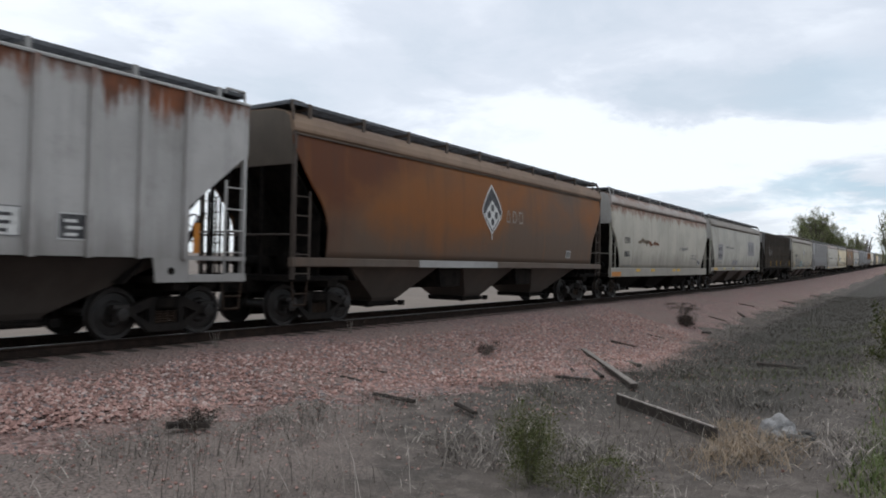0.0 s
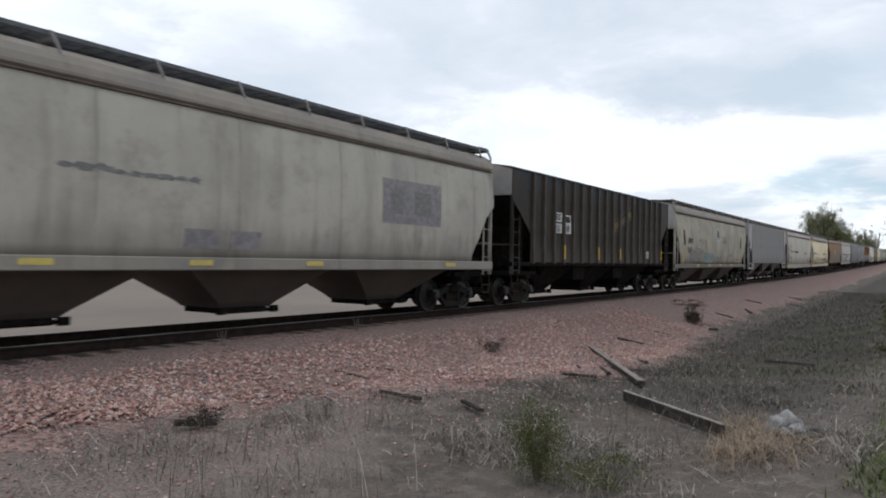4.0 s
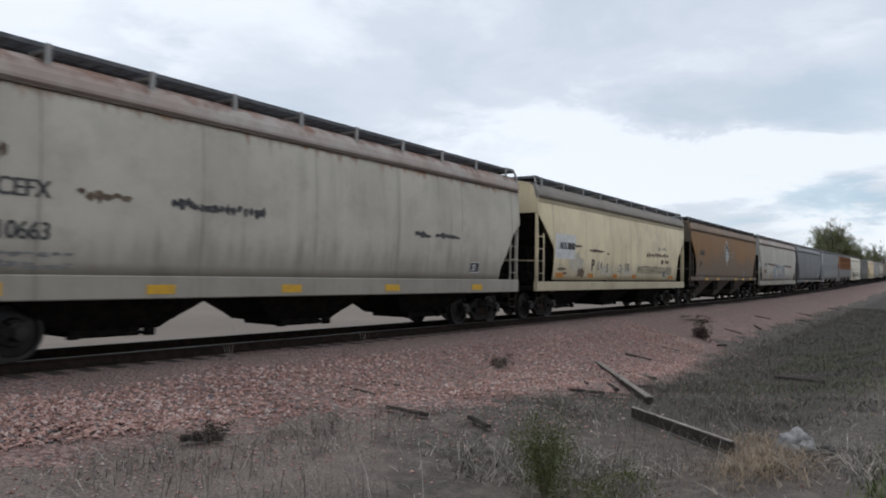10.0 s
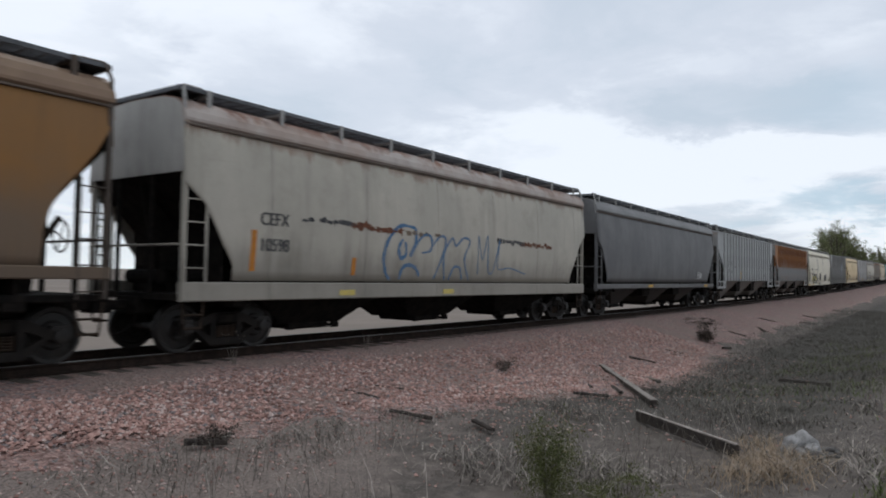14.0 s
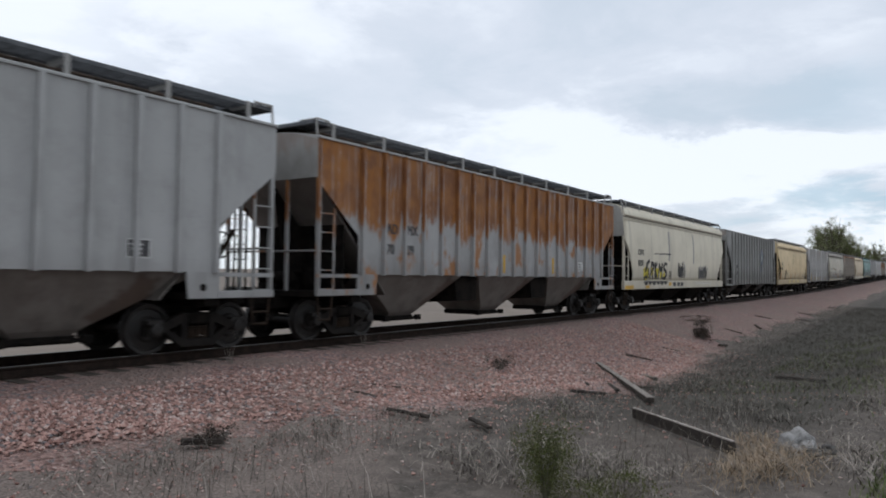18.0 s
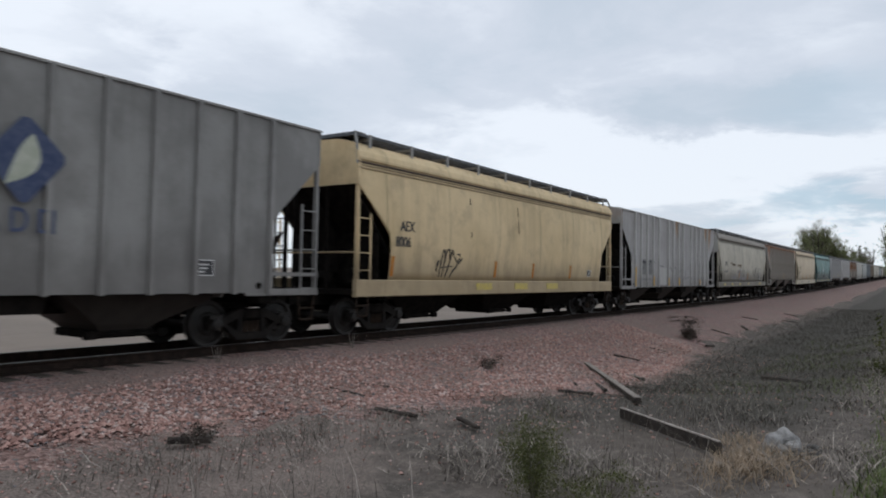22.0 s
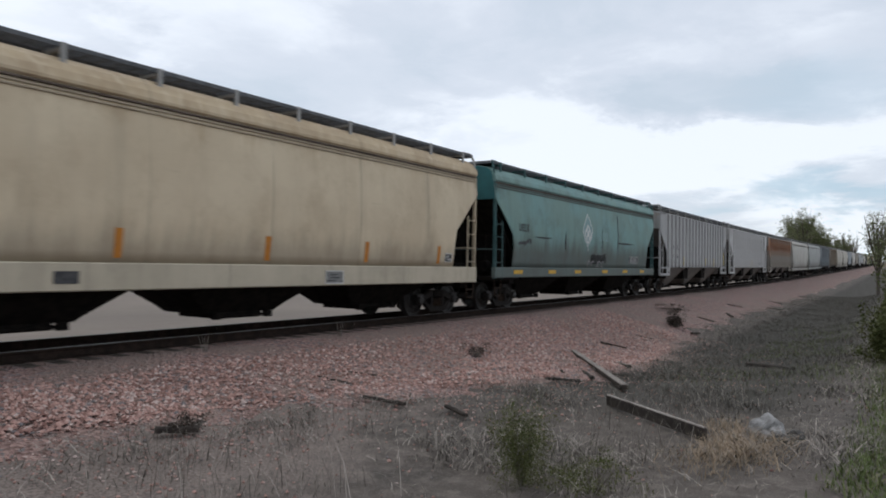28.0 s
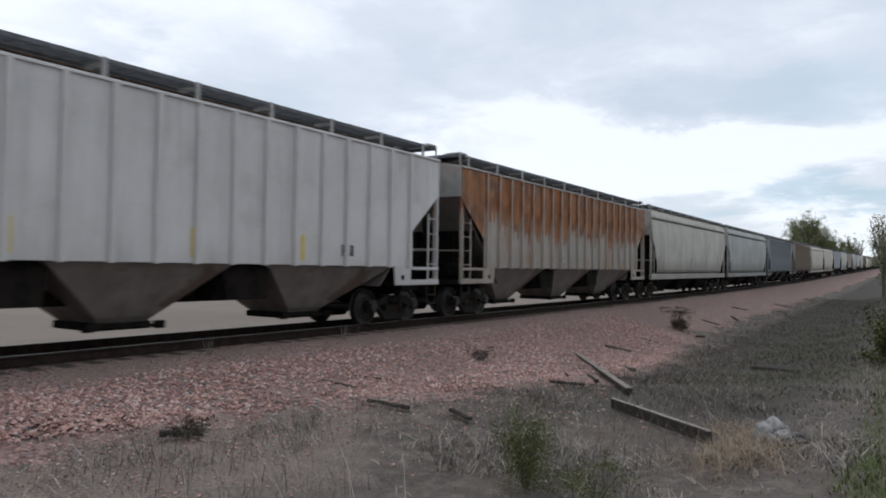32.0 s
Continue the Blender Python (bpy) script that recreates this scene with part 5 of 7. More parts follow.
SPECS = {}
SPECS[0] = dict(style="rib", zb=1.45, ribs=17, walk=-0.15, rib_paint=paint("rust_edged_rib_paint", (0.46, 0.45, 0.43), (0.36, 0.345, 0.33), 61, 0.7, 4.25, 0.6, 0.4, 1.8, rust_a=(0.22, 0.075, 0.03), rust_b=(0.12, 0.045, 0.022), soft=0.12), roof=PLAIN_SHOULDER, under=SHADED_BROWN_UNDER, label="grey ribbed covered hopper wagon with rust running from the roof edge",
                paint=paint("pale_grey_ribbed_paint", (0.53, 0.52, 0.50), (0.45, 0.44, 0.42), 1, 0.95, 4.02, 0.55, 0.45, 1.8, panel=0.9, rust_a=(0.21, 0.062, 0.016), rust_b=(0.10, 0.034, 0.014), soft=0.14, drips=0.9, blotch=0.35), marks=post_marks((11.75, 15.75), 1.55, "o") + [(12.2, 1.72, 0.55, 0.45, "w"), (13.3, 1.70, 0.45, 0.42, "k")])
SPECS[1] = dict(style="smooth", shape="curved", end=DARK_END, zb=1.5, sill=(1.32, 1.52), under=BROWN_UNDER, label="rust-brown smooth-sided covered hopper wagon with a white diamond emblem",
                paint=brown_paint("rust_orange_wagon_paint", 2, (0.205, 0.076, 0.018), (0.085, 0.027, 0.011), (0.098, 0.072, 0.053), 2.35, 0.85, 0.75),
                sill_paint=paint("brown_sill_paint", (0.12, 0.08, 0.055), (0.15, 0.115, 0.09), 3), trim=BROWN_UNDER, roof=TAN_SHOULDER,
                extra=[lambda car, hb, half: part("sill_plate", M().box(-4.2, 0.0, -1.582, -1.55, 1.325, 1.515, 0.004), PALE_TRIM, car, "pale repainted length of sill"), emblem(8.35, 3.05, 1.72), blocks(9.25, 2.78, 0.40, GHOST)], marks=[(14.0, 1.72, 0.4, 0.28, "g"), (7.4, 1.33, 0.5, 0.17, "w")])
SPECS[2] = dict(style="smooth", zb=1.36, sill=(0.97, 1.38), roof=RUSTY_SHOULDER, label="white smooth-sided covered hopper wagon streaked with roof rust",
                paint=white_smooth(4, 0.9, rust_z=3.88, reach=0.5, soft=0.12, drips=1.2, rust_a=(0.21, 0.085, 0.045), rust_b=(0.15, 0.055, 0.028)), extra=[lettered("CEFX", "10676", 1.55, 2.5, 0.28), smudged(3.5, 2.48, 1.6, 0.32, 11, 4, SCORCH), smudged(5.1, 2.42, 1.8, 0.30, 10, 5, RUST_MARK), smudged(10.6, 2.35, 1.7, 0.2, 9, 6), smudged(13.0, 2.05, 1.2, 0.1, 6, 16), smudged(13.0, 1.88, 1.2, 0.1, 6, 17)],
                marks=[(0.1, 1.0, 1.1, 0.2, "o")] + sill_marks((3.3, 5.6, 9.3, 10.2), 1.2, 0.55, 0.13) + [(14.6, 1.55, 0.5, 0.3, "k")])
SPECS[3] = dict(style="smooth", bay="vee", zb=1.42, sill=(1.2, 1.44), under=BROWN_UNDER, slant=0.55, roof=DIRTY_SHOULDER, label="off-white smooth-sided covered hopper wagon with faded stencils",
                paint=white_smooth(5, 0.25, (0.46, 0.455, 0.43), (0.39, 0.385, 0.37), blotch=0.45), extra=[lambda car, hb, half: bars(car, 1.95 - hb, 1.95, 1.35, 1.05, SPRAY_GREY, half - 0.002, "painted_patch", gap=0.0), smudged(2.0, 2.5, 0.95, 0.36, 4, 7, INK), smudged(2.0, 2.02, 1.05, 0.36, 5, 8, INK), smudged(1.9, 1.7, 1.2, 0.12, 5, 18), smudged(4.2, 2.75, 2.6, 0.16, 9, 3), lambda car, hb, half: (bars(car, 12.0 - hb, 2.35, 2.5, 1.1, SPRAY_GREY, half - 0.002, "painted_patch", gap=0.0), bars(car, 12.3 - hb, 2.6, 0.5, 0.6, INK_PALE, half, gap=0.0), bars(car, 13.3 - hb, 2.6, 0.7, 0.6, INK_PALE, half, gap=0.0)), smudged(6.5, 1.6, 2.0, 0.35, 2, 5, SPRAY_GREY)],
                marks=sill_marks((0.9,), 1.27, 0.95, 0.13) + sill_marks((3.7, 6.6, 9.5, 14.8), 1.29, 0.5, 0.1, "p"))
SPECS[4] = dict(style="rib", pitch=4.25, shift=-0.35, zb=1.42, ribs=18, walk=False, under=STEEL_DARK, label="dark brown ribbed covered hopper wagon with sooty panels",
                paint=paint("sooty_brown_ribbed_paint", (0.042, 0.034, 0.025), (0.030, 0.026, 0.022), 6, 0.75, 3.95, 0.7, 0.55, 1.9, rust_a=(0.026, 0.046, 0.058), rust_b=(0.046, 0.040, 0.034), panel=0.819, odd=0.5, sootier=0.6, drips=0.4, soft=0.2, spots=0.0, blotch=0.5, blotch_col=(0.062, 0.046, 0.032)),
                sill=(1.30, 1.44), sill_paint=STEEL_DARK, rib_paint=paint("worn_brown_rib_paint", (0.10, 0.078, 0.06), (0.05, 0.042, 0.035), 60, 0.0, dirt=0.5, sootier=0.7),
                marks=[(13.3, 1.66, 0.42, 0.34, "w"), (13.02, 1.62, 0.12, 0.3, "o")],
                extra=[lambda car, hb, half: [bars(car, 15.29 - 0.819 * k - hb, 1.56, 0.10, 0.5, YELLOW, 1.635, "reflector", gap=0.0) for k in (0, 7, 10, 14)],
                       lambda car, hb, half: [bars(car, x - hb, z, w, h, WHITE, half, "painted_patch", gap=0.0) for x, z, w, h in ((3.14, 2.9, 0.62, 0.34), (3.14, 2.5, 0.62, 0.34), (4.0, 2.5, 0.56, 0.4), (4.0, 2.9, 0.07, 0.26), (4.5, 2.9, 0.06, 0.26), (4.0, 3.13, 0.56, 0.05))],
                       lambda car, hb, half: (letters(car, "AEX", 3.17 - hb, 2.96, 0.25, INK, half + 0.012, 0.7), letters(car, "155", 3.19 - hb, 2.55, 0.25, INK, half + 0.012, 0.75), letters(car, "10", 4.1 - hb, 2.56, 0.28, INK, half + 0.012, 0.75)),
                       lambda car, hb, half: (strokes(car, hb, [((9.05, 2.70), (11.25, 3.46)), ((9.05, 3.22), (11.25, 3.98))], FADED_TAN, half, 0.035, False, 0.1, "faded_line"),
                                              strokes(car, hb, [((9.05, 2.94), (9.55, 3.10)), ((10.75, 3.53), (11.12, 3.66))], FADED_GOLD, half, 0.29, False, 0.0, "faded_letter_block"),
                                              strokes(car, hb, [((9.9, 3.20), (10.42, 3.38))], FADED_TAN, half, 0.27, False, 0.0, "faded_letter_block")),
                       lambda car, hb, half: part("access_hatch", M().prism([(13.85 - hb, 2.45), (14.1 - hb, 2.45), (14.1 - hb, 2.95), (13.98 - hb, 3.02), (13.85 - hb, 2.95)], "y", -1.575, -1.54), BROWN_UNDER, car)])
SPECS[5] = dict(style="smooth", bay="vee", zb=1.42, sill=(1.2, 1.42), under=BROWN_UNDER, slant=0.55, roof=DIRTY_SHOULDER, label="dirty pale grey smooth-sided covered hopper wagon with a diamond emblem",
                paint=white_smooth(7, 0.5, (0.40, 0.38, 0.325), (0.31, 0.29, 0.245), rust_z=4.35, reach=0.5, rust_a=(0.25, 0.14, 0.06), rust_b=(0.16, 0.09, 0.045), soft=0.1, blotch=0.45, dirt=0.75, dirt_z=1.75, sootier=0.55), trim=white_smooth(8, 0.2),
                extra=[lambda car, hb, half: (strokes(car, hb, [((1.55, 3.3), (1.6, 2.9), (1.75, 2.45)), ((16.2, 3.3), (16.1, 2.9), (16.0, 2.5))], STEEL_BROWN, half, 0.26), strokes(car, hb, [((1.75, 1.95), (1.65, 1.7), (1.5, 1.46)), ((15.75, 2.0), (15.85, 1.7), (16.0, 1.46))], YELLOW, half, 0.2)), lettered("ADMX", "52321", 2.35, 2.58, 0.32, None, 0.52), emblem(9.35, 3.0, 1.5), blocks(10.35, 2.78, 0.40, INK, SPRAY_GREY), spray(2.4, 1.5, 3.4, 0.85, SPRAY_GREY, 8, 3, 0.09), spray(2.8, 1.5, 3.0, 0.75, INK_PALE, 7, 35, 0.035), lambda car, hb, half: strokes(car, hb, [((2.6, 2.3), (3.4, 2.0), (4.2, 2.25)), ((3.9, 2.35), (4.6, 2.3), (5.3, 2.35)), ((2.4, 1.75), (3.2, 1.6), (4.4, 1.8), (5.6, 1.55))], INK_PALE, half, 0.05), spray(6.0, 1.5, 2.2, 0.6, SPRAY_TEAL, 7, 31, 0.10), spray(6.2, 1.5, 1.9, 0.6, SPRAY_TEAL, 6, 36, 0.12), spray(8.2, 1.5, 2.4, 0.4, SPRAY_GREY, 6, 32, 0.05), spray(4.4, 2.0, 2.0, 0.9, SPRAY_GREY, 3, 33, 0.04), smudged(12.6, 1.85, 0.9, 0.3, 3, 8, SPRAY_GREY)],
                marks=[(14.9, 1.58, 0.42, 0.3, "k"), (4.4, 1.28, 0.5, 0.12, "y"), (7.0, 1.28, 0.5, 0.12, "y"), (9.8, 1.28, 0.5, 0.12, "y"), (13.0, 1.28, 0.5, 0.12, "y")])
SPECS[6] = dict(style="rib", zb=1.5, under=LIGHT_UNDER, label="light grey ribbed covered hopper wagon with dusty hopper bays",
                paint=paint("light_grey_ribbed_paint", (0.43, 0.42, 0.41), (0.385, 0.38, 0.37), 9, 0.12, 4.5, 0.6, 0.3, 1.7),
                extra=[lambda car, hb, half: (letters(car, "AD", between(hb, 1), 2.52, 0.26, INK, half), letters(car, "MX", between(hb, 2), 2.52, 0.26, INK, half), letters(car, "71", between(hb, 1), 1.98, 0.26, INK, half), letters(car, "01", between(hb, 2), 1.98, 0.26, INK, half))],
                marks=[(1.47, 1.7, 0.13, 1.1, "p")] + post_marks((4.35, 6.95, 9.7), 1.6, "p") + [(13.9, 1.7, 0.45, 0.35, "w")])
SPECS[7] = dict(style="smooth", zb=1.36, sill=(0.97, 1.36), roof=RUSTY_SHOULDER, label="grey-white smooth-sided covered hopper wagon with a rusty roof edge",
                paint=white_smooth(10, 0.75, (0.52, 0.505, 0.47), (0.45, 0.435, 0.405), rust_z=4.1, reach=0.45, soft=0.08), extra=[lettered("CEFX", "10663", 1.6, 2.5, 0.28), smudged(2.75, 2.5, 0.9, 0.26, 6, 2, SCORCH), smudged(4.4, 2.5, 2.1, 0.24, 15, 3, INK), smudged(11.4, 2.4, 2.3, 0.2, 10, 5, INK), smudged(1.5, 2.9, 0.24, 0.5, 3, 9, SCORCH), smudged(1.6, 1.62, 1.2, 0.1, 6, 19), smudged(1.6, 1.48, 1.2, 0.1, 6, 20)],
                marks=[(0.15, 1.05, 1.6, 0.2, "y")] + sill_marks((4.0, 7.0, 10.3, 14.2), 1.05, 0.55, 0.16) + [(14.1, 1.55, 0.5, 0.3, "k")])
SPECS[8] = dict(style="smooth", roof=DIRTY_SHOULDER, zb=1.36, sill=(0.98, 1.3), label="cream smooth-sided covered hopper wagon with dark sprayed scrawls",
                paint=white_smooth(11, 0.15, (0.78, 0.70, 0.52), (0.70, 0.62, 0.455), blotch_col=(0.26, 0.21, 0.15)), beads=True, extra=[lambda car, hb, half: bars(car, 1.3 - hb, 2.12, 1.7, 0.88, WHITE, half, n=1, gap=0.0), lambda car, hb, half: letters(car, "AEX 8868", 1.62 - hb, 2.46, 0.27, INK, half + 0.012), lambda car, hb, half: (letters(car, "P", 4.55 - hb, 1.72, 0.48, SPRAY_BLACK, half, 0.9), letters(car, "EA", 5.1 - hb, 1.76, 0.34, INK_PALE, half, 1.1, "", (0,)), letters(car, "S", 6.05 - hb, 1.68, 0.38, SPRAY_WORN, half, 1.1, "", (0,)),
                                                 letters(car, "CE", 7.35 - hb, 1.7, 0.34, INK_PALE, half, 0.9, "", (0,)), letters(car, "FR", 8.2 - hb, 1.72, 0.38, SPRAY_WORN, half, 0.9, "", (0,)), letters(car, "MASTERBATING", 9.75 - hb, 1.68, 0.36, SPRAY_WORN, half, 0.98, "", (0,)), letters(car, "MAKEN", 13.2 - hb, 1.68, 0.36, SPRAY_WORN, half, 0.92, "", (0,))),
                        lambda car, hb, half: (scars(car, hb, [(3.0, 2.62, 1.5, 0.12), (5.0, 2.5, 1.9, 0.13), (6.2, 2.42, 0.3, 0.1), (3.6, 1.62, 0.7, 0.5), (2.2, 1.6, 0.5, 0.12), (1.9, 1.75, 0.9, 0.16), (2.0, 1.2, 0.6, 0.10)], SCORCH, half, 57),
                                               scars(car, hb, [(3.1, 2.0, 1.6, 0.75), (6.1, 1.72, 1.4, 0.5), (8.4, 1.72, 1.3, 0.42)], DUST_SMEAR, half - 0.002, 58), bars(car, 10.9 - hb, 2.42, 3.2, 0.26, SCORCH, half, n=15, seed=54), bars(car, 12.8 - hb, 2.12, 1.4, 0.3, SCORCH, half, n=7, seed=55), bars(car, 12.6 - hb, 2.75, 1.2, 0.22, SPRAY_GREY, half, n=5, seed=56))],
                marks=[(1.5, 1.45, 0.6, 0.16, "o"), (4.3, 1.45, 0.5, 0.16, "o"), (6.9, 1.45, 0.45, 0.15, "o"), (9.2, 1.45, 0.45, 0.15, "o"), (14.4, 1.45, 0.7, 0.14, "o")] + [(13.4, 1.5, 0.4, 0.3, "k")])
SPECS[9] = dict(style="smooth", shape="curved", end=DARK_END, zb=1.52, sill=(1.36, 1.56), under=BROWN_UNDER, label="brown smooth-sided covered hopper wagon with a white diamond emblem",
                paint=brown_paint("brown_wagon_paint", 12, (0.235, 0.116, 0.036), (0.14, 0.07, 0.03), (0.150, 0.112, 0.080), 2.6),
                trim=BROWN_UNDER, roof=TAN_SHOULDER, extra=[emblem(8.1, 3.08, 1.66), blocks(8.95, 2.84, 0.38, GHOST), lettered("ADMX", "30", 1.7, 2.8, 0.32)],
                marks=sill_marks((3.0, 5.6, 10.4, 12.6, 15.0), 1.38, 0.6, 0.13) + [(13.0, 1.7, 0.35, 0.28, "g")])
SPECS[10] = dict(style="smooth", zb=1.36, sill=(0.98, 1.33), roof=RUSTY_SHOULDER, label="white smooth-sided covered hopper wagon with blue sprayed graffiti",
                 paint=white_smooth(13, 0.55, (0.48, 0.465, 0.435), (0.42, 0.41, 0.385), rust_z=4.02, reach=0.35, soft=0.08, drips=0.5, rust_a=(0.25, 0.14, 0.085), rust_b=(0.15, 0.08, 0.05)), extra=[lambda car, hb, half: (strokes(car, hb, [((6.7, 2.72), (6.1, 2.74), (5.7, 2.45), (5.5, 2.0), (5.6, 1.6), (5.8, 1.4)), ((6.7, 2.72), (6.72, 2.35), (6.5, 2.0)), ((6.2, 2.4), (6.05, 2.2), (6.15, 1.95), (6.35, 2.05), (6.3, 2.35)), ((6.15, 1.42), (6.25, 1.7), (6.5, 1.78), (6.8, 1.7), (6.95, 1.5))], SPRAY_BLUE, half, 0.10),
                                                        strokes(car, hb, [((6.55, 2.0), (6.95, 2.5), (7.35, 2.55), (7.4, 2.2), (7.0, 2.1)), ((7.35, 2.2), (7.75, 2.55), (8.05, 2.5), (7.9, 2.0), (7.6, 1.42)), ((8.1, 1.42), (8.0, 2.1), (8.35, 2.55), (8.55, 2.35), (8.9, 2.58), (9.25, 2.5), (9.0, 2.0), (9.3, 1.42)), ((8.3, 1.42), (8.5, 1.75), (8.8, 1.75), (8.95, 1.42))], SPRAY_BLUE, half, 0.07),
                                                        strokes(car, hb, [((9.75, 1.6), (9.7, 2.7), (9.95, 2.0), (10.2, 2.72), (10.3, 1.75), (10.6, 1.7), (10.9, 2.65), (10.85, 1.8), (11.6, 1.8), (12.6, 1.63))], SPRAY_BLUE, half, 0.045)), lambda car, hb, half: (letters(car, "CEFX", 1.7 - hb, 2.46, 0.27, INK, half), letters(car, "10598", 1.7 - hb, 1.95, 0.27, INK, half)), smudged(2.8, 2.55, 1.6, 0.2, 9, 7, INK), smudged(4.3, 2.5, 1.9, 0.24, 9, 3, RUST_MARK), smudged(6.3, 2.5, 1.5, 0.16, 6, 13, SCORCH), smudged(10.7, 2.5, 1.8, 0.2, 10, 8, INK), smudged(12.2, 2.45, 2.2, 0.24, 11, 28, RUST_MARK)],
                 marks=[(1.5, 1.55, 0.13, 0.8, "o"), (4.4, 1.5, 0.13, 0.4, "o")] + sill_marks((4.0, 8.0), 1.05, 0.5, 0.12, "p"))
SPECS[11] = dict(style="smooth", roof=PLAIN_GREY_SHOULDER, zb=1.4, sill=(1.12, 1.32), under=DARK_UNDER, label="dark grey smooth-sided covered hopper wagon with sparse stencils",
                 paint=paint("dark_grey_wagon_paint", (0.185, 0.185, 0.185), (0.145, 0.145, 0.148), 14, 0.0, dirt=0.3, dirt_z=1.8), marks=sill_marks((6, 15.4), 1.16, 0.6, 0.12) + [(13.9, 1.6, 0.5, 0.35, "k"), (14.5, 1.62, 0.35, 0.3, "w")])
SPECS[12] = dict(style="rib", zb=1.5, under=LIGHT_UNDER, label="clean light grey ribbed covered hopper wagon",
                 paint=paint("clean_grey_ribbed_paint", (0.44, 0.445, 0.44), (0.40, 0.405, 0.40), 15, 0.0, dirt=0.25, dirt_z=1.6), extra=[lambda car, hb, half: (letters(car, "AD", between(hb, 1), 2.5, 0.26, INK, half), letters(car, "MX", between(hb, 2), 2.5, 0.26, INK, half)), smudged(2.2, 1.98, 0.6, 0.28, 2, 3, INK), smudged(3.0, 1.98, 0.6, 0.28, 2, 4, INK), smudged(4.0, 2.35, 0.6, 0.12, 2, 4)],
                 marks=post_marks((1.5, 6.0), 1.6) + [(14.0, 1.72, 0.42, 0.32, "k")])
SPECS[13] = dict(style="rib", zb=1.5, under=LIGHT_UNDER, roof=PLAIN_SHOULDER, label="grey ribbed covered hopper wagon, its upper panels orange with rust",
                 paint=paint("rust_streaked_ribbed_paint", (0.44, 0.44, 0.435), (0.38, 0.38, 0.375), 16, 0.94, 2.62, 0.5, 0.4, 1.7, rust_a=(0.29, 0.115, 0.025), rust_b=(0.165, 0.06, 0.017), streak=3.0, panel=0.812, spots=0.85, drips=0.75, soft=0.07, blotch=0.3),
                 extra=[lambda car, hb, half: (letters(car, "AD", between(hb, 1), 2.5, 0.26, INK, half), letters(car, "MX", between(hb, 2), 2.5, 0.26, INK, half)), lambda car, hb, half: (letters(car, "70", between(hb, 1), 2.0, 0.26, INK, half), letters(car, "09", between(hb, 2), 2.0, 0.26, INK, half))],
                 marks=post_marks((4.6, 8.0, 11.4), 1.6) + [(13.5, 1.7, 0.5, 0.38, "w")])
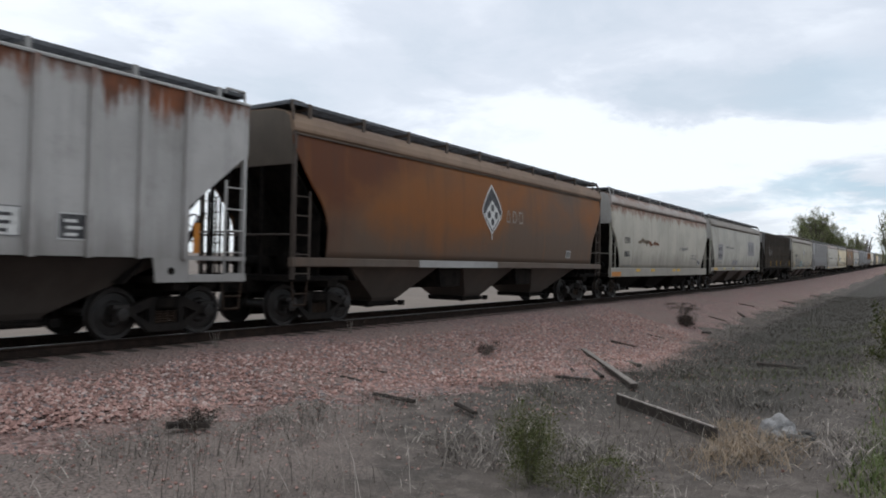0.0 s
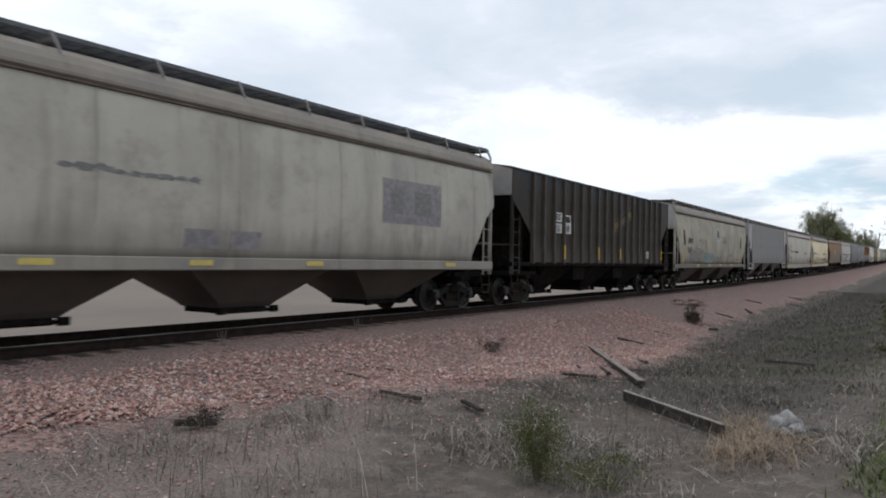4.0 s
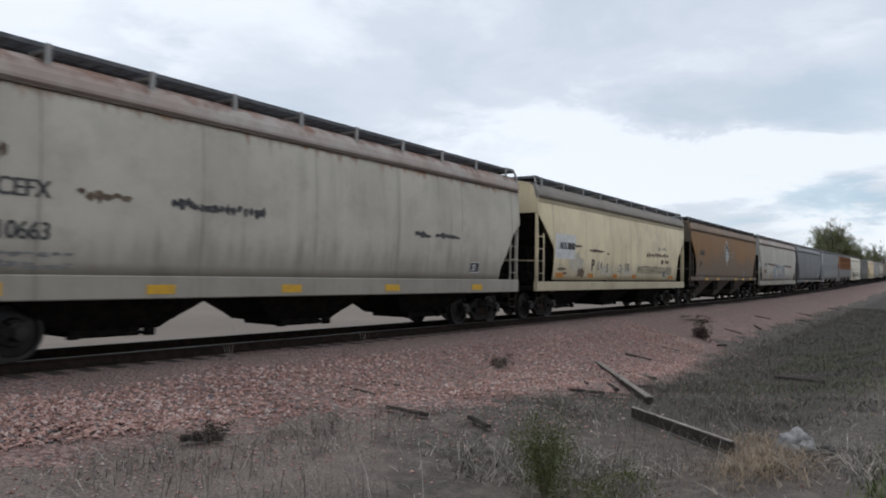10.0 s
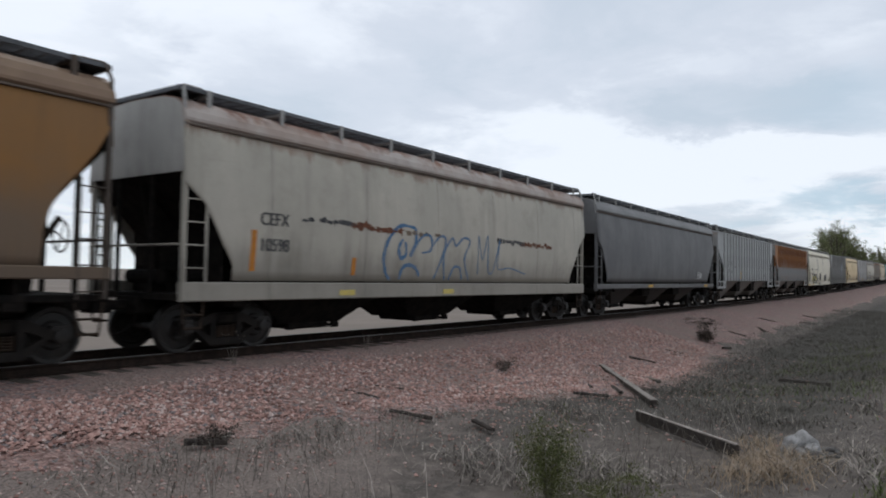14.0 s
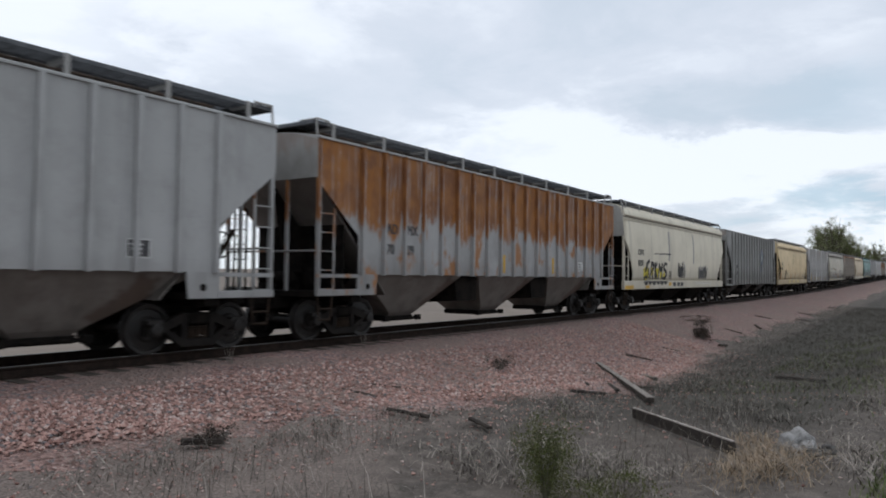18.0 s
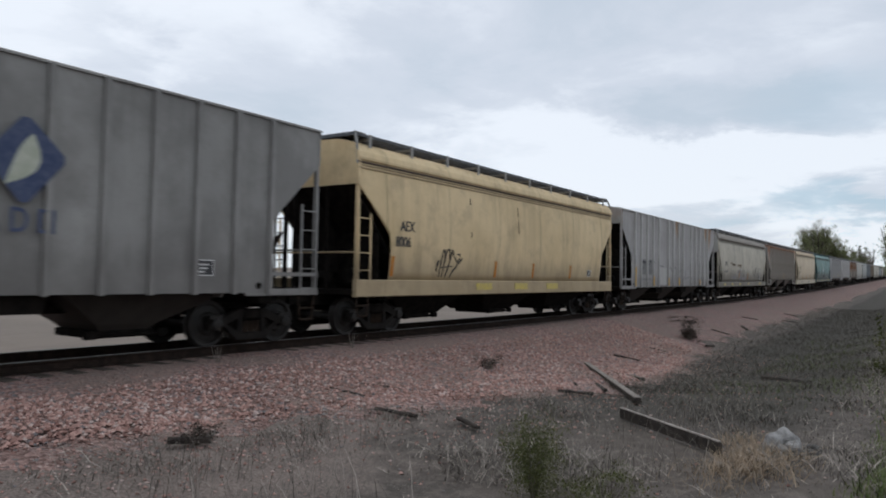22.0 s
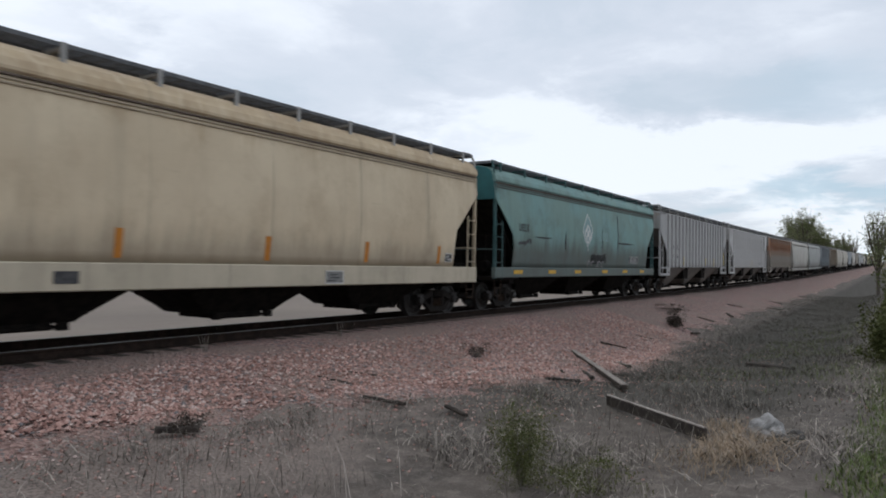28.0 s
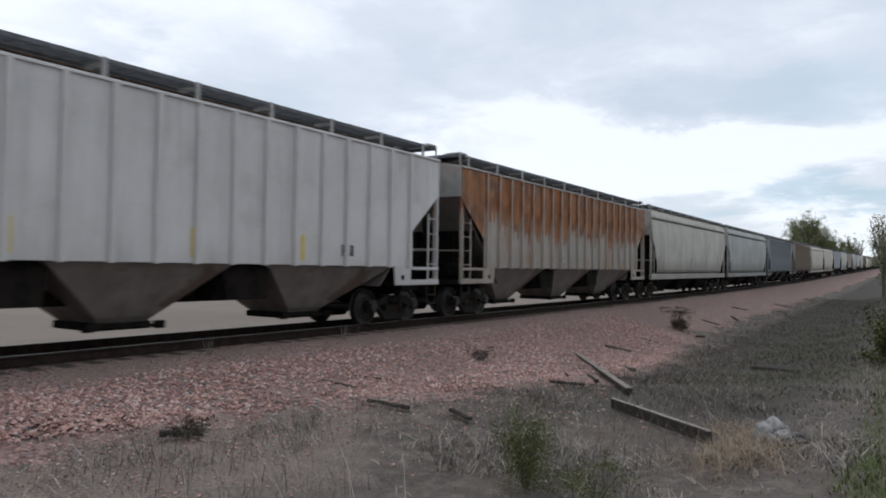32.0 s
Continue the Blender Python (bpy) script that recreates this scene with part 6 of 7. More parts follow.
SPECS[14] = dict(style="smooth", zb=1.36, sill=(0.98, 1.36), beads=True, shape="plain", label="clean white smooth-sided covered hopper wagon with black and yellow graffiti",
                 paint=white_smooth(17, 0.0, (0.72, 0.69, 0.61), (0.66, 0.63, 0.555), dirt=0.25, blotch=0.16), extra=[lettered("CEFX", "10251", 1.62, 2.52, 0.28, None, 0.48, False), lambda car, hb, half: (strokes(car, hb, [((2.55, 1.95), (2.7, 1.65), (2.95, 1.5)), ((2.95, 1.9), (3.2, 1.55)), ((3.65, 2.0), (3.75, 1.6)), ((4.15, 1.9), (4.4, 1.5)), ((4.45, 1.95), (4.5, 1.5)), ((4.95, 1.85), (5.0, 1.5)), ((5.4, 1.75), (5.55, 1.5))], SPRAY_YELLOW, half, 0.34, False, 0.2),
                                                        strokes(car, hb, [((2.7, 1.75), (2.9, 2.15), (3.2, 2.3)), ((2.85, 2.2), (3.0, 1.45)), ((2.6, 1.45), (2.9, 1.6)), ((3.1, 1.95), (3.3, 1.45)), ((3.5, 2.25), (3.45, 1.45)), ((3.5, 2.2), (3.8, 2.1), (3.7, 1.85)), ((3.6, 1.85), (3.85, 1.45)), ((4.0, 2.25), (4.2, 1.45)), ((4.3, 2.2), (4.05, 1.9), (4.45, 1.48)), ((4.65, 2.2), (4.6, 1.45)), ((4.65, 2.15), (4.9, 1.85), (5.1, 2.2)), ((5.1, 2.2), (5.15, 1.45))], SPRAY_BLACK, half, 0.20, True, 0.3, "graffiti_stroke", 0.014),
                                                        strokes(car, hb, [((5.85, 2.15), (5.5, 2.2), (5.35, 1.98), (5.65, 1.85), (5.85, 1.65), (5.6, 1.47), (5.3, 1.52))], SPRAY_BLACK, half, 0.17, True, 0.2, "graffiti_stroke", 0.014)),
                        lambda car, hb, half: (scallops(car, hb, 2.5, 5.95, 6, 1.345, 0.2, SPRAY_BLACK, 1.57), scallops(car, hb, 11.0, 14.4, 5, 1.33, 0.17, WHITE, 1.57, False)), lambda car, hb, half: (slashes(car, 7.7 - hb, 1.42, 0.95, 1.0, SPRAY_BLACK, half + 0.003, 5, 41, 0.14), slashes(car, 11.6 - hb, 1.42, 1.6, 0.75, SPRAY_BLACK, half + 0.003, 6, 42, 0.13), slashes(car, 6.3 - hb, 1.42, 0.4, 0.5, SPRAY_BLACK, half + 0.003, 2, 43, 0.1), slashes(car, 8.0 - hb, 1.42, 1.0, 0.85, SPRAY_GREY, half, 4, 8, 0.2), slashes(car, 8.2 - hb, 1.42, 0.9, 0.7, SPRAY_BLACK, half + 0.004, 5, 9, 0.07), slashes(car, 11.8 - hb, 1.42, 1.7, 0.8, SPRAY_GREY, half, 6, 10, 0.18), slashes(car, 12.0 - hb, 1.42, 1.5, 0.75, SPRAY_BLACK, half + 0.004, 8, 11, 0.07)), smudged(3.8, 2.6, 2.6, 0.12, 6, 4, INK), lambda car, hb, half: bars(car, 6.1 - hb, 2.35, 0.14, 1.45, SPRAY_GREY, half, n=1, gap=0.0), lambda car, hb, half: bars(car, 10.5 - hb, 2.3, 0.12, 1.6, SPRAY_GREY, half, n=1, gap=0.0)],
                 marks=[(0.1, 1.0, 1.0, 0.16, "y")] + sill_marks((6.9, 7.6, 8.2), 1.08, 0.45, 0.2, "k") + [(2.75, 1.02, 0.5, 0.13, "y"), (6.2, 1.12, 0.4, 0.16, "y")])
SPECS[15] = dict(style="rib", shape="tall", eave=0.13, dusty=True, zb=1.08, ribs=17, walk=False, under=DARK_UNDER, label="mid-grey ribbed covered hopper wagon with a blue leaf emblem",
                 paint=paint("mid_grey_ribbed_paint", (0.385, 0.38, 0.365), (0.27, 0.265, 0.255), 18, 0.0, dirt=0.4, dirt_z=1.9, streak=3.5, panel=0.905), extra=[lambda car, hb, half: (leaf_emblem(car, 10.75 - hb, 3.06, 1.25, half), block_letters(car, 10.2 - hb, 2.0, 0.36, 3, half + 0.07, BLUE_INK)), smudged(2.45, 2.1, 0.65, 0.3, 3, 3, INK), smudged(2.45, 1.68, 0.65, 0.28, 4, 4, INK), smudged(1.6, 1.3, 0.4, 0.25, 1, 4, INK)],
                 marks=[(13.75, 1.4, 0.45, 0.3, "k")])
SPECS[16] = dict(style="smooth", zb=1.36, sill=(0.95, 1.36), beads=True, label="cream-yellow smooth-sided covered hopper wagon with yellow sill patches",
                 paint=white_smooth(19, 0.15, (0.75, 0.61, 0.40), (0.66, 0.53, 0.335), rust_z=4.6, blotch=0.4, blotch_col=(0.26, 0.20, 0.13)), extra=[lambda car, hb, half: (letters(car, "AEX", 1.6 - hb, 2.6, 0.28, INK, half), letters(car, "8006", 1.42 - hb, 2.2, 0.28, INK, half)), lambda car, hb, half: strokes(car, hb, [((3.3, 1.6), (3.4, 1.9), (3.3, 1.75)), ((3.45, 1.45), (3.55, 2.0), (3.65, 2.2), (3.7, 1.95)), ((3.6, 1.45), (3.75, 2.1), (3.9, 2.2), (3.95, 1.9)), ((3.75, 1.42), (3.95, 1.9), (4.05, 2.2), (4.15, 2.0)), ((3.5, 1.7), (4.1, 1.75)), ((4.0, 1.42), (4.1, 1.6), (4.3, 1.75), (4.45, 2.05), (4.3, 2.1)), ((4.2, 2.0), (4.4, 1.85), (4.6, 2.0))], SPRAY_BLACK, half, 0.06),
                        lambda car, hb, half: strokes(car, hb, [((8.0, 2.9), (7.97, 3.75)), ((5.05, 2.6), (5.0, 3.75))], STEEL_BROWN, half, 0.05)],
                 marks=[(x, 1.45, 0.12, 0.5, "o") for x in (1.3, 6.5, 9.1, 12.2)] + sill_marks((5.4, 7.8, 10.2), 1.08, 0.9, 0.2, "p") + [(13.9, 1.55, 0.35, 0.25, "k")])
SPECS[17] = dict(style="rib", shape="tall", eave=0.13, zb=1.1, rib_at=(1.7, 2.55, 3.45, 4.4, 5.3, 6.95, 7.85, 8.85, 9.75, 11.4, 12.35, 13.3, 14.25, 15.2), walk=False, rib_paint=paint("white_rib_paint", (0.60, 0.59, 0.57), (0.50, 0.49, 0.47), 62, 0.0, dirt=0.3, dirt_z=1.7), under=DARK_UNDER, label="off-white ribbed covered hopper wagon with end rust and faint graffiti",
                 paint=paint("off_white_ribbed_paint", (0.47, 0.455, 0.445), (0.40, 0.385, 0.375), 20, 0.9, 3.75, 0.7, 0.35, 1.6, rust_a=(0.31, 0.19, 0.09), rust_b=(0.22, 0.12, 0.06), panel=0.93, soft=0.14, zones=((0.1, 0.75), (6.9, 1.5)), blotch=0.45, blotch_col=(0.27, 0.245, 0.23)), extra=[lambda car, hb, half: [bars(car, x - 0.05 - hb, 1.15, 0.10, h, YELLOW, 1.635, "reflector", gap=0.0) for x, h in ((1.7, 0.9), (4.4, 0.45), (6.95, 0.42), (8.85, 0.42), (13.3, 0.3))], lambda car, hb, half: [bars(car, x - hb, 1.70, w, 0.72, INK_PALE, half, "painted_patch", gap=0.0) for x, w in ((2.62, 0.78), (3.52, 0.82))], lambda car, hb, half: (bars(car, 2.8 - hb, 2.2, 0.55, 0.2, INK, half + 0.004, n=3, seed=5), bars(car, 3.6 - hb, 2.2, 0.6, 0.2, INK, half + 0.004, n=3, seed=6), bars(car, 4.5 - hb, 2.25, 0.3, 0.2, INK, half, n=2, seed=7), bars(car, 5.4 - hb, 1.2, 1.4, 0.85, PALE_PATCH, half - 0.004, "painted_patch", gap=0.0), strokes(car, hb, [((5.4, 1.3), (5.45, 2.1), (6.3, 2.12)), ((7.0, 1.6), (7.4, 2.1), (7.8, 1.9)), ((8.0, 1.3), (8.1, 2.05), (8.5, 2.05), (8.6, 1.4)), ((8.9, 1.4), (9.3, 1.95), (9.7, 2.0)), ((9.9, 1.3), (10.4, 1.75), (10.2, 2.0)), ((10.4, 1.5), (11.2, 1.65))], INK_PALE, half, 0.05)), smudged(2.6, 1.4, 1.6, 0.15, 3, 9)],
                 marks=[(13.5, 1.4, 0.45, 0.28, "k")])
SPECS[18] = dict(style="smooth", zb=1.36, sill=(1.0, 1.34), beads=True, shape="plain", roof=DIRTY_SHOULDER, label="grey-white smooth-sided covered hopper wagon smeared with grey grime",
                 paint=white_smooth(21, 0.45, (0.55, 0.53, 0.48), (0.46, 0.44, 0.395), rust_z=4.4, reach=0.5, rust_a=(0.27, 0.17, 0.10), rust_b=(0.18, 0.12, 0.08), dirt=0.7, dirt_z=2.0, blotch=0.5, blotch_col=(0.20, 0.175, 0.14)), extra=[lambda car, hb, half: letters(car, "CEFX", 1.7 - hb, 2.45, 0.28, INK_PALE, half), smudged(1.7, 1.95, 1.0, 0.24, 4, 4), smudged(3.5, 2.55, 0.5, 0.2, 3, 15, SCORCH), lambda car, hb, half: scars(car, hb, [(4.6, 2.55, 1.3, 0.22), (6.0, 2.52, 0.6, 0.22), (6.6, 2.5, 0.5, 0.26), (7.0, 2.5, 0.25, 0.3)], SCORCH, half, 61), spray(4.0, 1.5, 5.2, 0.75, SPRAY_GREY, 9, 6, 0.1), spray(11.6, 1.6, 3.0, 0.9, SPRAY_GREY, 5, 16, 0.07), smudged(4.2, 1.42, 4.6, 0.35, 4, 6, SPRAY_GREY)],
                 marks=sill_marks((1.6, 3.9, 6.5, 9.6, 14.4), 1.1, 0.5, 0.14, "p") + [(6.5, 1.6, 0.14, 0.5, "o"), (9.6, 1.5, 0.14, 0.45, "o"), (14.2, 1.5, 0.45, 0.28, "k")])
SPECS[19] = dict(style="rib", zb=1.5, under=LIGHT_UNDER, label="grey-beige ribbed covered hopper wagon with brown rust stripes",
                 paint=paint("beige_ribbed_paint", (0.40, 0.36, 0.31), (0.34, 0.31, 0.275), 22, 0.8, 3.55, 1.0, 0.35, 1.8, streak=4.2, panel=0.80), marks=post_marks((4, 9, 15.4), 1.6) + [(14.2, 1.7, 0.4, 0.3, "k")])
SPECS[20] = dict(style="smooth", zb=1.42, sill=(0.96, 1.42), beads=True, label="dusty cream smooth-sided covered hopper wagon with orange tabs",
                 paint=white_smooth(23, 0.55, (0.64, 0.56, 0.44), (0.57, 0.49, 0.38), rust_z=4.05, reach=0.7, rust_a=(0.42, 0.30, 0.17), rust_b=(0.30, 0.20, 0.11), soft=0.25, drips=0.8, sootier=0.12, blotch=0.34, blotch_col=(0.33, 0.25, 0.16)), sill_paint=white_smooth(24, 0.0, (0.62, 0.57, 0.48), (0.54, 0.50, 0.42), dirt=0.2),
                 extra=[lambda car, hb, half: letters(car, "AEX", 2.2 - hb, 2.6, 0.3, INK, half), lambda car, hb, half: letters(car, "8234", 2.0 - hb, 2.1, 0.3, INK, half), smudged(5.0, 1.12, 1.6, 0.14, 8, 5)],
                 marks=[(x, 1.5, 0.14, 0.5, "o") for x in (4.9, 8.2, 11.4, 14.6)] + [(15.0, 1.55, 0.35, 0.25, "k"), (3.9, 1.08, 0.4, 0.2, "k"), (10.0, 1.0, 0.6, 0.3, "g")])
SPECS[21] = dict(style="smooth", zb=1.42, sill=(1.08, 1.42), label="faded green smooth-sided covered hopper wagon with a pale diamond emblem",
                 paint=paint("faded_green_wagon_paint", (0.20, 0.345, 0.335), (0.20, 0.31, 0.28), 25, 0.0, dirt=0.72, dirt_z=2.35, blotch=0.5, blotch_col=(0.09, 0.11, 0.095)), beads=True, end=paint("teal_end_paint", (0.05, 0.19, 0.20), (0.04, 0.14, 0.15), 26, 0, dirt=0.4), trim=paint("teal_trim_paint", (0.06, 0.14, 0.14), (0.05, 0.10, 0.10), 27),
                 extra=[emblem(7.9, 2.9, 1.55, TEAL_PALE), blocks(9.2, 2.6, 0.36, TEAL_PALE), lambda car, hb, half: letters(car, "UELX", 1.6 - hb, 2.66, 0.28, INK, half), smudged(1.6, 2.15, 1.0, 0.28, 5, 4, INK), lambda car, hb, half: (slashes(car, 8.3 - hb, 1.62, 1.9, 0.42, SPRAY_BLACK, half, 12, 18, 0.13), strokes(car, hb, [((8.2, 1.7), (8.9, 1.62), (10.0, 1.75)), ((8.5, 1.98), (9.3, 1.9), (10.1, 2.02))], SPRAY_BLACK, half, 0.09)), spray(8.0, 1.45, 2.0, 0.25, SPRAY_GREY, 5, 19, 0.06), lambda car, hb, half: scars(car, hb, [(12.6, 2.55, 2.6, 0.10), (5.6, 2.4, 0.14, 0.8), (9.6, 2.7, 0.10, 0.9), (3.6, 2.5, 1.6, 0.07)], SPRAY_BLACK, half, 62), lambda car, hb, half: bars(car, 11.6 - hb, 2.3, 0.08, 1.5, INK, half, n=1, gap=0.0)],
                 marks=sill_marks((1.3, 4.1, 6.6, 9.7, 12.4, 15.0), 1.2, 0.65, 0.13) + [(13.35, 1.66, 0.62, 0.3, "k"), (14.0, 1.66, 0.62, 0.3, "k")])
SPECS[22] = dict(style="rib", zb=1.5, under=LIGHT_UNDER, label="light grey ribbed covered hopper wagon with black stencils",
                 paint=paint("pale_grey_ribbed_paint_two", (0.47, 0.465, 0.46), (0.43, 0.425, 0.42), 28, 0.0, dirt=0.25, dirt_z=1.6),
                 extra=[lambda car, hb, half: [bars(car, 1.37 + (2 * hb - 2.84) / 18 * k - hb, z, 0.10, h, YELLOW_PALE, 1.635, "reflector", gap=0.0) for k, z, h in ((4, 1.6, 0.5), (11, 1.6, 0.5), (14, 1.6, 0.5), (18, 1.65, 0.9))], lambda car, hb, half: (letters(car, "AD", between(hb, 1), 2.5, 0.26, INK, half), letters(car, "MX", between(hb, 2), 2.5, 0.26, INK, half), letters(car, "49", between(hb, 1), 2.0, 0.26, INK, half), letters(car, "106", between(hb, 2), 2.0, 0.26, INK, half)), smudged(2.2, 1.75, 0.5, 0.1, 2, 4), smudged(2.95, 1.7, 0.6, 0.2, 2, 4), smudged(3.75, 2.4, 0.5, 0.2, 2, 4)],
                 marks=[(1.47, 1.7, 0.12, 0.95, "p"), (13.45, 1.7, 0.5, 0.32, "k")])
SPECS[23] = dict(style="rib", zb=1.5, under=LIGHT_UNDER, label="pale grey ribbed covered hopper wagon with small stencils",
                 paint=paint("pale_grey_ribbed_paint_three", (0.62, 0.61, 0.60), (0.56, 0.55, 0.54), 29, 0.0, dirt=0.2, dirt_z=1.6),
                 extra=[lambda car, hb, half: (letters(car, "AD", between(hb, 1), 2.4, 0.22, INK, half), letters(car, "MX", between(hb, 2), 2.4, 0.22, INK, half)), smudged(2.2, 1.95, 0.5, 0.22, 2, 4, INK), smudged(2.95, 1.95, 0.6, 0.22, 3, 4, INK), smudged(3.9, 2.35, 1.3, 0.16, 5, 5)],
                 marks=post_marks((1.5, 6.4, 9.6, 12.4), 1.6, "p") + [(13.7, 1.7, 0.45, 0.3, "k")])
SPECS[24] = dict(style="rib", zb=1.5, under=LIGHT_UNDER, roof=PLAIN_SHOULDER, label="beige ribbed covered hopper wagon with heavy orange rust on its panels",
                 paint=paint("rusted_beige_ribbed_paint", (0.42, 0.38, 0.33), (0.36, 0.33, 0.29), 30, 0.92, 2.7, 0.7, 0.3, 1.7, rust_a=(0.27, 0.10, 0.028), rust_b=(0.11, 0.037, 0.013), streak=4.0, panel=0.82, spots=0.4, drips=1.7), marks=[(7.0, 1.75, 0.4, 0.3, "g")])
SPECS[25] = dict(style="smooth", zb=1.36, sill=(1.0, 1.3), label="pale grey smooth-sided covered hopper wagon with grime along its side", paint=white_smooth(34, 0.1, (0.46, 0.46, 0.45), (0.38, 0.38, 0.37)))
SPECS[26] = dict(style="smooth", zb=1.36, sill=(1.0, 1.3), label="blue-grey smooth-sided covered hopper wagon", paint=white_smooth(35, 0.0, (0.36, 0.385, 0.40), (0.30, 0.32, 0.335)))
SPECS[27] = dict(style="rib", zb=1.4, ribs=16, label="grey-blue ribbed covered hopper wagon", paint=paint("grey_blue_ribbed_paint", (0.27, 0.30, 0.32), (0.23, 0.25, 0.265), 36, 0.0), under=DARK_UNDER)
SPECS[28] = dict(style="rib", zb=1.4, ribs=16, label="tan ribbed covered hopper wagon", paint=paint("tan_ribbed_paint", (0.26, 0.215, 0.165), (0.21, 0.18, 0.145), 37, 0.2), under=DARK_UNDER)
SPECS[29] = dict(style="smooth", zb=1.36, sill=(1.0, 1.3), label="white smooth-sided covered hopper wagon", paint=white_smooth(38, 0.1))
for k in (2, 3, 5, 7, 10, 14, 18):
    SPECS[k]["end"] = END_PALE
FAR_ORDER = (29, 27, 25, 28, 26, 12, 29, 4, 8, 25, 27, 9, 29, 26, 12, 28, 25, 29, 27, 11, 8, 29)

# distance along the track of the coupling ahead of each wagon, at the middle of the clip
COUPLINGS = [-203.6, -185.4, -166.61, -148.6, -130.04, -111.96, -92.79, -74.11, -55.82, -37.59, -18.94, -0.45, 18.08, 36.46, 54.84, 73.18, 91.4, 109.26, 127.73, 146.28, 164.18, 182.08, 200.68, 219.38, 238.44, 256.95, 275.66, 293.86]
while len(COUPLINGS) < 53:
    COUPLINGS.append(COUPLINGS[-1] + 18.4)


def travelled(t):
    """Metres the train has come, counted from 16 s; it gathers a little speed."""
    u = (t - 16) / 16
    return 12.98088 * (t - 16) + 10.69177 * u ** 2 + 0.69137 * u ** 3 + 2.31674 * u ** 4


def middle(i, t):
    return 0.5 * (COUPLINGS[i] + COUPLINGS[i + 1]) - travelled(t)


for i in range(52):
    spec = SPECS[i] if i <= 29 else SPECS[FAR_ORDER[i - 30]]
    detail = 2 if i <= 26 else (1 if i <= 29 else 0)
    wagon(i, round((COUPLINGS[i + 1] - COUPLINGS[i]) * 5) / 5, spec, detail)


# ---- plants, stones and timber on the near side ----
# mid and grey also paint lit plank tops; dark also paints shaded plank sides
TIMBER_MID = two_tone("lit_tie_top", (0.17, 0.145, 0.12), (0.10, 0.085, 0.072), 8, 0.95, bump=0.6)
TIMBER_GREY = two_tone("grey_tie_timber", (0.26, 0.235, 0.21), (0.16, 0.14, 0.125), 8, 0.95, bump=0.6)
TIMBER_DARK = two_tone("dark_shaded_timber", (0.030, 0.025, 0.022), (0.055, 0.045, 0.038), 8, 0.95, bump=0.6)

def blades(name, spots, material, label, category, h=(0.1, 0.35), w=0.006, lean=0.5, seed=1):
    """Bent tapering blades, one island each; spots are (x, y) with a height factor."""
    rnd = np.random.RandomState(seed)
    n = len(spots)
    pts = np.array([(x, y, land(x, y) - 0.02) for x, y, k in spots])
    k = np.array([k for x, y, k in spots])
    hh = rnd.uniform(*h, n) * k
    az, bend = rnd.uniform(0, 6.28318, n), rnd.uniform(0.1, lean, n) * hh
    d = np.c_[np.cos(az), np.sin(az), np.zeros(n)]
    side = np.c_[-np.sin(az), np.cos(az), np.zeros(n)] * (w * rnd.uniform(0.6, 1.4, n))[:, None]
    up = np.array([0, 0, 1.0])
    mid = pts + d * (bend * 0.35)[:, None] + up * (hh * 0.6)[:, None]
    tip = pts + d * bend[:, None] + up * hh[:, None]
    v = np.stack([pts - side, pts + side, mid - side * 0.7, mid + side * 0.7, tip], 1).reshape(-1, 3)
    b = np.arange(n)[:, None] * 5
    quads = (b + np.array([0, 1, 3, 2])).tolist()
    tris = (b + np.array([2, 3, 4])).tolist()
    ob = new(name, raw_mesh(name, v.tolist(), quads + tris, material))
    return tagged(ob, label, category, kind="stuff")


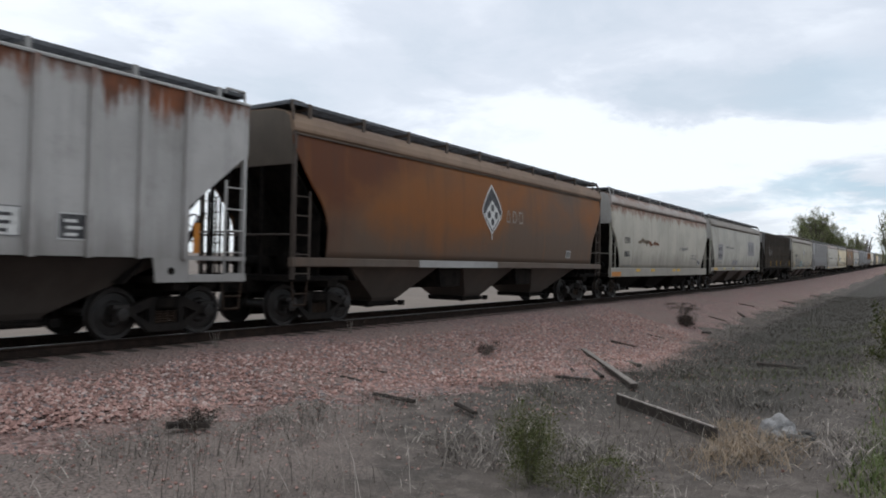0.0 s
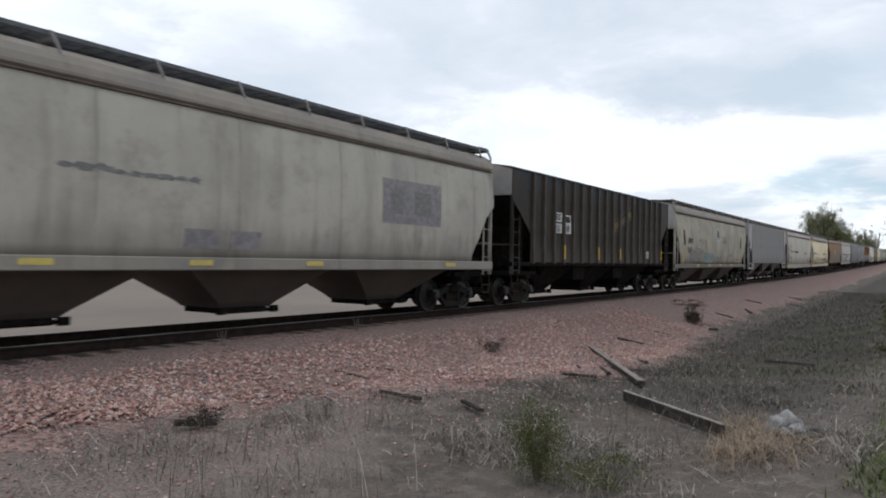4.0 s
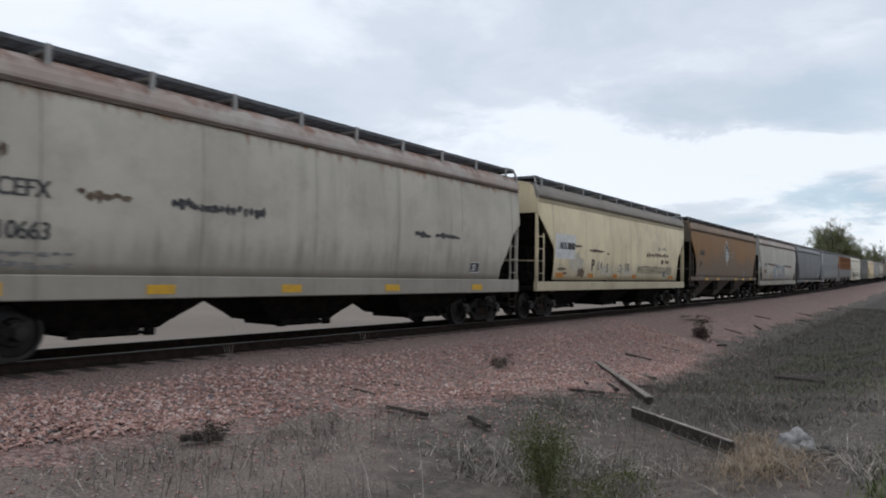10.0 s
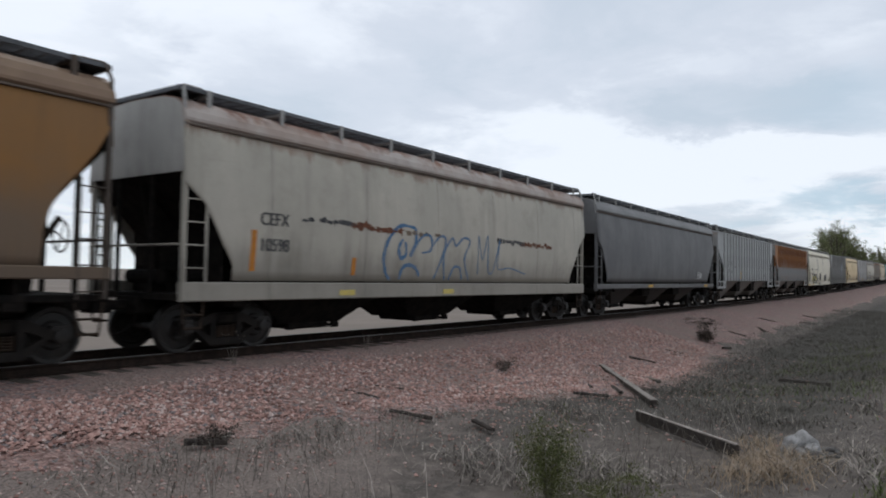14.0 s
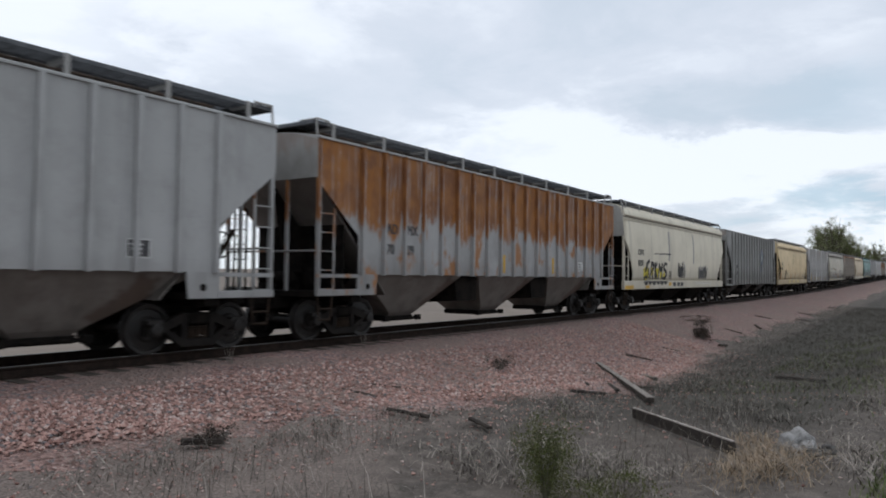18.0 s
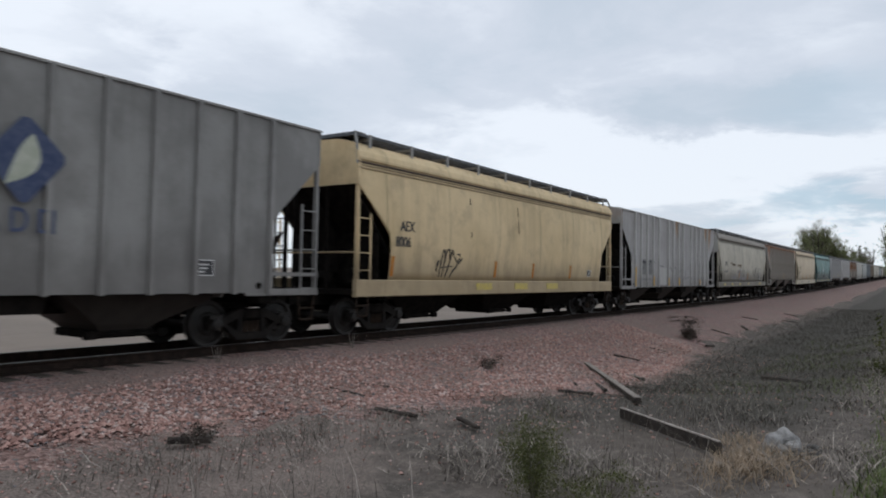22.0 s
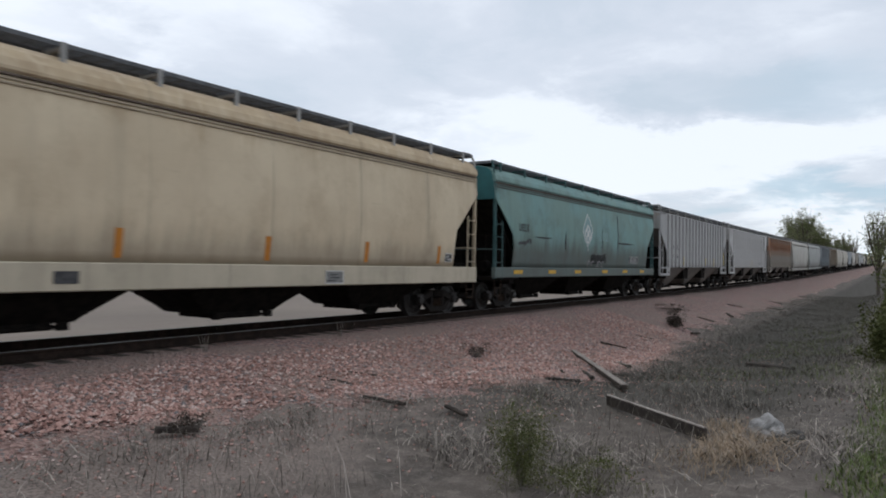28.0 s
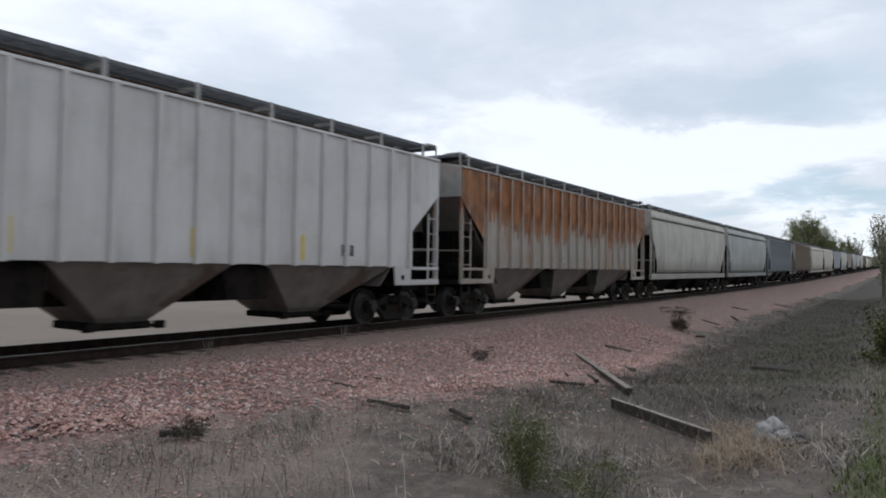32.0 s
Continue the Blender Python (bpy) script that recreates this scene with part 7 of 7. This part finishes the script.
def dead_grass():
    rnd = random.Random(11)
    spots = []
    while len(spots) < 76000:
        s = 1.5 + 75 * rnd.random() ** 2.0
        y = rnd.uniform(-12.5, -4.2)
        if s < 3 and y > -5: continue
        thick = noise.noise(Vector((s * 0.5, y * 0.5, 3))) + 0.5 * noise.noise(Vector((s * 1.7, y * 1.7, 9)))
        edge = smooth01((stone_foot(s) + 0.35 - y) / 1.4)
        edge *= 0.12 + 0.88 * smooth01((s - 4.4 + 1.6 * thick) / 3.2)
        if abs((s - 10.35) * 1.85 - (y + 8.0) * 2.35) / 2.99 < 0.28 and 7.8 < s < 10.6: continue
        clump = lerp(smooth01((thick + 0.12) / 0.5), 0.6, 0.7 * smooth01((s - 11) / 8))
        if rnd.random() > edge * (0.3 + 0.7 * clump): continue
        spots.append((s, y, (0.5 + 0.9 * clump) * (1 + s / 60)))
    in_ditch = [p for p in spots if smooth01((p[0] - 8.5) / 5) * smooth01((-5.2 - p[1]) / 1.2) * smooth01((p[1] + 11.2) / 1.2) > rnd.uniform(0.15, 0.85)]
    dry = list(set(spots) - set(in_ditch))
    dry.sort()
    blades("ditch_grass", in_ditch, DITCH_GRASS, "flattened dark grey-green grass along the ditch", "grass", (0.03, 0.13), 0.0042, 4.5, 13)
    blades("dead_grass", dry, DEAD_GRASS, "matted grey-brown dead grass and weeds in the ditch", "grass", (0.025, 0.11), 0.0048, 4.5, 3)
    spots = []
    while len(spots) < 1700:
        s, y = 2.5 + 13 * rnd.random() ** 1.3, rnd.uniform(-10, -5.2)
        if noise.noise(Vector((s * 0.6, y * 0.6, 13))) > rnd.uniform(-0.1, 0.3): spots.append((s, y, 1))
    blades("dry_weed_stems", spots, DEAD_GRASS, "tall thin dry weed stems", "weeds", (0.12, 0.5), 0.0028, 1.6, 4)
    spots = [(rnd.gauss(8.95, 0.30), rnd.gauss(-9.98, 0.16), 0.8) for _ in range(350)] + [(rnd.gauss(7.6, 0.5), rnd.gauss(-10.3, 0.24), 1) for _ in range(1500)]
    blades("straw_tuft", spots, STRAW, "tuft of pale tan straw", "grass", (0.04, 0.15), 0.003, 3.0, 5)
    spots = []
    while len(spots) < 22000:
        s, y = 5.6 + 34 * rnd.random() ** 2.2, rnd.uniform(-14, -7.6)
        near = smooth01((-11.05 - y) / 0.5 + 0.5 * noise.noise(Vector((s, y, 4))))
        thin = 0.40 * smooth01((s - 12) / 8) * smooth01(0.5 + 1.8 * noise.noise(Vector((s * 0.4, y * 0.4, 6))))
        if rnd.random() < max(near, thin) * smooth01((s - 5.6) / 1.2) * smooth01((y + 14.0) / 1.5): spots.append((s, y, 1))
    blades("green_grass", spots, GREEN_GRASS, "fresh green grass along the verge", "grass", (0.04, 0.13), 0.006, 1.8, 6)


def leaf_cloud(name, centre, size, n, material, leaf=0.03, seed=1):
    """Many small leaves gathered in uneven clumps."""
    rnd = np.random.RandomState(seed)
    clumps = rnd.normal(0, 0.42, (max(4, n // 60), 3)) * np.array(size)
    c = clumps[rnd.randint(0, len(clumps), n)] + rnd.normal(0, 0.13, (n, 3)) * np.array(size) + np.array(centre)
    a = rnd.normal(0, 1, (n, 3)); a /= np.linalg.norm(a, axis=1)[:, None]
    b = np.cross(a, rnd.normal(0, 1, (n, 3))); b /= np.linalg.norm(b, axis=1)[:, None]
    l = leaf * rnd.uniform(0.6, 1.4, (n, 1))
    v = np.stack([c - a * l, c + b * l * 0.45, c + a * l, c - b * l * 0.45], 1).reshape(-1, 3)
    f = (np.arange(n)[:, None] * 4 + np.arange(4)).tolist()
    return raw_mesh(name, v.tolist(), f, material)


def shrub(x, y, h, wid, n, leaf, label, material, seed, twigs=14):
    z = land(x, y)
    root = new("shrub")
    root.location = (x, y, z)
    tagged(root, label, "shrub")
    m = M()
    rnd = random.Random(seed)
    for i in range(twigs):
        a, r = rnd.uniform(0, 6.28), rnd.uniform(0.15, 0.5) * wid
        m.tube((0.1 * r * math.cos(a), 0.1 * r * math.sin(a), -0.05), (r * math.cos(a), r * math.sin(a), h * rnd.uniform(0.6, 1.0)), 0.006 + 0.004 * h, 5, 0.002)
    part("stem", m, TWIG, root)
    cr = new("foliage", leaf_cloud("foliage", (0, 0, h * 0.55), (wid, wid, h * 0.75), n, material, leaf, seed))
    cr.parent = root
    return root


def tree(x, y, h, wid, n, seed, leafy=True, label="", leaf=0.35):
    z = land(x, y)
    root = new("tree")
    root.location = (x, y, z)
    tagged(root, label, "tree")
    rnd = random.Random(seed)
    m = M().tube((0, 0, -0.2), (0.1, 0.05, h * 0.35), h * 0.022, 8, h * 0.016)
    ends = []
    for i in range(16):
        a, r = rnd.uniform(0, 6.28), rnd.uniform(0.15, 0.55) * wid
        p = (0.1, 0.05, h * rnd.uniform(0.22, 0.36))
        q = (r * math.cos(a), r * math.sin(a), h * rnd.uniform(0.55, 0.95))
        m.tube(p, q, h * 0.011, 6, h * 0.003)
        ends.append((p, q))
    part("trunk", m, BARK, root)
    tw = M()
    for p, q in ends:
        for k in range(16):
            t = rnd.uniform(0.4, 1.0)
            c = [p[j] + (q[j] - p[j]) * t for j in range(3)]
            tw.tube(c, (c[0] + rnd.gauss(0, 0.13 * wid), c[1] + rnd.gauss(0, 0.13 * wid), c[2] + rnd.uniform(0.02, 0.16) * h), h * 0.003, 4, h * 0.001)
    part("twig", tw, TWIG, root)
    if leafy:
        # leaves hang in small clumps along the outer half of each limb
        rs = np.random.RandomState(seed)
        limb = np.array(ends)[rs.randint(0, len(ends), 220)]
        along = rs.uniform(0.45, 1.05, (220, 1))
        hubs = limb[:, 0] + (limb[:, 1] - limb[:, 0]) * along + rs.normal(0, 1, (220, 3)) * np.array([0.085 * wid, 0.085 * wid, 0.05 * h])
        c = hubs[rs.randint(0, 220, n)] + rs.normal(0, 0.042 * wid, (n, 3))
        a = rs.normal(0, 1, (n, 3)); a /= np.linalg.norm(a, axis=1)[:, None]
        b = np.cross(a, rs.normal(0, 1, (n, 3))); b /= np.linalg.norm(b, axis=1)[:, None]
        l = leaf * rs.uniform(0.6, 1.4, (n, 1))
        v = np.stack([c - a * l, c + b * l * 0.5, c + a * l, c - b * l * 0.5], 1).reshape(-1, 3)
        cr = new("crown", raw_mesh("crown", v.tolist(), (np.arange(n)[:, None] * 4 + np.arange(4)).tolist(), TREE_LEAF))
        cr.parent = root
    return root


def loose_stones():
    """Ballast stones lying proud on the near slope, thinning out below its foot."""
    rs = np.random.RandomState(8)
    n = 42000
    s = 1.0 + 27 * rs.rand(n) ** 1.5
    foot = np.array([-stone_foot(a) for a in s])
    y = -1.25 - (foot - 1.2) * rs.rand(n) ** 0.9
    extra = rs.rand(n) < 0.27
    y = np.where(extra, -foot + 0.5 - rs.exponential(1.35, n), y)
    patch = np.array([noise.noise(Vector((a * 0.45, b * 0.6, 21))) for a, b in zip(s, y)])
    keep = rs.rand(n) < 0.75 + 0.9 * patch
    s, y = s[keep], y[keep]
    n = len(s)
    base = np.array([(0, 0, 1), (1, 0, 0.1), (0.2, 1, 0), (-1, 0.2, 0.1), (-0.1, -1, -0.1), (0, 0, -0.8)], float)
    faces = np.array([(0, 1, 2), (0, 2, 3), (0, 3, 4), (0, 4, 1), (5, 2, 1), (5, 3, 2), (5, 4, 3), (5, 1, 4)])
    size = 0.013 + 0.030 * rs.rand(n, 1, 1) ** 1.6
    size = np.where((y < -foot[keep])[:, None, None], size * 0.62, size)
    v = base[None] * (1 + rs.uniform(-0.3, 0.3, (n, 6, 3))) * size * np.array([1.15, 1.0, 0.75])
    az = rs.uniform(0, 6.28, n)
    ca, sa = np.cos(az), np.sin(az)
    vx = v[:, :, 0] * ca[:, None] - v[:, :, 1] * sa[:, None]
    vy = v[:, :, 0] * sa[:, None] + v[:, :, 1] * ca[:, None]
    z = np.array([land(a, b) + max(0.05 - 0.11 * smooth01((stone_foot(a) + 0.7 - b) / 1.6), -0.028) for a, b in zip(s, y)])
    v = np.stack([vx + s[:, None], vy + y[:, None], v[:, :, 2] + z[:, None] + 0.008], 2).reshape(-1, 3)
    f = (np.arange(n)[:, None, None] * 6 + faces[None]).reshape(-1, 3)
    ob = new("ballast_stones", raw_mesh("ballast_stones", v.tolist(), f.tolist(), STONE))
    tagged(ob, "loose pink and grey ballast stones on the slope", "stones", kind="stuff")


def old_tie(a, b, w, h, material, label, twist=0, lift=0.0, name="old_timber_tie"):
    """A discarded timber lying from a to b on the ground."""
    za, zb = land(*a) + lift, land(*b) + lift
    L = math.hypot(b[0] - a[0], b[1] - a[1])
    m = M()
    rnd = random.Random(int(a[0] * 100))
    prof = lambda k: [(-w / 2, 0.0 + rnd.uniform(0, 0.01)), (w / 2, 0.0), (w / 2 - 0.005, h - 0.015), (w / 2 - 0.02, h + rnd.uniform(-0.01, 0.006)), (-w / 2 + 0.02, h), (-w / 2, h - 0.015 + rnd.uniform(-0.008, 0))]
    m.loft([[(L * (i / 8 - 0.5), y, z) for y, z in prof(i)] for i in range(9)], cap=True)
    ob = part(name, m, material)
    ang = math.degrees(math.atan2(b[1] - a[1], b[0] - a[0]))
    ob.matrix_basis = pose((a[0] + b[0]) / 2, (a[1] + b[1]) / 2, (za + zb) / 2 - 0.03, 0, 0, ang) @ pose(0, 0, 0, twist, -math.degrees(math.atan2(zb - za, L)), 0)
    return tagged(ob, label, "timber", "discarded timbers")


def capped_tie(a, b, w, h, side, top, label, lift=0.0, name="old_timber_tie"):
    """A timber whose shaded sides and lit upper face are put into two colours."""
    ob = old_tie(a, b, w, h, side, label, 0, lift, name)
    L = math.hypot(b[0] - a[0], b[1] - a[1])
    rnd = random.Random(int(a[0] * 10))
    cap = M().loft([[(L * (i / 10 - 0.5) * 0.995, y, h + z) for y, z in ((-w / 2 + rnd.uniform(0, 0.006), -0.006), (w / 2 - rnd.uniform(0.0, 0.01), -0.006), (w / 2 - rnd.uniform(0.004, 0.012), 0.006), (-w / 2 + rnd.uniform(0.0, 0.008), 0.008))] for i in range(11)], cap=True)
    part("lit_face", cap, top, ob, "upper face coloured pale for the light on it")
    return ob


def timbers():
    capped_tie((10.25, -8.02), (8.08, -9.9), 0.045, 0.15, TIMBER_DARK, TIMBER_PALE, "discarded dark timber plank lying in dead grass", 0.01)
    capped_tie((17.6, -4.45), (11.75, -7.78), 0.13, 0.08, TIMBER_DARK, TIMBER_GREY, "long weathered plank lying down the ballast slope", 0.05)
    old_tie((14.9, -5.55), (12.7, -6.85), 0.09, 0.05, TIMBER_DARK, "broken dark timber beside a long plank", lift=0.03)
    capped_tie((17.4, -5.1), (15.75, -6.55), 0.12, 0.07, TIMBER_DARK, TIMBER_MID, "broken dark timber beside a long plank", 0.03)
    old_tie((20.4, -8.25), (17.9, -9.65), 0.10, 0.09, TIMBER_DARK, "dark fallen branch in the ditch grass", lift=0.03, name="fallen_branch")
    old_tie((4.98, -4.62), (5.36, -4.9), 0.11, 0.07, TIMBER_DARK, "dark splintered chunk of timber by the ballast", lift=0.05, name="timber_scrap")
    old_tie((5.42, -4.75), (5.62, -4.62), 0.06, 0.05, TIMBER_GREY, "pale splintered chunk of timber by the ballast", lift=0.05, name="timber_scrap")
    rnd = random.Random(4)
    for x, y, l, a in ((9.42, -4.1, 0.72, -68), (8.02, -5.53, 0.76, -94), (8.57, -4.12, 0.8, -94), (8.2, -6.62, 0.55, -120), (11.83, -6.62, 0.62, -78), (13.0, -6.1, 0.5, 30), (14.1, -6.9, 0.6, -20), (16.2, -6.0, 0.5, -100),
                       (21.1, -4.3, 0.8, -58), (24.6, -4.2, 0.6, -62), (24.1, -4.5, 0.6, -40), (34.8, -4.0, 0.8, -75), (39.4, -4.2, 0.9, 30), (45.1, -3.4, 1.1, -38), (50.0, -4.9, 0.9, -70), (55.5, -4.2, 1.0, -48), (29.4, -4.8, 0.5, -20), (70, -4.5, 1.5, -22)):
        dx, dy = l / 2 * math.cos(radians(a)), l / 2 * math.sin(radians(a))
        k = 1.0 if x < 20 else rnd.uniform(0.9, 1.6)
        old_tie((x - dx, y - dy), (x + dx, y + dy), 0.075 * k, 0.05 * k, TIMBER_DARK if rnd.random() < 0.6 else TIMBER, "splintered scrap of dark timber on the ballast", lift=0.045, name="timber_scrap")


DARK_ROCK = two_tone("dark_grey_rock", (0.10, 0.095, 0.09), (0.17, 0.165, 0.16), 9, 0.9, bump=0.8, dist=0.03)


def rock(x, y, r, label, material, seed, flat=0.6):
    bm = bmesh.new()
    bmesh.ops.create_icosphere(bm, subdivisions=3, radius=r)
    for v in bm.verts:
        d = noise.noise(v.co * (2.2 / r) * 0.5 + Vector((seed, 0, 0))) * 0.45 + noise.noise(v.co * (5 / r) * 0.5) * 0.15
        v.co *= 1 + d
        v.co.z *= flat
    me = bpy.data.meshes.new("rock")
    bm.to_mesh(me)
    bm.free()
    me.materials.append(None)
    ob = part("rock", me, material)
    ob.location = (x, y, land(x, y) + r * flat * 0.35)
    return tagged(ob, label, "rock")


for spot in ((8.6, -0.95), (12.3, -0.98)):
    shrub(*spot, 0.5, 0.3, 40, 0.012, "thin dry weed beside the rail", TWIG, int(spot[0]), 7)
dead_grass()
loose_stones()
timbers()
for k, (x, y, r) in enumerate(((8.72, -10.42, 0.19), (8.55, -10.55, 0.10), (8.98, -10.36, 0.10), (8.42, -10.45, 0.06))):
    rock(x, y, r, "pale broken rock half sunk in dead grass", PALE_ROCK, 7 + 3 * k, 0.85)
rock(8.62, -10.72, 0.09, "grey broken rock half sunk in dead grass", DARK_ROCK, 9)
rock(8.30, -10.62, 0.08, "grey broken rock half sunk in dead grass", DARK_ROCK, 2)
shrub(5.84, -8.78, 0.56, 0.30, 11000, 0.009, "low dark green shrub among dead grass", BUSH_LEAF, 3)
shrub(5.75, -9.5, 0.22, 0.5, 2600, 0.010, "low green sprouting bush", BUSH_LEAF, 4)
shrub(29.4, -4.0, 0.55, 0.42, 3500, 0.022, "round dark tumbleweed on the ballast", DARK_TWIG, 5, 30)
shrub(13.2, -4.05, 0.3, 0.30, 1600, 0.012, "dry brown weed on the ballast", DARK_TWIG, 6, 30)
shrub(33.9, -2.55, 0.3, 0.8, 1500, 0.02, "dry brown weed on the ballast", DARK_TWIG, 7, 24)
shrub(5.3, -4.72, 0.16, 0.32, 900, 0.014, "dead brown weed clump by the ballast", DARK_TWIG, 8, 20)
for k, (x, y, h, w) in enumerate(((24, -11.85, 2.4, 0.7), (26.5, -12.3, 2.8, 0.9), (21.5, -11.75, 1.6, 0.7), (20.2, -11.5, 0.9, 0.5))):
    shrub(x, y, h, w, 6000, 0.045, "tall green willow bush on the verge", SHRUB_LEAF, 20 + k, 26)
for k, (x, y, h, w, lf, n) in enumerate(((239, 12.5, 18.6, 11.0, True, 11000), (246, 15.5, 17.4, 10.0, True, 8000), (230, 16.5, 12.5, 6.5, True, 2600), (252, 11.5, 16.0, 9.5, True, 11000), (264, 9.8, 13.2, 8.0, True, 9000),
                                         (282, 8.6, 11.6, 6.5, True, 6000), (75, -10.1, 7.8, 3.2, True, 5000), (318, 6.6, 14.6, 6.0, True, 2600), (352, 6.2, 12.5, 6.0, False, 0), (372, 5.6, 14.5, 6.0, False, 0), (222, 18.5, 11.0, 6.0, False, 0))):
    tree(x, y, h, w, n, 40 + k, lf, "spring tree with thin young green leaves" if lf else "bare slender tree with fine twigs", 0.17 if x > 100 else 0.07)


# ---- what moves ----
def motions():
    steps = [k * 2.0 for k in range(17)]
    for car, i in WAGONS:
        rows = []
        for t in steps:
            s = middle(i, t)
            rows.append((t, pose(s, GAUGE_MID, rise(s), 0, -math.degrees(math.atan(slope(s))), 0)))
        walk(car, rows)
    # the wheels turn while their wagon runs past the camera
    for w, d, off, i in WHEELS:
        spin = []
        for k in range(0, 961):
            s = middle(i, k / 30) + off
            if 1.0 < s < 42.0: spin.append((k / 30, math.degrees(s / 0.457)))
        if len(spin) < 2: continue
        at = lambda a: pose(d, 0, 0.457, 0, (a + 180) % 360 - 180, 0)
        rows = [(t, at(a)) for t, a in spin]
        if spin[0][0] > 0.05: rows.insert(0, (0.0, at(spin[0][1])))
        if spin[-1][0] < 31.95: rows.append((32.0, at(spin[-1][1])))
        walk(w, rows)


motions()
